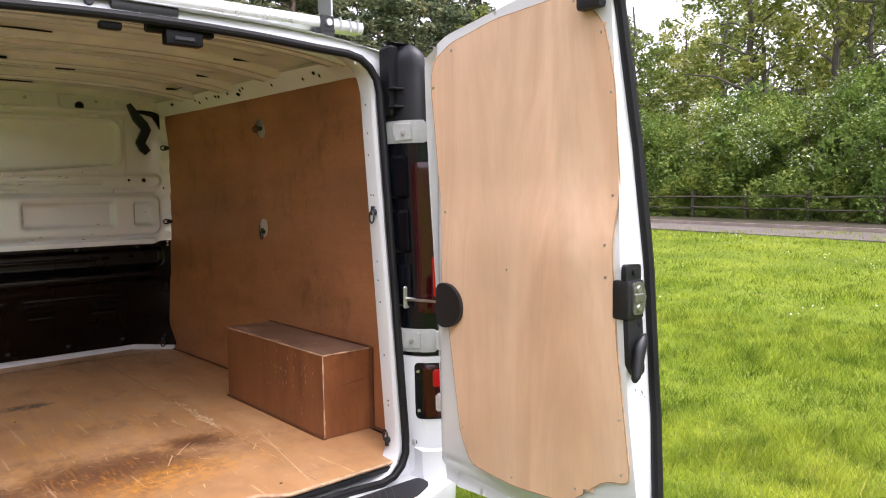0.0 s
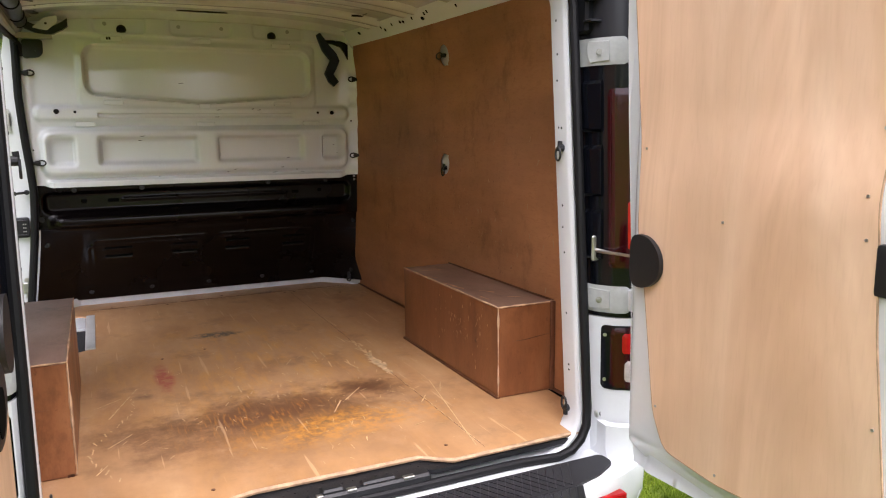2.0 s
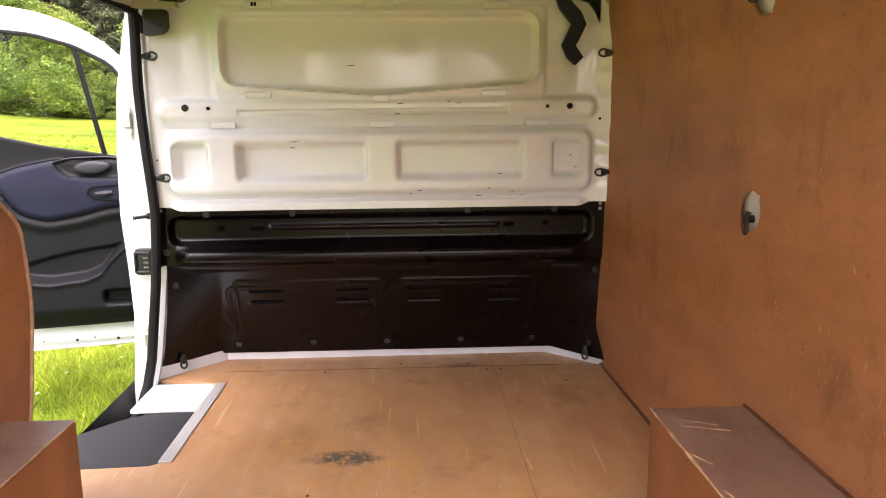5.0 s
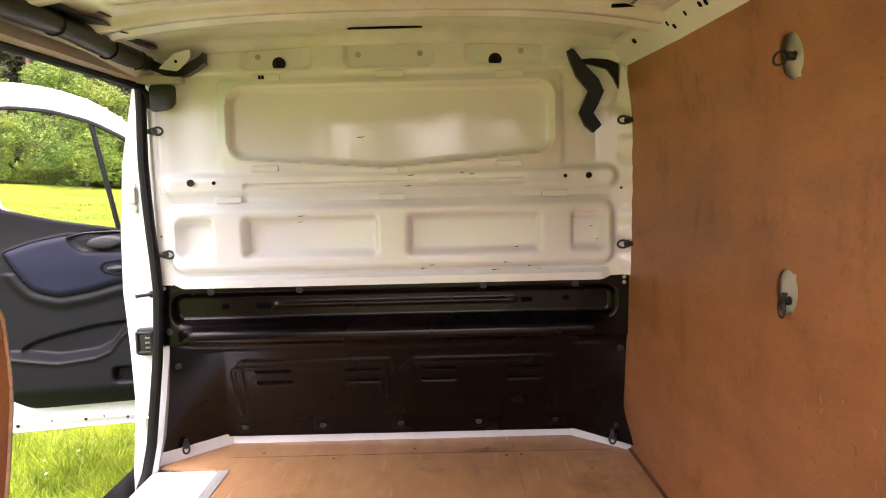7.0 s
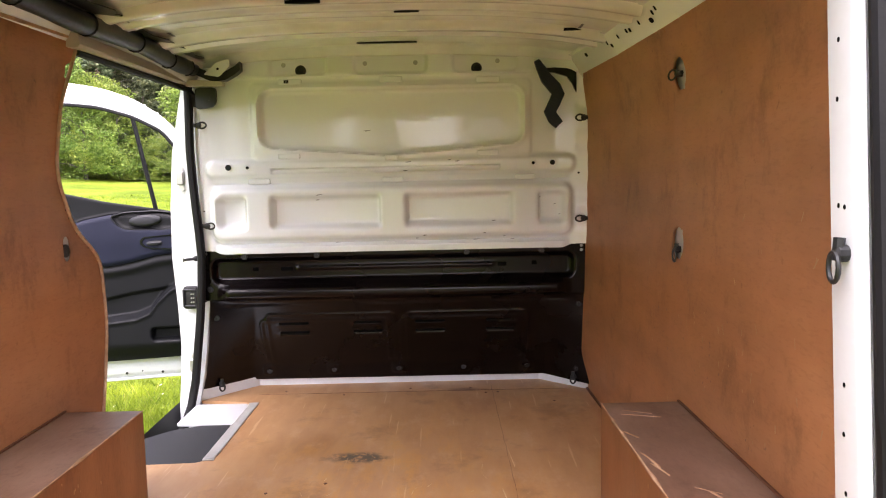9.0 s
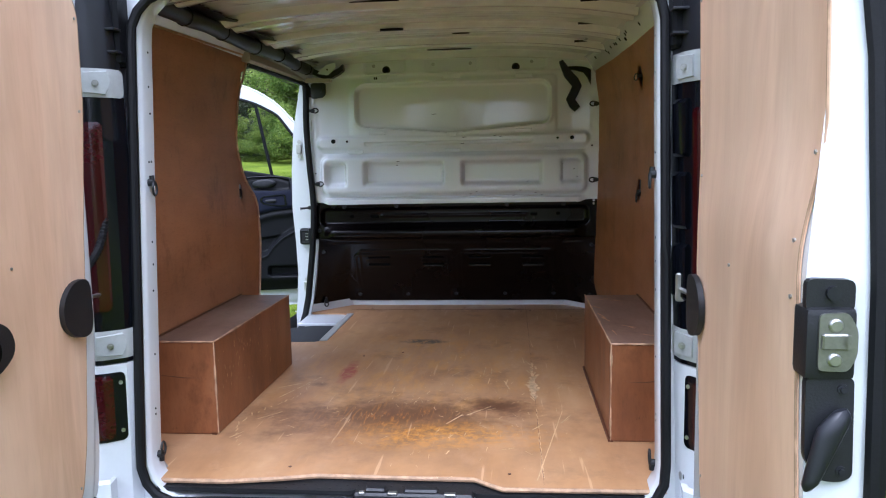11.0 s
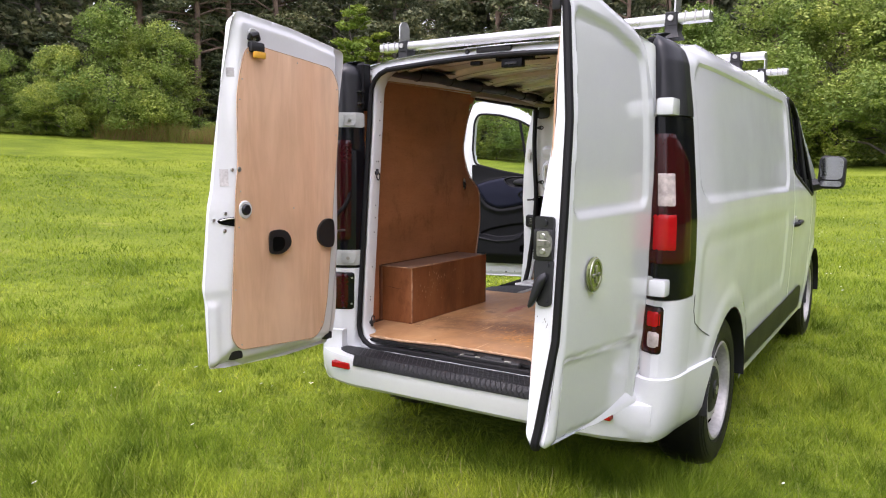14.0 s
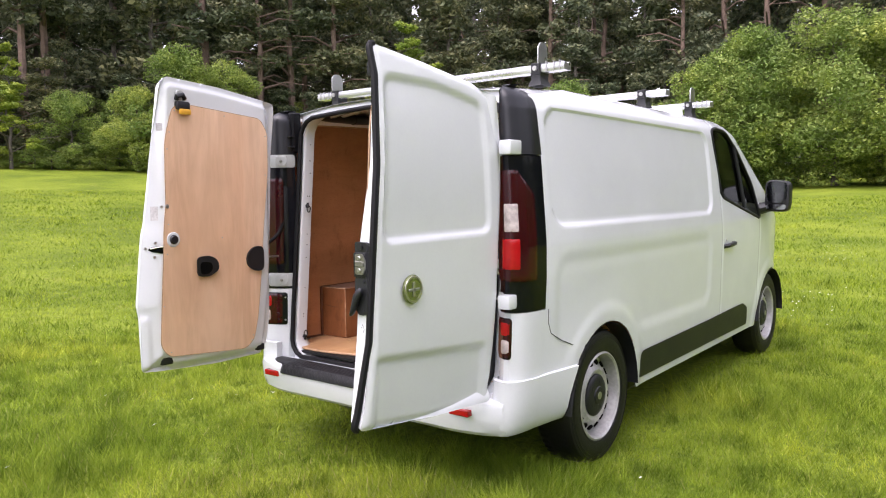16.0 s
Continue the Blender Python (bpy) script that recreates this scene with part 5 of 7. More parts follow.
# ceiling with bows and slots
def ceil_z(x, y):
    z = 1.915 - 0.055 * np.clip(np.abs(x) / 0.76, 0, 1) ** 3
    for c in (0.47, 0.97, 1.40, 1.80):
        z = z - 0.024 * sstep(0.085, 0.068, np.abs(y - c)) + 0.010 * sstep(0.03, 0.018, np.abs(y - c))
    for c in (0.72, 1.19, 1.60):
        z = z - 0.007 * sstep(0.03, 0.016, np.abs(y - c)) * sstep(0.62, 0.55, np.abs(x))
    return z - 0.03 * sstep(2.12, 2.2, y) - 0.045 * sstep(0.66, 0.17, y)


bm = sheet(B(), -0.745, 0.745, 0.16, 2.24, 0.012, None, lambda x, y: (x, y, ceil_z(x, y)))
ceil_part = part("ceiling_panel", bm, "roofpaint", van, "cream painted bare roof lining with pressed bows", 0.9)
bm = B()
for x0, x1, y, w in ((-0.245, -0.07, 0.885, 0.012), (-0.067, 0.125, 1.06, 0.018), (-0.215, -0.12, 1.33, 0.012), (0.07, 0.142, 1.46, 0.008), (-0.105, 0.118, 2.08, 0.012), (0.25, 0.30, 1.06, 0.006), (0.43, 0.48, 1.06, 0.006), (-0.40, -0.34, 1.06, 0.006), (-0.62, -0.56, 1.06, 0.006), (0.26, 0.32, 1.48, 0.006), (0.44, 0.48, 1.49, 0.006), (-0.35, -0.28, 1.48, 0.006), (0.34, 0.40, 1.88, 0.006), (-0.36, -0.30, 1.88, 0.006), (-0.35, -0.15, 0.555, 0.014), (-0.05, 0.06, 0.555, 0.010), (0.20, 0.26, 0.555, 0.006), (0.48, 0.53, 0.555, 0.006), (-0.62, -0.50, 0.38, 0.012), (-0.40, -0.22, 0.385, 0.012), (0.55, 0.62, 0.885, 0.008), (0.58, 0.64, 1.31, 0.008), (0.60, 0.66, 1.72, 0.008)):
    yy = y
    z = float(ceil_z(np.float64((x0 + x1) / 2), np.float64(yy)))
    loft(bm, [[(x, yy - w * k, z - 0.004), (x, yy + w * k * 0.7, z - 0.004), (x, yy + w * k * 0.7, z + 0.004), (x, yy - w * k, z + 0.004)] for x, k in ((x0, 0.4), (x0 + (x1 - x0) * 0.3, 0.8), (x0 + (x1 - x0) * 0.6, 1.0), (x1, 0.5))])
split("roof_slot", bm, "void", ceil_part, "dark slot between roof bows")
# roof rails above the linings with slanting holes
for sg in (1, -1):
    bm = B()
    ys = np.linspace(0.2, 2.2, 20)
    rings = []
    for y in ys:
        x, dz = float(wall_x(y, 1.8)), 1.882 - float(top_line(y)) + float(corner_drop(y))
        rings.append([(sg * (x + 0.012), y, 1.775), (sg * (x - 0.004), y, 1.80 - 0.3 * dz), (sg * (x - 0.038), y, 1.860 - dz), (sg * (x - 0.053), y, 1.8645 - dz), (sg * (x - 0.026), y, 1.864 - dz), (sg * (x + 0.020), y, 1.79 - 0.3 * dz)])
    loft(bm, rings)
    rail = part("roof_rail", bm, "primer", van)
    bm = B()
    random.seed(7)
    y = 0.38
    while y < 2.1 and sg > 0:
        l = random.choice((0.005, 0.006, 0.008, 0.016))
        x = float(wall_x(y, 1.8)) - 0.0235
        dz = 0.65 * (1.882 - float(top_line(y)) + float(corner_drop(y)))
        h = random.uniform(-0.012, 0.012)
        solid_plate(bm, smooth_poly([(y - l, 1.826 + h), (y + l * 0.5, 1.824 + h), (y + l, 1.836 + h), (y - l * 0.5, 1.838 + h)], 0.006, 2), lambda u, v: (x - 0.002 - (v - 1.832) * 0.57, u, v - dz), (0.003, 0, 0))
        y += random.choice((0.03, 0.09, 0.16, 0.25))
    if sg > 0:
        split("rail_hole", bm, "void", rail, "dark slanting hole")
# dark cable trunking over the sliding door, strapped and bulging
ys = np.linspace(0.35, 2.13, 48)
bm = tube(B(), [(-0.728 + 0.006 * math.sin(y * 5), y, 1.838 + 0.004 * math.sin(y * 9)) for y in ys], [0.029 + 0.0012 * math.sin(k * 0.9) for k in range(48)], 12)
trk = part("cable_trunking", bm, "trunking", van, "black cable trunking along the roof edge")
bm = B()
for y in (0.62, 0.95, 1.28, 1.58, 1.86, 2.06):
    tube(bm, [(-0.728 + 0.006 * math.sin(y * 5) + 0.0305 * math.cos(a), y, 1.838 + 0.004 * math.sin(y * 9) + 0.0305 * math.sin(a)) for a in np.linspace(0, 6.2832, 14, endpoint=False)], 0.0026, 5, True)
split("trunking_strap", bm, "rubber", trk)
bm = B()
loft(bm, [[(x, 2.12, z - 0.016), (x, 2.12, z + 0.016), (x, 2.16, z + 0.016), (x, 2.16, z - 0.016)] for x, z in ((-0.72, 1.832), (-0.66, 1.806), (-0.61, 1.810), (-0.572, 1.830), (-0.552, 1.846))])
part("trunking_end", bm, "trunking", trk)
# torn edge of the lining along the trunking
bm = B()
random.seed(31)
rings, y, d = [], 0.36, 0.0
while y < 2.10:
    d = 0.55 * d + random.choice((0.0, 0.0, 0.012, 0.022, 0.034)) * (1.15 - 0.35 * y)
    x1 = -0.678 + d
    rings.append([(-0.722, y, 1.868), (x1, y, 1.866 - 0.10 * (x1 + 0.70)), (x1, y, 1.869 - 0.10 * (x1 + 0.70)), (-0.722, y, 1.872)])
    y += random.uniform(0.012, 0.045)
loft(bm, rings)
part("torn_lining", bm, "trunking", trk)
bm = B()
loft(bm, [[(-0.795, y, 1.778), (-0.755, y, 1.776), (-0.748, y, 1.784), (-0.752, y, 1.812), (-0.795, y, 1.818)] for y in (1.28, 1.7, 2.05, 2.13)])
loft(bm, [[(x, 2.135, 1.772), (x, 2.10, 1.772), (x, 2.10, 1.794 - q), (x, 2.135, 1.794 - q)] for x, q in ((-0.775, 0.0), (-0.70, 0.0), (-0.615, 0.008))])
part("door_header", bm, "header_paint", van)
bm = tube(B(), [(-0.745, 2.16, 1.70), (-0.746, 2.155, 1.745), (-0.758, 2.13, 1.766), (-0.772, 2.0, 1.770), (-0.780, 1.7, 1.772), (-0.785, 1.33, 1.774)], 0.012, 8)
part("side_door_seal", bm, "rubber", van)
bm = B()
solid_plate(bm, smooth_poly([(-0.69, 1.816), (-0.640, 1.860), (-0.590, 1.872), (-0.590, 1.844), (-0.632, 1.806)], 0.008, 3), lambda u, v: (u, 2.118, v), (0, 0.006, 0))
tb = part("trunking_bracket", bm, "primer", van)
bm = disc(B(), (-0.635, 2.118, 1.836), (0, -1, 0), 0.005, 0.001, 10)
part("bracket_hole", bm, "void", tb)
# interior latch at the top of the opening, lamp on the roof edge
bm = B()
box(bm, 0.03, 0.13, 0.165, 0.20, 1.775, 1.812, 0.006, 2)
box(bm, -0.01, 0.17, 0.185, 0.215, 1.806, 1.832, 0.004)
lt = part("upper_striker", bm, "trim_dark", van, "black plastic upper door striker")
bm = B()
box(bm, 0.05, 0.105, 0.160, 0.166, 1.785, 1.797, 0.002)
part("striker_insert", bm, "darkgrey", lt)
bm = B()
box(bm, -0.13, -0.075, 0.17, 0.20, 1.795, 1.815, 0.008, 2)
part("interior_switch", bm, "trim_dark", van)
bm = B()
box(bm, -0.100, 0.070, 0.172, 0.20, 1.847, 1.873, 0.006, 2)
part("high_brake_lamp", bm, "darkgrey", van, "dark high-level brake lamp")
bm = disc(B(), (-0.150, 0.185, 1.857), (0, -1, 0.1), 0.011, 0.010, 18, 0.003)
part("washer_button", bm, "darkgrey", van, "round grey washer cap")
# foam scrap at the bulkhead's top corner
bm = B()
path = [Vector(p) for p in ((0.570, 1.850), (0.585, 1.822), (0.607, 1.782), (0.640, 1.745), (0.652, 1.722), (0.638, 1.690), (0.620, 1.655), (0.634, 1.628), (0.655, 1.605))]
rings = []
for k, p in enumerate(path):
    d = (path[min(k + 1, len(path) - 1)] - path[max(k - 1, 0)]).normalized()
    n = Vector((-d.y, d.x)) * ((0.010, 0.016, 0.022, 0.024, 0.024, 0.022, 0.023, 0.022, 0.018)[k])
    rings.append([(p.x - n.x, 2.150, p.y - n.y), (p.x + n.x, 2.158, p.y + n.y), (p.x + n.x, 2.176, p.y + n.y), (p.x - n.x, 2.176, p.y - n.y)])
loft(bm, rings)
part("seal_offcut", bm, "fabric", van, "dark blue foam offcut hanging at the corner")
bm = B()
loft(bm, [[(x, 2.162, z), (x, 2.178, z), (x, 2.178, z - w), (x, 2.162, z - w)] for x, z, w in ((0.600, 1.820, 0.012), (0.64, 1.822, 0.020), (0.685, 1.818, 0.030), (0.705, 1.812, 0.050), (0.722, 1.802, 0.075))])
part("corner_gusset", bm, "blackmetal", van)

# pillar between side door and cab
pil = [(1.84, 0.745, 0.80), (1.77, 0.748, 0.807), (1.53, 0.745, 0.853), (1.32, 0.74, 0.871), (1.12, 0.728, 0.876), (0.925, 0.734, 0.864), (0.767, 0.752, 0.859), (0.63, 0.772, 0.868), (0.52, 0.795, 0.878), (0.42, 0.82, 0.88)]
bm = B()
loft(bm, [[(-a, 2.19, z), (-b, 2.20, z), (-b, 2.34, z), (-a, 2.34, z)] for z, a, b in pil])
pl = part("side_pillar", bm, "white", van, "white door pillar with latch and wiring socket")
bm = tube(B(), [(-0.762, 2.150, 1.83), (-0.762, 2.150, 1.70), (-0.765, 2.150, 1.60), (-0.766, 2.150, 1.528), (-0.762, 2.150, 1.426), (-0.756, 2.150, 1.323), (-0.748, 2.150, 1.216), (-0.743, 2.150, 1.122), (-0.749, 2.150, 1.008), (-0.761, 2.150, 0.88), (-0.777, 2.150, 0.755), (-0.793, 2.150, 0.629), (-0.813, 2.145, 0.534), (-0.828, 2.10, 0.465), (-0.838, 1.95, 0.42)], 0.0165, 10)
part("pillar_seal", bm, "rubber", pl)
bm = B()
box(bm, -0.832, -0.774, 2.168, 2.205, 0.915, 1.005, 0.012, 2)
box(bm, -0.824, -0.782, 2.160, 2.172, 0.924, 0.932, 0.002)
box(bm, -0.824, -0.782, 2.160, 2.172, 0.988, 0.996, 0.002)
box(bm, -0.830, -0.822, 2.160, 2.172, 0.924, 0.996, 0.002)
box(bm, -0.784, -0.776, 2.160, 2.172, 0.924, 0.996, 0.002)
sk = part("pillar_socket", bm, "black", pl, "black contact socket")
bm = B()
for k in range(3):
    for q in range(2):
        disc(bm, (-0.797 + 0.008 * q, 2.168, 0.944 + 0.016 * k), (0, -1, 0), 0.003, 0.005, 8)
split("socket_pin", bm, "steel", sk)
bm = tube(B(), [(-0.815, 2.150, 1.113), (-0.812, 2.152, 1.113), (-0.772, 2.170, 1.116)], [0.010, 0.0055, 0.0055], 10)
disc(bm, (-0.772, 2.178, 1.116), (0, -1, 0), 0.011, 0.010, 12)
part("door_buffer", bm, "black", pl)
bm = B()
for z, x in ((1.43, -0.822), (0.685, -0.810)):
    box(bm, x - 0.014, x + 0.014, 2.180, 2.20, z - 0.026, z + 0.026, 0.004)
    for dz in (-0.038, 0.038):
        disc(bm, (x + 0.004, 2.186, z + dz), (0, -1, 0), 0.011, 0.005, 12)
split("strike_plate", bm, "steel", pl)
bm = B()
solid_plate(bm, smooth_poly([(-0.735, 1.772), (-0.656, 1.772), (-0.656, 1.715), (-0.672, 1.697), (-0.735, 1.690)], 0.014, 3), lambda u, v: (u, 2.150, v), (0, 0.014, 0))
fl = part("upper_guide", bm, "black", van)
part("guide_stud", disc(B(), (-0.685, 2.150, 1.730), (0, -1, 0), 0.008, 0.004, 12), "darkgrey", fl)
# step well
bm = B()
box(bm, -0.80, -0.583, 1.945, 2.17, 0.515, 0.529, 0.002)
part("step_ledge", bm, "white", van)
bm = B()
solid_plate(bm, smooth_poly([(-0.585, 1.55), (-0.585, 1.95), (-0.70, 1.95), (-0.80, 1.90), (-0.90, 1.78), (-0.90, 1.55)], 0.02), lambda u, v: (u, v, 0.508), (0, 0, 0.010))
sm = part("side_step", bm, "mat", van, "black rubber side step")
bm = B()
box(bm, -0.582, -0.545, 1.555, 2.145, 0.5352, 0.5395, 0.001)
al = part("threshold_strip", bm, "ribbed_alu", van, "ribbed aluminium threshold strip")
bm = B()
for k in range(5):
    box(bm, -0.577 + k * 0.007, -0.5745 + k * 0.007, 1.557, 2.143, 0.5390, 0.5408)
split("strip_rib", bm, "ribbed_alu", al)


# ---- rear doors ----
RD = [(-0.035, 1.775), (-0.012, 1.60), (-0.010, 1.40), (-0.035, 1.05), (-0.080, 0.60), (-0.100, 0.495), (-0.45, 0.512), (-0.866, 0.560), (-0.852, 0.61), (-0.819, 0.88), (-0.795, 1.21), (-0.764, 1.50), (-0.738, 1.80), (-0.738, 1.86), (-0.735, 1.905), (-0.48, 1.875), (-0.15, 1.825)]
LD = [(-0.02, 1.82), (-0.025, 1.60), (-0.035, 1.40), (-0.06, 1.05), (-0.12, 0.65), (-0.15, 0.535), (-0.45, 0.535), (-0.852, 0.565), (-0.848, 0.83), (-0.858, 0.87), (-0.820, 1.195), (-0.804, 1.25), (-0.778, 1.42), (-0.752, 1.64), (-0.730, 1.80), (-0.722, 1.90), (-0.69, 1.940), (-0.40, 1.920), (-0.03, 1.870)]
RDP = [(-0.085, 1.70), (-0.10, 1.757), (-0.17, 1.797), (-0.36, 1.832), (-0.63, 1.845), (-0.715, 1.76), (-0.746, 1.62), (-0.754, 1.48), (-0.762, 1.38), (-0.757, 1.26), (-0.764, 1.18), (-0.774, 1.02), (-0.797, 0.84), (-0.812, 0.725), (-0.800, 0.71), (-0.74, 0.70), (-0.655, 0.632), (-0.61, 0.606), (-0.42, 0.590), (-0.25, 0.60), (-0.205, 0.68), (-0.158, 0.98), (-0.142, 1.06), (-0.127, 1.12), (-0.127, 1.33)]
LDP = [(-0.096, 1.71), (-0.142, 1.782), (-0.368, 1.80), (-0.59, 1.817), (-0.665, 1.803), (-0.70, 1.70), (-0.717, 1.62), (-0.722, 1.34), (-0.735, 1.25), (-0.745, 1.1), (-0.765, 0.85), (-0.778, 0.68), (-0.734, 0.625), (-0.281, 0.585), (-0.225, 0.627), (-0.194, 0.743), (-0.160, 1.0), (-0.138, 1.22), (-0.10, 1.5)]


def door_skin(z):
    return 0.772 - 0.055 * np.clip((z - 1.35) / 0.55, 0, 1) ** 2 - 0.022 * np.clip((0.95 - z) / 0.4, 0, 1) ** 2


def lining_x(sg, y, z):
    """How far out the lining lies; the right door's bends in below its latch."""
    if sg < 0:
        return 0.634 + 0.048 * (y + 0.69) + 0.0 * z
    s = sstep(1.20, 1.42, z)
    return 0.710 + y * (0.050 * (1 - s) + 0.013 * s)


def left_flange(y, z):
    """How far the left door's bare rim falls back towards its free edge."""
    edge = d_poly(y, z, smooth_poly(LD, 0.02, 3))
    free = sstep(-0.69, -0.74, y)
    fall = 0.050 * np.clip((edge + 0.085) / 0.085, 0, 1) ** 1.2 * free
    rim = 0.010 * sstep(-0.040, -0.022, edge) * (1 - free)
    return fall + rim - 0.010 * sstep(0.84, 0.80, z) * sstep(-0.80, -0.83, y)


def on_left(y, z):
    y, z = np.float64(y), np.float64(z)
    return -float(lining_x(-1, y, z) + 0.0065 + left_flange(y, z))


PRESS = smooth_poly([(-0.100, 1.215), (-0.765, 1.208), (-0.735, 1.50), (-0.705, 1.80), (-0.40, 1.795), (-0.115, 1.745)], 0.06, 5)


def rear_door(sg, out, panel, inner, label):
    out = smooth_poly(out, 0.02, 3)
    shift = 0.0 if sg > 0 else -0.040

    def place_out(y, z):
        w = door_skin(z) + shift + (0.0 if sg > 0 else 0.048 * (y + 0.40))
        w = w - 0.013 * sstep(0.006, -0.014, d_poly(y, z, PRESS))
        fold = 0.742 - 0.085 * (y + 0.12)
        w = w - 0.014 * sstep(fold + 0.012, fold - 0.012, z) * sstep(0.015, 0.05, -0.115 - y) * sstep(-0.815, -0.77, y)
        rim = d_poly(y, z, out)
        w = w - 0.012 * sstep(-0.02, 0.0, rim)
        return sg * w, y, z

    def place_in(y, z):
        w = lining_x(sg, y, z) + 0.0065
        w = w + 0.045 * np.maximum(sstep(-0.115, -0.045, y), sstep(0.60, 0.50, z))
        if sg > 0:
            y = y + 0.016 * sstep(-0.70, -0.78, y)
        else:
            w = w + left_flange(y, z)
        return sg * w, y, z
    ys, zs = [p[0] for p in out], [p[1] for p in out]
    rect = (min(ys) - 0.01, max(ys) + 0.01, min(zs) - 0.01, max(zs) + 0.01)
    bm = sheet(B(), *rect, 0.012, lambda y, z: -d_poly(y, z, out), place_out)
    sheet(bm, *rect, 0.009, lambda y, z: -d_poly(y, z, out), place_in)
    a = [[float(c) for c in place_out(np.float64(y), np.float64(z))] for y, z in out]
    b = [[float(c) for c in place_in(np.float64(y), np.float64(z))] for y, z in out]
    mid = [[p[0] + (q[0] - p[0]) * 0.4, p[1] + (q[1] - p[1]) * 0.4 + (0.004 if sg > 0 and p[1] < -0.7 else 0), p[2]] for p, q in zip(a, b)]
    loft(bm, [[(*p,) for p in r] for r in (a, mid, b)], True, False)
    door = part("rear_door", bm, "white", van, label, 0.8)
    # seal down the free edge
    free = [p for p in out if p[0] < -0.70]
    if sg > 0:
        bm = tube(B(), [(float(np.interp(z, [0.56, 0.62, 0.86, 1.2, 1.46, 1.79, 1.90], [0.712, 0.720, 0.752, 0.758, 0.757, 0.727, 0.700])), y - 0.003, z) for y, z in free], 0.0130, 8)
        part("edge_seal", bm, "rubber", door, "black rubber edge seal")
    # ply panel
    pts = smooth_poly(panel, 0.03, 4)
    ys, zs = [p[0] for p in pts], [p[1] for p in pts]
    rect = (min(ys) - 0.01, max(ys) + 0.01, min(zs) - 0.01, max(zs) + 0.01)
    bm = sheet(B(), *rect, 0.016, lambda y, z: -d_poly(y, z, pts), lambda y, z: (sg * lining_x(sg, y, z), y, z))
    loft(bm, [[(sg * (float(lining_x(sg, np.float64(y), np.float64(z))) + t), y, z) for y, z in pts] for t in (0.0, 0.005)], True, False)
    pp = part("door_panel", bm, "door_ply", door, "pale plywood door lining", 0.3)
    bm = tube(B(), [(sg * (float(lining_x(sg, np.float64(y), np.float64(z))) + 0.001), y, z) for y, z in pts], 0.0018, 4, True)
    part("panel_edge", bm, "ply_edge", pp)
    cen = Vector((sum(p[0] for p in panel) / len(panel), sum(p[1] for p in panel) / len(panel)))
    bm = B()
    for k, p in enumerate(panel):
        if k % 2 == 0 or k in (5, 9):
            q = Vector(p) + (cen - Vector(p)).normalized() * 0.022
            disc(bm, (sg * float(lining_x(sg, np.float64(q.x), np.float64(q.y))), q.x, q.y), (-sg, 0, 0), 0.0030, 0.0025, 8)
    disc(bm, (sg * float(lining_x(sg, np.float64(-0.41), np.float64(1.172))), -0.41, 1.172), (-sg, 0, 0), 0.0030, 0.0025, 8)
    split("panel_screw", bm, "steel", pp, "small zinc screw")
    if sg < 0:
        for y, z in ((-0.716, 1.335),):
            bm = disc(B(), (-float(lining_x(sg, np.float64(y), np.float64(z))), y, z), (1, 0, 0), 0.010, 0.003, 16, 0.001)
            disc(bm, (-float(lining_x(sg, np.float64(y), np.float64(z))) + 0.003, y, z), (1, 0, 0), 0.005, 0.003, 8)
            part("panel_washer", bm, "zinc", pp, "zinc washer and screw")
    return door, pp


rd, rdp = rear_door(1, RD, RDP, 0.700, "white rear door standing open, lined with pale plywood")
ld, ldp = rear_door(-1, LD, LDP, 0.636, "white rear door standing open, lined with pale plywood")


def cup(sg, x, y, z, ry, rz, parent, name="check_cover"):
    bm = B()
    pts = smooth_poly([(y - ry, z + rz * 0.9), (y + ry * 0.2, z + rz), (y + ry, z + rz * 0.35), (y + ry, z - rz * 0.4), (y + ry * 0.2, z - rz), (y - ry, z - rz * 0.9)], 0.05, 4)
    solid_plate(bm, pts, lambda u, v: (sg * x, u, v), (-sg * 0.006, 0, 0))
    return part(name, bm, "black", parent, "black plastic recess")


# door checks: black half-round covers at the hinge side, rods to the body
for sg, dr, x, y in ((1, rd, 0.697, -0.165), (-1, ld, 0.655, -0.20)):
    bm = B()
    pts = smooth_poly([(y + 0.045, 1.115), (y + 0.045, 0.985), (y - 0.015, 0.985), (y - 0.062, 1.02), (y - 0.062, 1.075), (y - 0.02, 1.115)], 0.04, 4)
    solid_plate(bm, pts, lambda u, v: (sg * x, u, v), (-sg * 0.012, 0, 0))
    part("check_cover", bm, "black", dr, "black plastic check-strap cover")
    bm = tube(B(), [(sg * 0.725, y + 0.04, 1.05), (sg * 0.718, 0.0, 1.045), (sg * 0.712, 0.06, 1.045)], [0.004, 0.005, 0.007], 6)
    st = part("check_strap", bm, "steel", van, "steel door check strap")
    bm = B()
    box(bm, min(sg * 0.700, sg * 0.726), max(sg * 0.700, sg * 0.726), 0.050, 0.060, 1.015, 1.085, 0.004)
    part("check_bracket", bm, "steel", st)

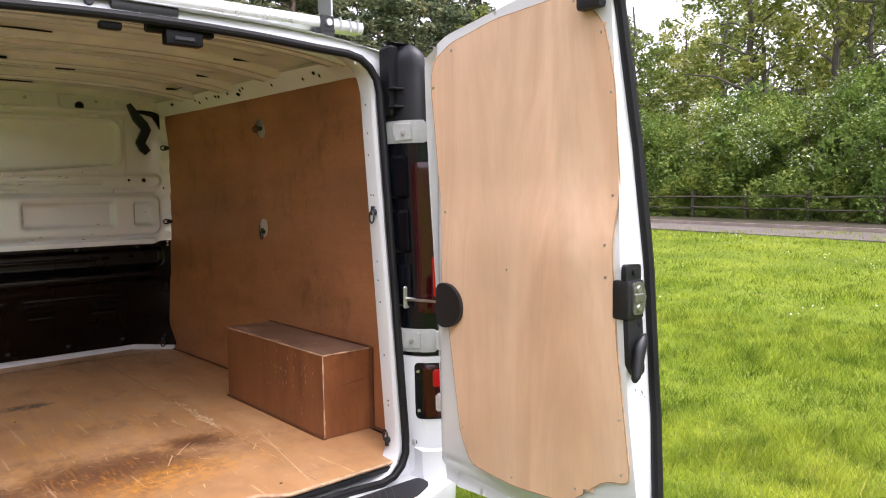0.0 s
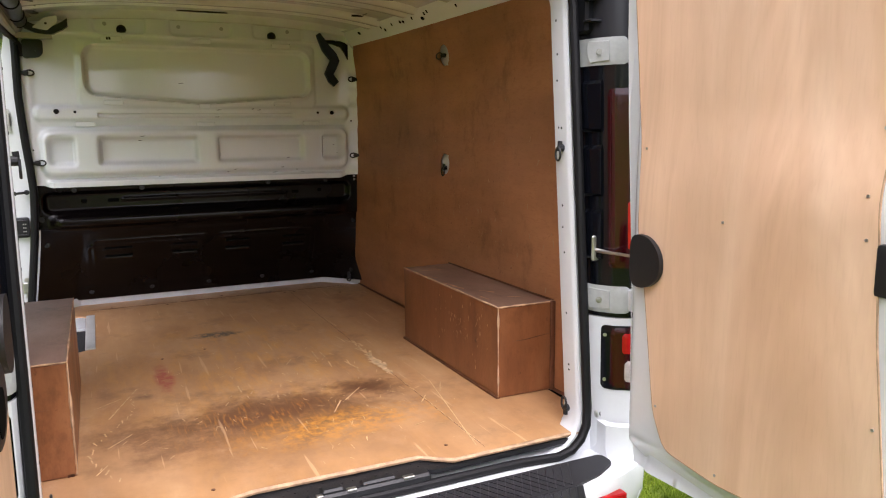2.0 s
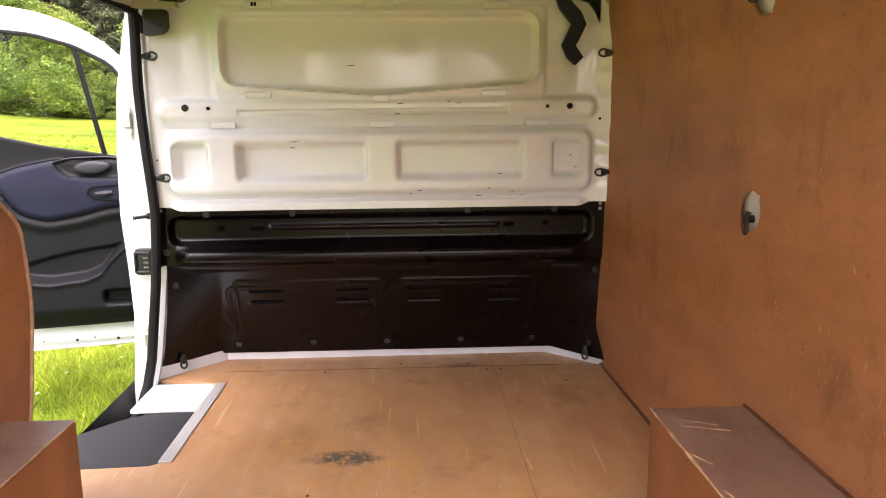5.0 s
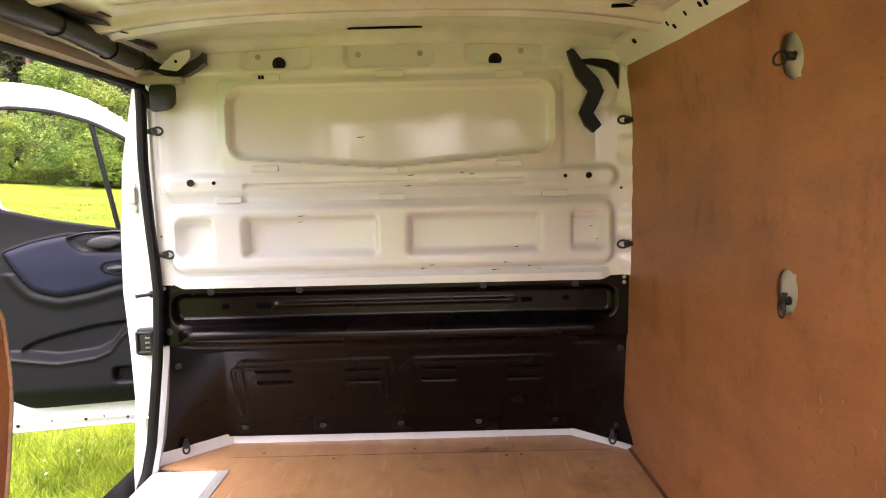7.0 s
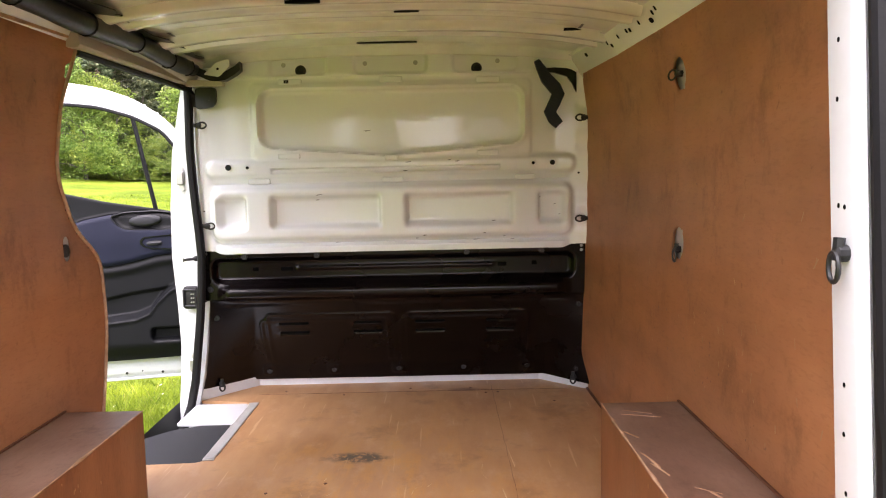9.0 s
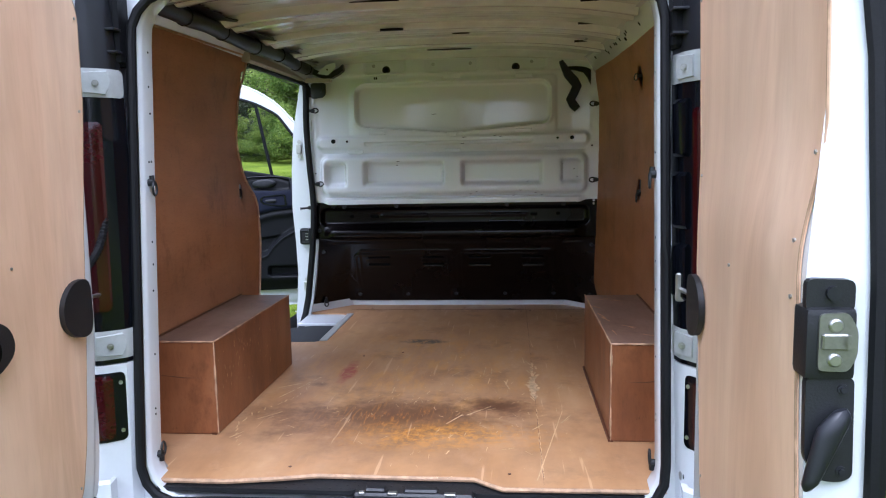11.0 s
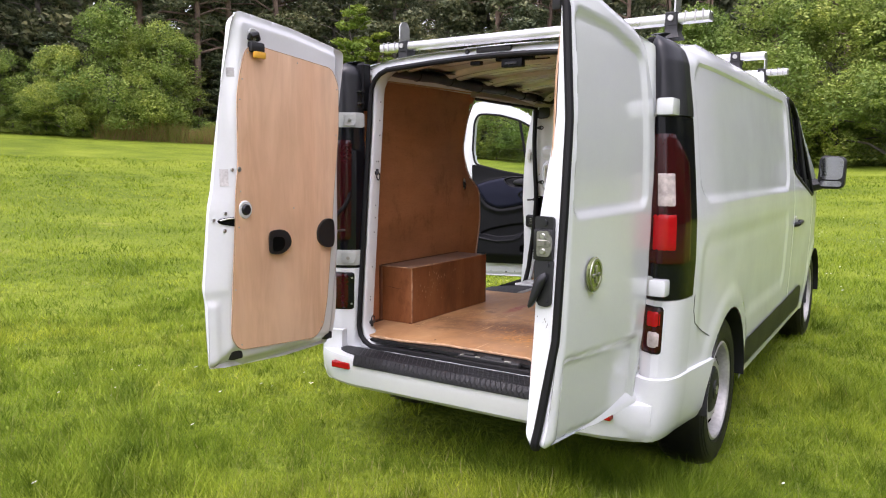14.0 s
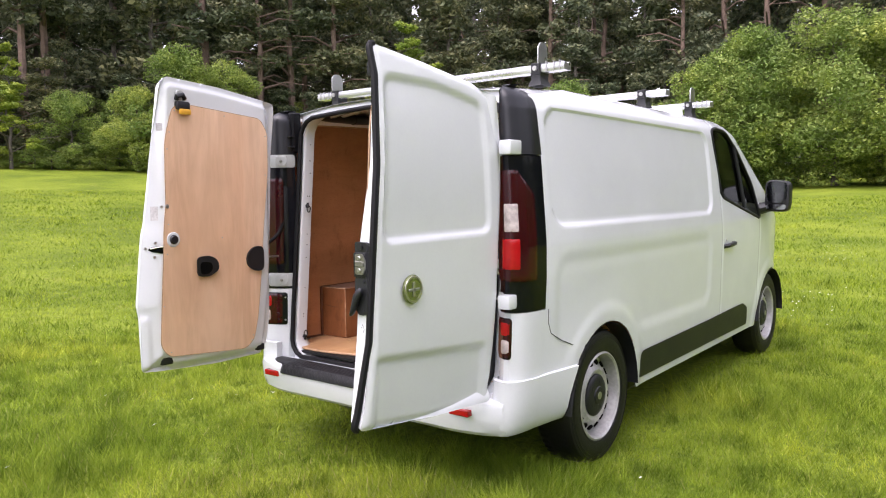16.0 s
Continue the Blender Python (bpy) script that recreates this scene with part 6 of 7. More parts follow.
# right door: latch and lever on its end face, top catch, bottom guide
bm = B()
box(bm, 0.668, 0.729, -0.808, -0.762, 1.086, 1.176, 0.008, 2)
lk = part("door_latch", bm, "black", rd, "black latch housing with a zinc striker")
bm = B()
solid_plate(bm, smooth_poly([(0.670, 1.17), (0.670, 1.212), (0.728, 1.210), (0.728, 1.17)], 0.010, 3), lambda u, v: (u, -0.799, v), (0, 0.012, 0))
part("latch_tab", bm, "black", lk)
bm = B()
solid_plate(bm, smooth_poly([(0.682, 1.170), (0.716, 1.172), (0.728, 1.150), (0.728, 1.118), (0.718, 1.098), (0.682, 1.099)], 0.007, 3), lambda u, v: (u, -0.8118, v), (0, 0.006, 0))
sp = part("striker_plate", bm, "zinc", lk, "zinc-plated striker plate")
bm = box(B(), 0.685, 0.716, -0.8165, -0.8105, 1.126, 1.146, 0.002)
disc(bm, (0.716, -0.812, 1.136), (0, -1, 0), 0.0085, 0.0045, 14)
part("claw", bm, "zinc", sp, "zinc latch claw")
for z in (1.113, 1.156):
    bm = disc(B(), (0.701, -0.8118, z), (0, -1, 0), 0.0085, 0.004, 14, 0.002)
    part("plate_screw", bm, "steel", sp)
bm = disc(B(), (0.701, -0.799, 1.194), (0, -1, 0), 0.009, 0.006, 10)
part("latch_bolt", bm, "darkgrey", lk)
bm = B()
solid_plate(bm, smooth_poly([(0.672, 1.088), (0.730, 1.088), (0.730, 0.962), (0.715, 0.955), (0.690, 0.957), (0.672, 0.985)], 0.008, 3), lambda u, v: (u, -0.803 - 0.05 * (1.08 - v), v), (0, 0.012, 0))
pl2 = part("lever_plate", bm, "black", rd)
bm = B()
rings = []
for k in range(13):
    t = k / 12
    z, x = 1.052 - 0.100 * t, 0.707 - 0.036 * t
    w = 0.0215 * min(1.0, (t + 0.03) * 4.5) ** 0.5 * (1 - 0.66 * max(0.0, t - 0.15)) * (1.0 if k < 12 else 0.55)
    d = 0.011 * min(1.0, (t + 0.05) * 4) ** 0.5 * (1.0 if k < 12 else 0.5)
    y = -0.806 - 0.05 * (1.08 - z) - 0.012
    rings.append([(x + w * math.cos(a), y - d * math.sin(a), z + 0.35 * w * math.cos(a)) for a in np.linspace(0, 6.2832, 14, endpoint=False)])
loft(bm, rings)
part("release_lever", bm, "darkgrey", pl2, "dark grey release lever", 1.0)
for z in (1.074, 0.970):
    bm = disc(B(), (0.716, -0.803 - 0.05 * (1.08 - z), z), (0, -1, 0), 0.0065, 0.002, 14)
    disc(bm, (0.716, -0.805 - 0.05 * (1.08 - z), z), (0, -1, 0), 0.004, 0.003, 6)
    part("plate_bolt", bm, "handle_grey", pl2)
bm = B()
for x, z, l in ((0.690, 0.93, 0.006), (0.712, 0.925, 0.009), (0.716, 0.922, 0.012), (0.722, 0.91, 0.007), (0.719, 0.905, 0.010), (0.708, 0.915, 0.005)):
    solid_plate(bm, [(x, z), (x - 0.0008, z - l), (x + 0.0010, z - l * 0.6)], lambda u, v: (u, -0.812 - 0.10 * (0.93 - v), v), (0, 0.0006, 0))
split("paint_chip", bm, "darkgrey", rd)
bm = B()
box(bm, 0.672, 0.70, -0.725, -0.655, 1.79, 1.845, 0.010, 2)
part("top_catch", bm, "black", rd, "black upper catch")
bm = B()
solid_plate(bm, smooth_poly([(-0.715, 0.545), (-0.70, 0.60), (-0.735, 0.635), (-0.765, 0.665), (-0.785, 0.655), (-0.805, 0.60), (-0.82, 0.55)], 0.012, 3), lambda u, v: (0.672, u, v), (0.03, 0, 0))
bc = part("bottom_catch", bm, "black", rd, "black lower door catch")
bm = B()
for y, z in ((-0.775, 0.64), (-0.79, 0.585)):
    disc(bm, (0.672, y, z), (-1, 0, 0), 0.008, 0.004, 8)
tube(bm, [(0.668, -0.72, 0.565), (0.660, -0.735, 0.560), (0.664, -0.75, 0.57)], 0.006, 6)
split("catch_pin", bm, "zinc", bc)

# left door: cup handle, lock, latch, catches, stickers
bm = B()
P = smooth_poly([(-0.57, 1.085), (-0.57, 0.99), (-0.50, 0.985), (-0.455, 1.01), (-0.445, 1.035), (-0.46, 1.07), (-0.50, 1.09)], 0.025, 4)
bmx = solid_plate(B(), P, lambda u, v: (-0.632, u, v), (0.007, 0, 0))
hd = part("pull_cup", bmx, "black", ld, "black plastic pull cup")
bmx = solid_plate(B(), smooth_poly([(-0.555, 1.062), (-0.555, 1.0), (-0.51, 0.998), (-0.485, 1.02), (-0.49, 1.055)], 0.02, 3), lambda u, v: (-0.6245, u, v), (0.001, 0, 0))
part("cup_hollow", bmx, "void", hd)
bm = disc(B(), (-0.640, -0.690, 1.178), (1, 0, 0), 0.036, 0.010, 24, 0.004)
lkk = part("lock_collar", bm, "white", ld)
bm = disc(B(), (-0.632, -0.690, 1.178), (1, 0, 0), 0.022, 0.012, 20, 0.005)
part("lock_knob", bm, "darkgrey", lkk, "dark lock knob")
bm = B()
solid_plate(bm, smooth_poly([(-0.742, 1.152), (-0.772, 1.150), (-0.796, 1.144), (-0.802, 1.134), (-0.792, 1.126), (-0.742, 1.114)], 0.006, 2), lambda u, v: (on_left(u, v) + 0.004, u, v), (-0.008, 0, 0))
lt2 = part("side_latch", bm, "gloss", ld, "black wedge-shaped latch recess")
bm = B()
tube(bm, [(on_left(y, z) + 0.006, y, z) for y, z in ((-0.745, 1.147), (-0.765, 1.146), (-0.795, 1.139))], 0.003, 5)
for y, z in ((-0.812, 1.141), (-0.773, 1.166), (-0.779, 1.100), (-0.735, 1.333)):
    disc(bm, (on_left(y, z) - 0.002, y, z), (1, 0, 0), 0.0065, 0.007, 8)
split("latch_screw", bm, "steel", lt2)
bm = B()
box(bm, -0.655, -0.618, -0.650, -0.580, 1.788, 1.828, 0.010, 2)
tube(bm, [(-0.640, -0.640, 1.838), (-0.628, -0.645, 1.850), (-0.628, -0.615, 1.858), (-0.640, -0.598, 1.842)], 0.012, 8)
tc = part("top_catch", bm, "black", ld, "black upper catch with yellow tab")
bm = B()
box(bm, -0.628, -0.612, -0.640, -0.580, 1.765, 1.792, 0.008, 2)
part("catch_tab", bm, "yellow", tc, "yellow plastic tab")
bm = disc(B(), (-0.640, -0.625, 1.858), (1, 0, 0), 0.024, 0.006, 18, 0.003)
part("catch_cap", bm, "hinge_paint", tc)
bm = B()
box(bm, -0.68, -0.645, -0.765, -0.705, 0.585, 0.625, 0.010, 2)
part("bottom_catch", bm, "black", ld)
bm = B()
box(bm, -0.70, -0.668, -0.20, -0.15, 0.555, 0.59, 0.008, 2)
part("corner_buffer", bm, "black", ld)
bm = B()
solid_plate(bm, [(-0.780, 1.27), (-0.752, 1.27), (-0.748, 1.335), (-0.776, 1.335)], lambda u, v: (on_left(u, v) + 0.0015, u, v), (-0.001, 0, 0))
part("warning_sticker", bm, "paper", ld, "grey printed warning sticker")
bm = B()
solid_plate(bm, [(-0.731, 1.688), (-0.712, 1.688), (-0.711, 1.722), (-0.730, 1.722)], lambda u, v: (on_left(u, v) + 0.0015, u, v), (-0.001, 0, 0))
part("info_sticker", bm, "paper", ld, "small white printed sticker")
# ribbed cable hose beside the left hinge
pts = [(-0.706 + 0.016 * t ** 3, 0.048 - 0.02 * t - 0.15 * t ** 5, 1.39 - 0.28 * t) for t in np.linspace(0, 1, 70)]
bm = tube(B(), pts, [0.0085 + 0.0022 * (k % 2) for k in range(70)], 8)
part("cable_hose", bm, "rubber", van, "ribbed black cable hose")

# badge on the right door, plain
bm = disc(B(), (0.778, -0.622, 1.032), (1, 0, 0), 0.053, 0.010, 32, 0.004)
bd = part("door_badge", bm, "badge", rd, "round olive and chrome badge")
bm = B()
lathe(bm, (0.785, -0.622, 1.032), (1, 0, 0), [(0.040, 0.0), (0.040, 0.005), (0.048, 0.005), (0.050, 0.0)], 32)
part("badge_ring", bm, "steel", bd)
bm = B()
box(bm, 0.787, 0.792, -0.652, -0.592, 1.026, 1.036, 0.002)
box(bm, 0.787, 0.792, -0.628, -0.615, 1.006, 1.060, 0.002)
split("badge_device", bm, "steel", bd)


# ---- passenger door, open ----
HX, HY, ANG = -0.905, 3.20, radians(11)
DU = Vector((-math.cos(ANG), -math.sin(ANG), 0))
DN = Vector((math.sin(ANG), -math.cos(ANG), 0))


def pd(u, v, n=0.0):
    p = Vector((HX, HY, 0)) + DU * u + DN * n
    return (p.x, p.y, v)


def pd_place(off):
    def f(u, v):
        return HX + DU.x * u + DN.x * off, HY + DU.y * u + DN.y * off, v
    return f


DO = smooth_poly([(0.0, 0.40), (0.93, 0.385), (0.955, 0.60), (0.985, 0.95), (1.0, 1.2), (0.985, 1.60), (0.955, 1.83), (0.90, 1.905), (0.80, 1.918), (0.63, 1.892), (0.47, 1.837), (0.33, 1.745), (0.17, 1.56), (0.04, 1.30), (0.0, 1.16)], 0.06)
DW = smooth_poly([(0.10, 1.215), (0.39, 1.274), (0.63, 1.314), (0.88, 1.375), (0.905, 1.5), (0.89, 1.74), (0.86, 1.805), (0.80, 1.814), (0.64, 1.798), (0.48, 1.752), (0.335, 1.675), (0.21, 1.50)], 0.04)
kd = lambda u, v: np.minimum(-d_poly(u, v, DO), d_poly(u, v, DW))


def shell_n(u, v):
    """The inner pressing: a rolled frame round the glass and a flanged foot."""
    n = 0.012 * sstep(0.002, 0.040, -d_poly(u, v, DO))
    return n - 0.010 * sstep(0.42, 0.40, v) + 0.004 * np.exp(-((v - 0.455) / 0.006) ** 2)


bm = sheet(B(), -0.02, 1.2, 0.36, 1.94, 0.010, kd, lambda u, v: (HX + DU.x * u + DN.x * shell_n(u, v), HY + DU.y * u + DN.y * shell_n(u, v), v))
sheet(bm, -0.02, 1.2, 0.36, 1.94, 0.02, kd, pd_place(-0.06))
tube(bm, [pd(u, v, -0.002) for u, v in DO], 0.007, 6, True)
loft(bm, [[pd(u, v, 0.0) for u, v in DO], [pd(u, v, -0.06) for u, v in DO]], True, False)
loft(bm, [[pd(u, v, 0.012) for u, v in DW], [pd(u, v, -0.06) for u, v in DW]], True, False)
fd = part("passenger_door", bm, "white", van, "white front passenger door standing open with dark trim", 0.8)
bm = sheet(B(), 0.05, 1.15, 1.15, 1.85, 0.04, lambda u, v: -d_poly(u, v, DW), pd_place(-0.03))
g = part("door_glass", bm, "glass", fd)
g.visible_shadow = False
bm = tube(B(), [pd(0.385, 1.27, 0.012), pd(0.475, 1.752, 0.012)], 0.012, 6)
part("glass_divider", bm, "rubber", fd)
bm = tube(B(), [pd(u, v, 0.016) for u, v in DW], 0.009, 6, True)
part("glass_seal", bm, "rubber", fd)

LIP_U, LIP_V = [0.25, 0.33, 0.39, 0.43, 0.50, 0.65, 0.78, 0.82, 0.90], [0.92, 0.875, 0.820, 0.765, 0.737, 0.722, 0.742, 0.750, 0.750]
TOP_U, TOP_V = [0.25, 0.377, 0.522, 0.66, 0.74, 0.79, 0.815, 0.90], [0.90, 0.866, 0.849, 0.820, 0.798, 0.775, 0.752, 0.748]
BT = smooth_poly([(0.10, 1.19), (0.36, 1.262), (0.593, 1.262), (0.735, 1.235), (0.862, 1.192), (0.840, 1.156), (0.795, 1.08), (0.745, 1.022), (0.640, 0.990), (0.52, 1.008), (0.394, 1.041), (0.20, 1.06)], 0.03)
BZ = smooth_poly([(0.605, 1.248), (0.575, 1.205), (0.535, 1.180), (0.376, 1.172), (0.26, 1.18), (0.27, 1.262), (0.40, 1.272), (0.53, 1.268)], 0.02)


def trim_n(u, v):
    lip, top = np.interp(u, LIP_U, LIP_V), np.interp(u, TOP_U, TOP_V)
    n = 0.030 + 0.012 * sstep(1.29, 1.10, v)
    # bin with a proud lip below, pocket behind it
    n = n + (0.040 * sstep(0.50, 0.60, v) + 0.020) * sstep(0.014, -0.022, v - lip)
    n = n + 0.009 * np.exp(-((v - lip + 0.014) / 0.013) ** 2)
    n = n - 0.016 * sstep(-0.002, 0.016, v - lip) * sstep(0.006, -0.006, v - top) * (u < 0.812)
    # padded insert with a rolled edge, and the shelf under it
    ins = d_poly(u, v, BT)
    n = n + 0.018 * sstep(0.010, -0.022, ins) + 0.012 * np.exp(-((ins - 0.030) / 0.022) ** 2) * (v < 1.10)
    n = n - 0.020 * sstep(0.004, -0.012, d_poly(u, v, BZ))
    # speaker hollow
    return n - 0.05 * sstep(0.004, -0.012, d_round(u, v, 0.22, 0.428, 0.604, 0.672, 0.02))


def trim_at(off):
    def f(u, v):
        n = trim_n(u, v) + off
        return HX + DU.x * u + DN.x * n, HY + DU.y * u + DN.y * n, v
    return f


TR = smooth_poly([(0.04, 0.515), (0.372, 0.508), (0.775, 0.502), (0.852, 0.545), (0.884, 0.80), (0.905, 1.376), (0.63, 1.312), (0.39, 1.272), (0.06, 1.20)], 0.03)
bm = sheet(B(), 0.0, 1.0, 0.48, 1.40, 0.0065, lambda u, v: np.minimum(-d_poly(u, v, TR), d_poly(u, v, BT)), trim_at(0.0))
tr = part("door_trim", bm, "trim_dark", fd, "dark grey moulded door trim", 1.2)
bm = sheet(B(), 0.05, 1.0, 0.96, 1.30, 0.0085, lambda u, v: np.minimum(-d_poly(u, v, BT), d_poly(u, v, BZ)), trim_at(0.001))
part("trim_insert", bm, "trim_blue", tr, "slate blue trim insert", 1.2)
bm = sheet(B(), 0.2, 0.65, 1.15, 1.29, 0.008, lambda u, v: -d_poly(u, v, BZ), trim_at(0.0))
sp = part("handle_bezel", bm, "trim_dark", tr, "dark scooped handle bezel", 1.2)
bm = tube(B(), [(HX + DU.x * u + DN.x * 0.052, HY + DU.y * u + DN.y * 0.052, v) for u, v in BZ], 0.003, 5, True)
part("bezel_edge", bm, "darkgrey", sp)
bm = B()
loft(bm, [[pd(0.437 + 0.078 * q * math.cos(a), 1.223 + 0.029 * q * math.sin(a) - 0.05 * 0.078 * q * math.cos(a), n) for a in np.linspace(0, 6.2832, 24, endpoint=False)] for q, n in ((1.0, 0.036), (1.0, 0.050), (0.92, 0.056), (0.6, 0.060))])
part("inner_handle", bm, "handle_grey", sp, "grey inner door handle", 0.9)
bm = B()
SW = smooth_poly([(0.470, 1.112), (0.452, 1.138), (0.30, 1.150), (0.29, 1.070), (0.40, 1.076), (0.450, 1.088)], 0.014)
loft(bm, [[pd(0.38 + (u - 0.38) * q, 1.112 + (v - 1.112) * q, n) for u, v in SW] for q, n in ((1.0, 0.055), (1.0, 0.066), (0.86, 0.066), (0.80, 0.050))], True, False)
swp = part("switch_panel", bm, "gloss", tr, "black window switch surround")
bm = tube(B(), [pd(0.43, 1.105, 0.058), pd(0.39, 1.108, 0.066), pd(0.36, 1.110, 0.060)], [0.010, 0.014, 0.010], 8)
part("window_switch", bm, "handle_grey", swp)
for pts, nn in (([(u, float(np.interp(u, TOP_U, TOP_V))) for u in np.linspace(0.37, 0.812, 24)], 0.002), ([(u, v) for u, v in BT], 0.003)):
    bm = tube(B(), [trim_at(nn)(np.float64(u), np.float64(v)) for u, v in pts], 0.0022, 4, len(pts) > 24)
    part("trim_seam", bm, "void", tr)
bm = B()
for u, v, r in ((0.896, 0.445, 0.011), (0.86, 0.415, 0.008), (0.72, 0.428, 0.004), (0.578, 0.424, 0.007), (0.50, 0.432, 0.004), (0.40, 0.42, 0.007), (0.935, 1.05, 0.006)):
    disc(bm, pd(u, v, 0.008), DN, r, 0.006, 10)
split("door_plug", bm, "black", fd)


# ---- wheels ----
def wheel(sg, y, name="wheel"):
    c = (sg * 0.66, y, WZ)
    ax = (sg, 0, 0)
    bm = B()
    lathe(bm, c, ax, [(0.215, 0.0), (0.30, 0.0), (0.325, 0.015), (0.340, 0.045), (0.344, 0.11), (0.340, 0.175), (0.326, 0.203), (0.300, 0.214), (0.262, 0.217), (0.228, 0.210), (0.215, 0.195)], 56)
    w = new(name, None)
    w.matrix_basis = Matrix.Identity(4)
    w.parent = van
    w.matrix_parent_inverse = world_of(van).inverted()
    part("tyre", bm, "tyre", w, "black tyre")
    bm = B()
    for k in range(56):
        a = 2 * math.pi * k / 56
        for o in (0.06, 0.11, 0.16):
            a2 = a + (0.03 if o == 0.11 else 0)
            u, v = Vector((0, math.cos(a2), math.sin(a2))), Vector((0, -math.sin(a2), math.cos(a2)))
            p = Vector(c) + Vector(ax) * o + u * 0.343
            vs = [bm.verts.new(p + Vector(ax) * s * 0.019 + v * t * 0.012 + u * 0.004) for s, t in ((-1, -1), (1, -0.6), (1, 1), (-1, 0.6))]
            bm.faces.new(vs)
    tagged(part("tread_block", bm, "tyre", w), kind="stuff")
    bm = B()
    lathe(bm, c, ax, [(0.218, 0.02), (0.218, 0.19), (0.225, 0.207), (0.216, 0.212), (0.207, 0.205), (0.203, 0.170), (0.199, 0.125), (0.193, 0.112), (0.187, 0.118), (0.178, 0.146), (0.168, 0.158), (0.142, 0.176), (0.130, 0.182), (0.120, 0.180), (0.108, 0.172), (0.085, 0.168), (0.0, 0.168)], 56)
    rim = part("rim", bm, "wheel", w, "silver steel wheel with round vent holes")
    bm = B()
    for k in range(16):
        a = 2 * math.pi * (k + 0.5) / 16
        p = Vector(c) + Vector(ax) * 0.152 + Vector((0, math.cos(a), math.sin(a))) * 0.159
        disc(bm, p, (sg * 0.82, 0.57 * math.cos(a), 0.57 * math.sin(a)), 0.0165, 0.018, 14)
    split("vent_hole", bm, "void", rim)
    bm = B()
    lathe(bm, c, ax, [(0.106, 0.166), (0.106, 0.180), (0.098, 0.187), (0.080, 0.192), (0.048, 0.194), (0.042, 0.200), (0.0, 0.202)], 36)
    hub = part("hub_cap", bm, "black", rim, "black centre cap")
    bm = B()
    for k in range(5):
        a = 2 * math.pi * k / 5
        disc(bm, Vector(c) + Vector(ax) * 0.182 + Vector((0, math.cos(a), math.sin(a))) * 0.066, ax, 0.012, 0.012, 6)
    split("wheel_nut", bm, "black", hub)
    bm = disc(B(), Vector(c) + Vector(ax) * 0.201, ax, 0.020, 0.002, 18)
    part("cap_disc", bm, "steel", hub)
    # raised sidewall bands
    bm = B()
    for r, o in ((0.236, 0.2125), (0.298, 0.2148), (0.312, 0.2095)):
        tube(bm, [Vector(c) + Vector(ax) * o + Vector((0, math.cos(a), math.sin(a))) * r for a in np.linspace(0, 6.2832, 56, endpoint=False)], 0.0022, 4, True)
    split("sidewall_band", bm, "tyre", w)
    return w


for sg in (1, -1):
    for y in (WR, WF):
        wheel(sg, y)


# ---- roof bars ----
def roof_bar(y, stops=True):
    rb = tagged(empty("roof_bar", (0, y, 1.90)), "aluminium roof bar with black feet and upright end stops", "roof bar", "roof bars")
    z = 1.960
    bm = B()
    prof = [(-0.03, -0.018), (0.03, -0.018), (0.034, 0.0), (0.03, 0.018), (0.012, 0.02), (0.008, 0.014), (-0.008, 0.014), (-0.012, 0.02), (-0.03, 0.018), (-0.034, 0.0)]
    loft(bm, [[(x, y + a, z + b) for a, b in prof] for x in (-0.83, -0.4, 0.0, 0.4, 0.83)])
    part("bar", bm, "alu", rb)
    for sg in (1, -1):
        bm = B()
        x = sg * 0.68
        zr = 1.880
        loft(bm, [[(x + a * k, y + b * k2, zz) for a, b in ((-0.03, -0.04), (0.03, -0.04), (0.03, 0.04), (-0.03, 0.04))] for zz, k, k2 in ((zr, 1.2, 1.2), (zr + 0.03, 0.8, 0.9), (z - 0.02, 0.9, 1.0))])
        box(bm, x - 0.025, x + 0.025, y - 0.042, y + 0.042, z - 0.03, z + 0.026, 0.004)
        ft = part("foot", bm, "black", rb)
        bm = B()
        disc(bm, (x, y - 0.042, z), (0, -1, 0), 0.012, 0.008, 10)
        part("clamp_bolt", bm, "steel", ft)
        if stops:
            bm = B()
            xs = sg * 0.695
            solid_plate(bm, smooth_poly([(y - 0.042, z + 0.01), (y + 0.042, z + 0.01), (y + 0.042, z + 0.100), (y + 0.020, z + 0.124), (y - 0.020, z + 0.124), (y - 0.042, z + 0.100)], 0.012), lambda u, v: (xs - 0.003, u, v), (0.006, 0, 0))
            part("end_stop", bm, "alu", rb, "upright metal load stop")
            bm = B()
            for dx in (0.02, 0.06, 0.09):
                tube(bm, [(sg * (0.715 + dx), y - 0.036, z - 0.022), (sg * (0.715 + dx), y - 0.036, z + 0.024), (sg * (0.715 + dx), y + 0.036, z + 0.024), (sg * (0.715 + dx), y + 0.036, z - 0.022)], 0.003, 5)
            split("stop_clip", bm, "steel", rb)
    return rb


roof_bar(0.46)
roof_bar(1.70, False)
roof_bar(2.50)


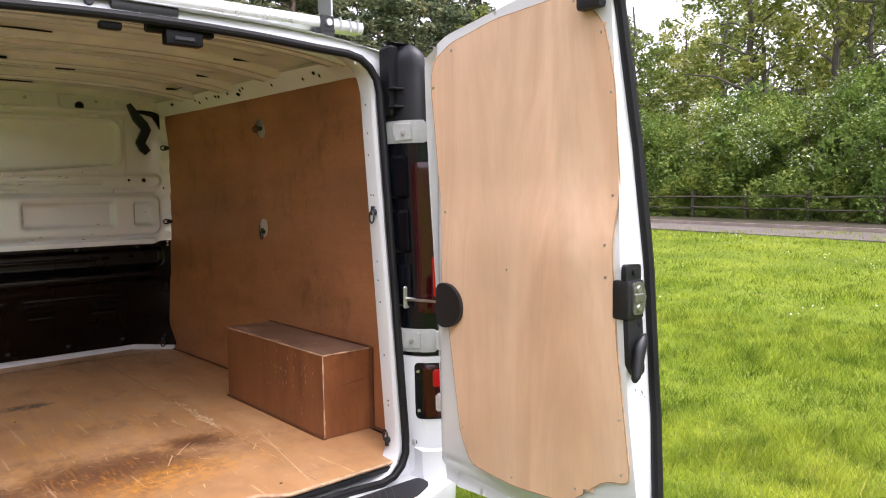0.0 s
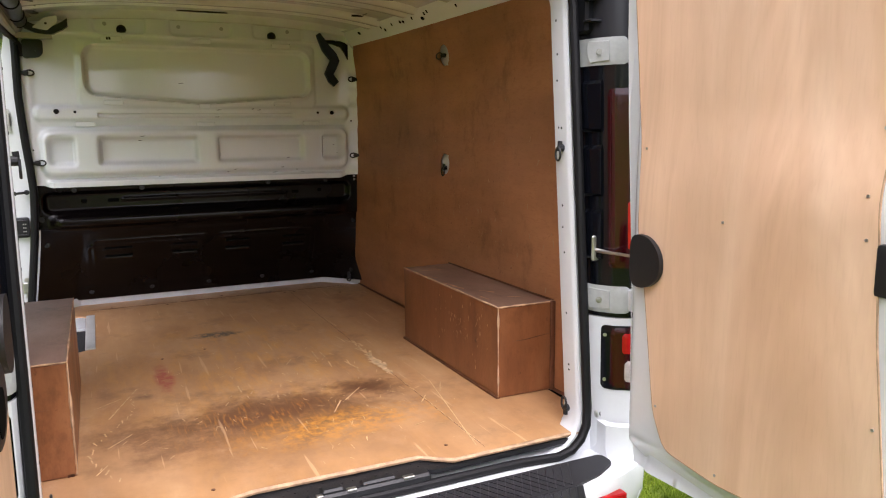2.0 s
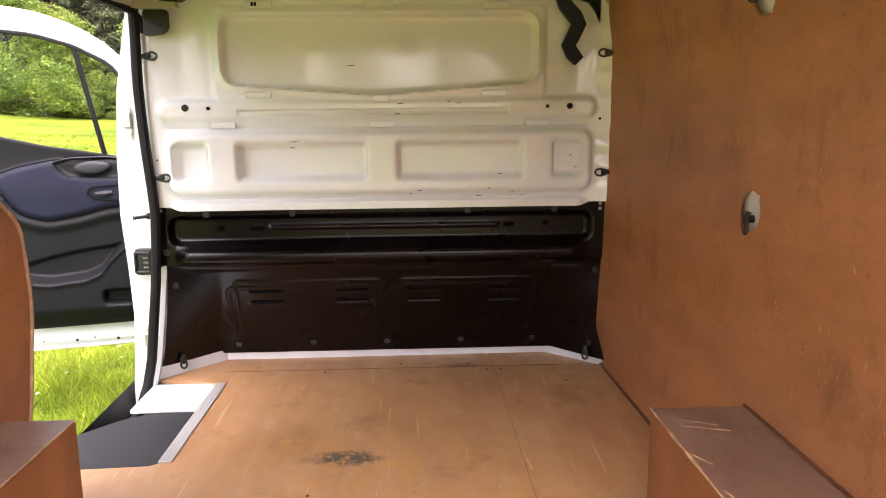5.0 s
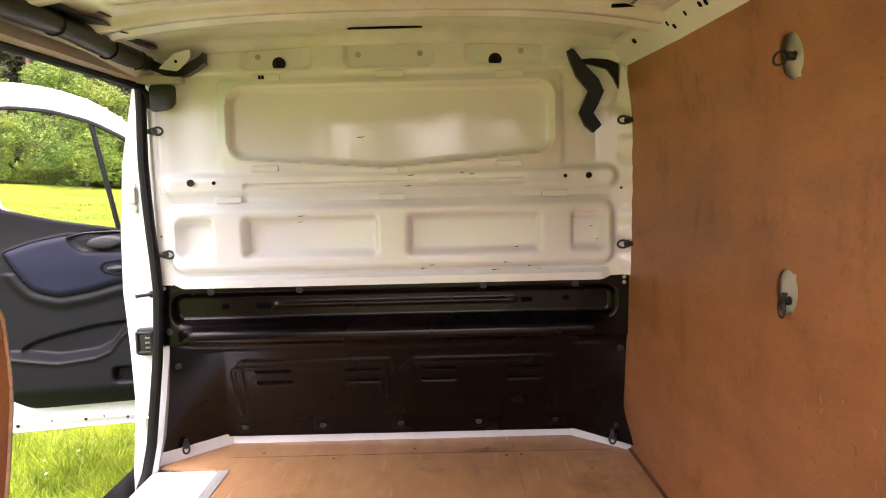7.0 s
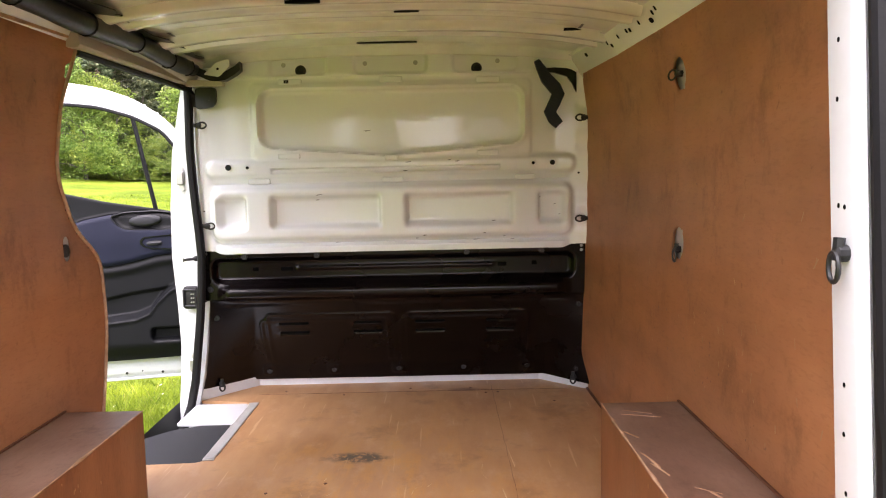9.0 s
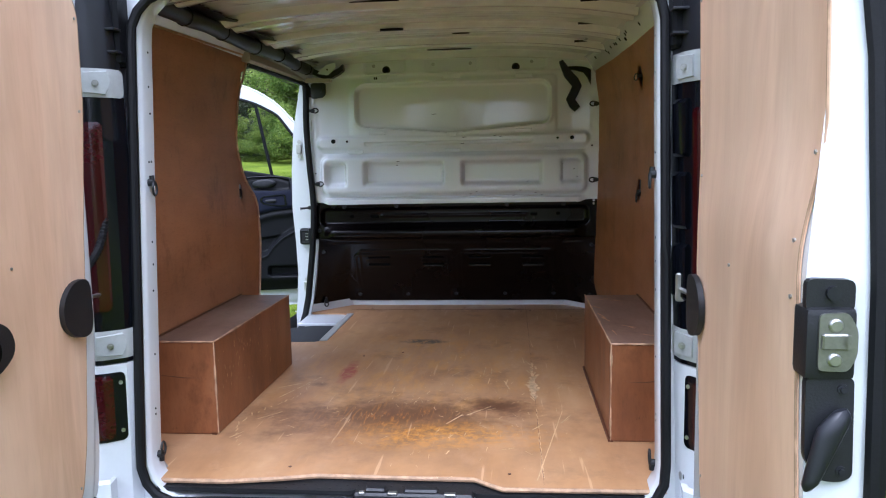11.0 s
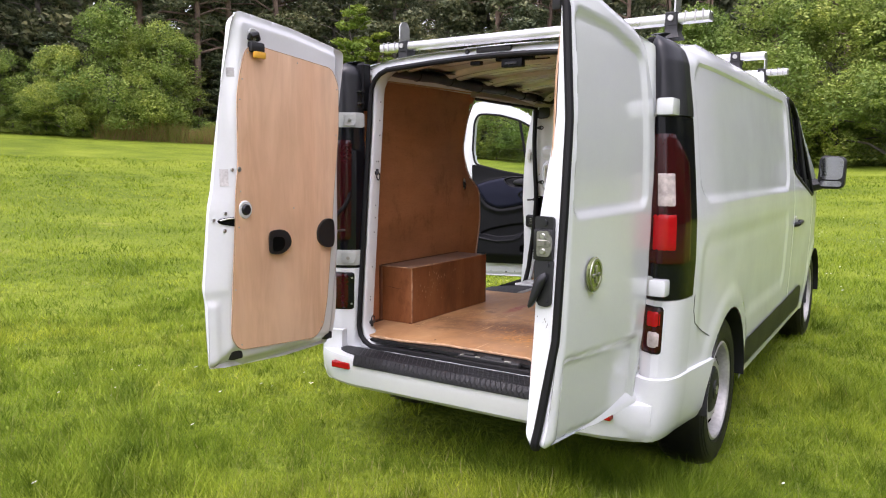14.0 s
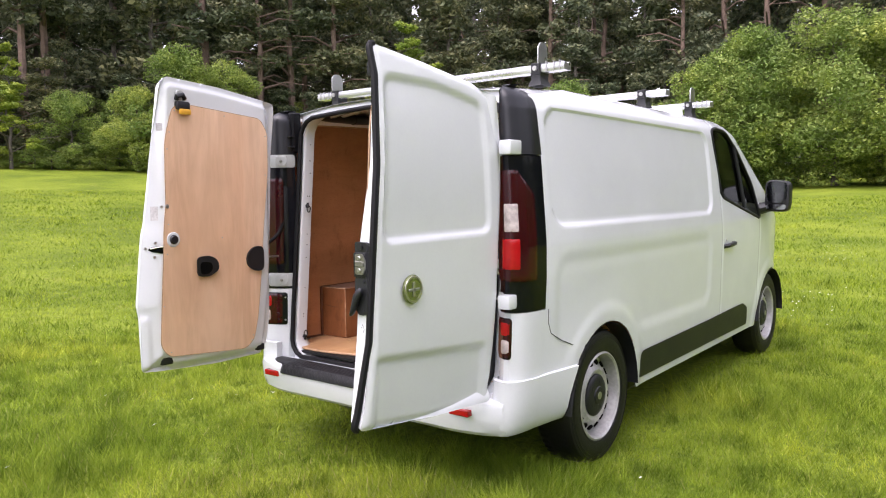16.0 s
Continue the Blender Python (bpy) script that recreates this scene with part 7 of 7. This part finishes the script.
# ---- plants ----
def leaf_cloud(rng, blobs, n, size, flat=0.0):
    """Leaf quads over and inside blobs of (x, y, z, rx, ry, rz)."""
    w = np.array([b[3] * b[4] + b[3] * b[5] for b in blobs])
    idx = rng.choice(len(blobs), n, p=w / w.sum())
    bl = np.array(blobs)[idx]
    d = rng.normal(size=(n, 3))
    d /= np.linalg.norm(d, axis=1)[:, None]
    r = rng.uniform(0.35, 1.0, n) ** 0.45
    lump = 1 + 0.18 * np.sin(d[:, 0] * 5 + idx) * np.sin(d[:, 2] * 6 + idx * 2)
    c = bl[:, :3] + d * bl[:, 3:6] * (r * lump)[:, None]
    a = rng.normal(size=(n, 3))
    a[:, 2] *= 0.5
    a /= np.linalg.norm(a, axis=1)[:, None]
    nrm = d + rng.normal(size=(n, 3)) * 0.7 + np.array([0, 0, 0.4])
    b = np.cross(nrm, a)
    b /= np.linalg.norm(b, axis=1)[:, None] + 1e-9
    s = size * rng.uniform(0.6, 1.4, n)[:, None]
    v = np.stack([c - a * s, c - b * s * 0.45, c + a * s, c + b * s * 0.45], 1).reshape(-1, 3)
    f = np.arange(n * 4).reshape(-1, 4)
    return v, f


def np_mesh(name, v, f, material, parent=None):
    me = bpy.data.meshes.new(name)
    k = f.shape[1]
    me.vertices.add(len(v))
    me.vertices.foreach_set("co", np.ascontiguousarray(v, dtype=np.float32).ravel())
    me.loops.add(f.size)
    me.loops.foreach_set("vertex_index", f.astype(np.int32).ravel())
    me.polygons.add(len(f))
    me.polygons.foreach_set("loop_start", (np.arange(len(f)) * k).astype(np.int32))
    me.update(calc_edges=True)
    me.materials.append(M[material])
    ob = new(name, me)
    if parent is not None:
        ob.parent = parent
    return ob


def trunk_bm(rng, h, r, lean=0.04, limbs=8, first=0.35, spread=0.35, droop=0.0):
    bm = B()
    p = Vector((0, 0, -0.2))
    pts, rs = [p.copy()], [r * 1.25]
    for k in range(1, 9):
        p = Vector((rng.normal() * lean * h * 0.3 * k / 8, rng.normal() * lean * h * 0.3 * k / 8, h * k / 8))
        pts.append(p)
        rs.append(r * (1 - 0.85 * k / 8) + 0.01)
    tube(bm, pts, rs, 7)
    for k in range(limbs):
        t = first + (0.95 - first) * (k + rng.uniform(0, 0.8)) / limbs
        i = min(7, int(t * 8))
        s = pts[i].lerp(pts[i + 1], t * 8 - i)
        a = rng.uniform(0, 6.28)
        l = h * spread * (1.1 - 0.6 * t) * rng.uniform(0.6, 1.2)
        e = s + Vector((math.cos(a) * l, math.sin(a) * l, l * (0.35 - droop)))
        m = s.lerp(e, 0.5) + Vector((0, 0, l * 0.1))
        q = rs[i] * 0.38
        tube(bm, [s, m, e], [q, q * 0.7, q * 0.25], 5)
    return bm


def tree(seed, kind):
    """One plant at the world's origin: trunk with limbs, and a ragged crown."""
    rng = np.random.default_rng(seed)
    if kind == "pine":
        t = tagged(empty("pine_tree", (0, 0, 0)), "tall dark pine with bare reddish trunk at the wood's edge", "tree", "pines")
        h = 17.0
        part("trunk", trunk_bm(rng, h, 0.26, 0.03, 16, 0.30, 0.22, 0.25), "bark", t)
        blobs = []
        for k in range(34):
            z = h * rng.uniform(0.36, 1.02)
            a, rr = rng.uniform(0, 6.28), rng.uniform(0.4, 3.1) * (1.25 - z / h * 0.75)
            s = rng.uniform(0.5, 1.15)
            blobs.append((rr * math.cos(a), rr * math.sin(a), z, s * 1.25, s * 1.25, s * 0.5))
        v, f = leaf_cloud(rng, blobs, 6500, 0.165)
        np_mesh("crown", v, f, "needle", t)
    elif kind == "dark":
        t = tagged(empty("evergreen_tree", (0, 0, 0)), "dense dark evergreen tree reaching low, in the wood", "tree", "evergreens")
        h = 13.0
        part("trunk", trunk_bm(rng, h, 0.22, 0.03, 14, 0.15, 0.22, 0.2), "barkgrey", t)
        blobs = []
        for k in range(46):
            z = h * rng.uniform(0.06, 1.0)
            a, rr = rng.uniform(0, 6.28), rng.uniform(0.3, 2.6) * (1.2 - 0.8 * z / h)
            s = rng.uniform(0.6, 1.2)
            blobs.append((rr * math.cos(a), rr * math.sin(a), z, s, s, s * 0.6))
        v, f = leaf_cloud(rng, blobs, 7000, 0.175)
        np_mesh("crown", v, f, "needle", t)
    elif kind in ("bush", "lime", "large"):
        big = kind == "large"
        kind = "bush" if big else kind
        t = tagged(empty("hedge_bush" if kind == "bush" else "young_tree", (0, 0, 0)), "leafy green bush at the field edge" if kind == "bush" else "young tree with bright lime green leaves", "bush" if kind == "bush" else "tree", "bushes" if kind == "bush" else "young trees")
        h = 4.6 if kind == "bush" else 7.5
        part("trunk", trunk_bm(rng, h * 0.85, 0.10, 0.1, 14, 0.08, 0.45), "barkgrey", t)
        blobs = []
        for k in range(60 if big else 40 if kind == "bush" else 46):
            z = h * rng.uniform(0.03 if big else 0.10, 0.95)
            a = rng.uniform(0, 6.28)
            wid = (2.5 * math.sin(math.pi * min(0.92, 0.22 + 0.72 * z / h)) ** 0.8) if kind == "bush" else 2.3 * (1.05 - z / h)
            rr = rng.uniform(0.2, 1.0) * wid
            s = rng.uniform(0.35, 0.85) if kind == "bush" else rng.uniform(0.25, 0.5)
            blobs.append((rr * math.cos(a), rr * math.sin(a), z, s, s, s * (0.75 if kind == "bush" else 0.4)))
        v, f = leaf_cloud(rng, blobs, 30000 if big else 5200, 0.055 if big else 0.10)
        v[:, 2] = np.maximum(v[:, 2], 0.02)
        np_mesh("crown", v, f, "leaf_fresh" if kind == "bush" else "leaf_bright", t)
        if seed == 37:
            v, f = leaf_cloud(rng, [b for b in blobs if b[2] > h * 0.35][::2], 1500, 0.05)
            np_mesh("blossom", v, f, "daisy", t)
    else:
        t = tagged(empty("broadleaf_tree", (0, 0, 0)), "broadleaf tree in full spring leaf beside the road", "tree", "broadleaf trees")
        h = 11.0
        part("trunk", trunk_bm(rng, h * 0.9, 0.27, 0.06, 16, 0.18, 0.34), "barkgrey", t)
        blobs = []
        for k in range(60):
            z = h * rng.uniform(0.12, 1.0)
            a = rng.uniform(0, 6.28)
            rr = rng.uniform(0.2, 1.0) * 3.4 * math.sin(math.pi * min(0.95, 0.2 + 0.72 * z / h)) ** 0.7
            s = rng.uniform(0.4, 0.9)
            blobs.append((rr * math.cos(a), rr * math.sin(a), z, s, s, s * 0.6))
        v, f = leaf_cloud(rng, blobs, 6000, 0.128)
        v[:, 2] = np.maximum(v[:, 2], 0.02)
        np_mesh("crown", v, f, "leaf_mid", t)
    return t


def plant(proto, x, y, s=1.0, a=0.0, sz=None):
    m = Matrix.Translation((x, y, float(rise(x, y)) - 0.03)) @ Matrix.Rotation(a, 4, 'Z')
    t = copy_thing(proto, m)
    t.scale = (s, s, sz or s)
    return t


pines = [tree(k, "pine") for k in (11, 12, 13)]
darks = [tree(k, "dark") for k in (21, 22)]
bushes = [tree(k, "bush") for k in (31, 32, 33)]
larges = [tree(k, "large") for k in (34, 35, 36)]
limes = [tree(41, "lime")]
thorns = [tree(37, "large")]
broads = [tree(k, "broad") for k in (51, 52, 53)]
rng = np.random.default_rng(5)


def polar(az, r):
    """A place at an azimuth, in degrees from straight ahead to the right, and a distance."""
    return r * math.sin(radians(az)), r * math.cos(radians(az))


RO, RK, RN = Vector((14.7, 1.0)), Vector((0.27, 0.963)), Vector((0.963, -0.27))


def by_road(k, n):
    """A place k metres along the road's edge and n metres beyond it."""
    p = RO + RK * k + RN * n
    return p.x, p.y


# the wood ahead and to the left of the van
for az in np.arange(-112, 44, 3.3):
    for r in (53, 60, 68, 75):
        x, y = polar(az + rng.uniform(-1.6, 1.6), r + rng.uniform(-3, 3))
        pr = pines[rng.integers(3)] if rng.random() < (0.5 if r < 65 else 0.3) else darks[rng.integers(2)]
        plant(pr, x, y, rng.uniform(0.95, 1.3), rng.uniform(0, 6.28), rng.uniform(1.0, 1.5))
for az in np.arange(-112, 44, 2.4):
    x, y = polar(az + rng.uniform(-0.8, 0.8), 82 + rng.uniform(-2, 2))
    plant(darks[rng.integers(2)], x, y, rng.uniform(1.1, 1.4), rng.uniform(0, 6.28), rng.uniform(1.0, 1.4))
for az in np.arange(-112, 44, 2.1):
    x, y = polar(az + rng.uniform(-0.8, 0.8), 92 + rng.uniform(-3, 3))
    plant(darks[rng.integers(2)], x, y, rng.uniform(1.3, 1.7), rng.uniform(0, 6.28), rng.uniform(1.7, 2.2))
for az in np.arange(-110, 20, 1.7):
    x, y = polar(az + rng.uniform(-1, 1), 50 + rng.uniform(-2, 2.5))
    plant((darks + darks + broads[:1])[rng.integers(5)], x, y, rng.uniform(0.45, 0.7), rng.uniform(0, 6.28), rng.uniform(0.35, 0.6))
for az in np.arange(-110, -20, 1.15):
    x, y = polar(az + rng.uniform(-0.3, 0.3), 46.5 + rng.uniform(-0.6, 0.6))
    plant(bushes[rng.integers(3)], x, y, rng.uniform(0.32, 0.5), rng.uniform(0, 6.28), rng.uniform(0.22, 0.36))
for az, r, s, k in ((-58.5, 46.6, 1.5, 0), (-55, 46.8, 1.35, 1), (-61.5, 46, 1.0, 2), (-80, 44, 1.0, 1), (-88, 45, 1.1, 0), (-66, 47, 0.9, 1), (-48, 46, 0.8, 2), (-44, 47, 0.9, 0), (-33, 46, 0.8, 1), (-27.3, 45, 1.3, 0), (-24.8, 46, 1.15, 1), (-22.0, 46, 0.55, 2), (-19.5, 45, 0.6, 0), (-15.8, 42, 1.45, 1), (-13.2, 43, 1.75, 2), (-7.2, 41, 1.75, 0), (-3.2, 41, 1.7, 1), (0.5, 40, 1.6, 2), (5, 41, 1.7, 1), (9, 42, 1.5, 0), (13, 44, 1.4, 2), (17, 46, 1.4, 0)):
    x, y = polar(az, r)
    plant(larges[k], x, y, s, az, s * 1.1)
for az, r, s in ((-40.5, 46, 1.45), (-38, 46.5, 1.1), (-70, 46, 1.0), (-72.5, 46, 0.9), (-84, 46, 1.1)):
    x, y = polar(az, r)
    plant(limes[0], x, y, s, az)
# trees and hedge behind the road
for k in np.arange(-22, 56, 4.2):
    for n in (13.5, 20, 27):
        x, y = by_road(k + rng.uniform(-1.5, 1.5), n + rng.uniform(-1.5, 1.5))
        plant(broads[rng.integers(3)], x, y, rng.uniform(0.8, 1.2), rng.uniform(0, 6.28), rng.uniform(1.0, 1.5))
for k in np.arange(-22, 56, 1.9):
    x, y = by_road(k + rng.uniform(-0.5, 0.5), 10.3 + rng.uniform(-0.5, 0.8))
    plant(bushes[rng.integers(3)], x, y, rng.uniform(0.65, 1.0), rng.uniform(0, 6.28), rng.uniform(0.75, 1.25))
for k, n, s in ((4.5, 10.2, 1.0), (8.5, 9.8, 0.9), (12.5, 10.0, 1.1), (17, 10.2, 1.0), (22, 10, 1.1)):
    x, y = by_road(k, n)
    plant(thorns[0], x, y, s, k, s * 1.15)
for k in np.arange(-22, 56, 1.0):
    x, y = by_road(k, 8.7 + rng.uniform(-0.4, 0.4))
    plant(bushes[rng.integers(3)], x, y, rng.uniform(0.2, 0.34), rng.uniform(0, 6.28), rng.uniform(0.12, 0.30))
# behind the camera, closing the place
for az in np.arange(108, 248, 7.5):
    for r in (52, 62):
        x, y = polar(az + rng.uniform(-2, 2), r + rng.uniform(-3, 3))
        plant((broads + darks)[rng.integers(5)], x, y, rng.uniform(0.8, 1.0), rng.uniform(0, 6.28))
for p in pines + darks + bushes + larges + thorns + limes + broads:
    for o in (*p.children_recursive, p):
        bpy.data.objects.remove(o)

# ---- road, kerb, verge and fence ----
def strip(name, n0, n1, z0, z1, material, label, cat):
    bm = B()
    rings = []
    for k in np.arange(-60, 121, 4.0):
        rings.append([(*by_road(k, n0), z0), (*by_road(k, n0 + 0.01), z1), (*by_road(k, n1 - 0.01), z1), (*by_road(k, n1), z0)])
    loft(bm, rings)
    return tagged(part(name, bm, material), label, cat, kind="structure")


strip("road", 2.4, 5.2, -0.15, 0.05, "asphalt", "grey asphalt lane beside the field", "road")
strip("kerb", 5.2, 5.35, -0.15, 0.16, "kerb", "low pale kerb along the lane", "kerb")
strip("verge", 5.35, 13.0, -0.15, 0.14, "soil", "brown leaf-littered verge under the hedge", "verge")


def fence_bay(k):
    x, y = by_road(k, 8.2)
    f = tagged(empty("post_and_rail_fence", (x, y, 0.14)), "weathered timber post and rail fence before the hedge", "fence", "fence bays")
    bm = B()
    box(bm, x - 0.07, x + 0.07, y - 0.07, y + 0.07, 0.0, 1.22, 0.015)
    part("post", bm, "fence", f)
    for z in (0.55, 0.98):
        a, b = by_road(k, 8.10), by_road(k + 2.75, 8.10)
        bm = tube(B(), [(*a, z + random.uniform(-0.03, 0.03)), (*b, z + random.uniform(-0.03, 0.03))], 0.042, 5, flat=0.5)
        part("rail", bm, "fence", f)


random.seed(21)
for k in range(-18, 50, 3):
    fence_bay(float(k) * 0.92)

# ---- grass blades and daisies ----
def blades(n, cx, cy, rad, power, h0, h1, seed):
    r = np.random.default_rng(seed)
    d, a = rad * r.random(n) ** power, r.random(n) * 2 * math.pi
    x, y = cx + d * np.cos(a), cy + d * np.sin(a)
    tall = 0.6 + 0.8 * (0.5 + 0.5 * np.sin(x * 2.3 + np.sin(y * 1.7) * 2)) * (0.5 + 0.5 * np.sin(y * 2.9 + x))
    clump = np.sin(x * 7.1 + 2.2 * np.sin(y * 3.3)) * np.sin(y * 6.3 + 2.0 * np.sin(x * 2.7 + 1))
    h = r.uniform(h0, h1, n) * tall * (1 + 0.45 * clump)
    w = r.uniform(0.0010, 0.0024, n) * (1 + d * 0.22)
    t = r.random(n) * 2 * math.pi
    lean = r.uniform(0.2, 1.3, n) * h
    la = r.random(n) * 2 * math.pi
    z = rise(x, y)
    base = np.stack([x, y, z - 0.004], 1)
    side = np.stack([np.cos(t) * w, np.sin(t) * w, np.zeros(n)], 1)
    tip = np.stack([x + np.cos(la) * lean, y + np.sin(la) * lean, z + h], 1)
    v = np.stack([base - side, base + side, tip], 1).reshape(-1, 3)
    return v, np.arange(n * 3).reshape(-1, 3)


v1, f1 = blades(620000, 0.6, 0.3, 32.0, 1.0, 0.035, 0.10, 1)
ok = ~((np.abs(v1[::3, 0]) < 0.64) & (v1[::3, 1] > 0.4) & (v1[::3, 1] < 4.4))
v1 = v1.reshape(-1, 3, 3)[ok].reshape(-1, 3)
grass = np_mesh("grass", v1, np.arange(len(v1)).reshape(-1, 3), "blade")
tagged(grass, "short green grass blades over the field", "grass", kind="stuff")
v2, f2 = blades(200000, 1.2, -0.2, 11.0, 1.0, 0.04, 0.10, 2)
ok = ~((np.abs(v2[::3, 0]) < 0.64) & (v2[::3, 1] > 0.2) & (v2[::3, 1] < 4.4))
v2 = v2.reshape(-1, 3, 3)[ok].reshape(-1, 3)
f2 = np.arange(len(v2)).reshape(-1, 3)
tagged(np_mesh("long_grass", v2, f2, "blade"), "longer soft grass round the van", "grass", kind="stuff")
v3, f3 = blades(280000, 1.2, -0.6, 6.2, 0.8, 0.045, 0.108, 3)
ok = ~((np.abs(v3[::3, 0]) < 0.86) & (v3[::3, 1] > -0.02) & (v3[::3, 1] < 4.6))
v3 = v3.reshape(-1, 3, 3)[ok].reshape(-1, 3)
tagged(np_mesh("tufted_grass", v3, np.arange(len(v3)).reshape(-1, 3), "blade"), "lush uneven grass tufts behind the van", "grass", kind="stuff")
# dry seed stalks among the grass
r = np.random.default_rng(23)
n = 2600
x, y = np.concatenate([r.normal(0.75, 0.75, 1900), r.uniform(-3.5, 4.5, n - 1900)]), np.concatenate([r.normal(-0.75, 0.42, 1900), r.uniform(-2.0, 5.0, n - 1900)])
ok = ~((np.abs(x) < 0.9) & (y > -0.12) & (y < 4.8))
x, y = x[ok], y[ok]
n = len(x)
h, t, la = r.uniform(0.06, 0.20, n), r.random(n) * math.pi, r.random(n) * 2 * math.pi
w = r.uniform(0.0004, 0.0008, n)
base = np.stack([x, y, rise(x, y) - 0.004], 1)
side_w = np.stack([np.cos(t) * w, np.sin(t) * w, np.zeros(n)], 1)
tip = base + np.stack([np.cos(la) * h * 0.45, np.sin(la) * h * 0.45, h], 1)
knee = base + (tip - base) * 0.78
v = np.stack([base - side_w, base + side_w, tip, knee - side_w * 2.4, knee + side_w * 2.4, tip + (tip - knee) * 0.2], 1).reshape(-1, 3)
tagged(np_mesh("seed_stalks", v, np.arange(n * 6).reshape(-1, 3), "stalk"), "thin dry straw-coloured seed stalks in the grass", "grass", kind="stuff")
# tall dry weeds along the wood's foot
r = np.random.default_rng(14)
n = 15000
az, d = np.radians(r.triangular(-60.0, -51.0, -44.0, n)), 44.6 + r.random(n) * 1.7
x, y = d * np.sin(az), d * np.cos(az)
h = r.uniform(0.5, 1.75, n) * (0.75 + 0.25 * np.sin(az * 60) * np.sin(az * 23 + 1))
z = rise(x, y)
la, t = r.random(n) * 2 * math.pi, r.random(n) * math.pi
w = r.uniform(0.012, 0.030, n)
base = np.stack([x, y, z - 0.02], 1)
side = np.stack([np.cos(t) * w, np.sin(t) * w, np.zeros(n)], 1)
tip = np.stack([x + np.cos(la) * h * 0.55, y + np.sin(la) * h * 0.55, z + h], 1)
v = np.stack([base - side, base + side, tip], 1).reshape(-1, 3)
tagged(np_mesh("tall_weeds", v, np.arange(n * 3).reshape(-1, 3), "weed"), "tall dry brown and green weeds before the wood", "weeds", kind="stuff")
r = np.random.default_rng(9)
cen = [(r.uniform(-14, 15), r.uniform(-4, 16)) for _ in range(150)] + [(r.uniform(-8, -0.5), r.uniform(-0.5, 9)) for _ in range(45)] + [by_road(k, 2.2 - r.uniform(0.2, 4)) for k in np.arange(-6, 20, 0.5)]
pv, pf = [], []
for cx, cy in cen:
    for _ in range(r.integers(2, 14)):
        x, y, q = cx + r.normal() * 0.5, cy + r.normal() * 0.5, r.uniform(0.006, 0.012)
        if abs(x) < 1.1 and -1.2 < y < 5:
            continue
        z = float(rise(x, y)) + r.uniform(0.05, 0.09)
        b = len(pv)
        pv += [(x + q * math.cos(t), y + q * math.sin(t), z + 0.4 * q * math.sin(t + 1)) for t in np.arange(6) * math.pi / 3]
        pf.append(list(range(b, b + 6)))
me = raw("daisies", pv, pf, "daisy")
tagged(me, "small white daisies scattered in the grass", "flowers", kind="stuff")
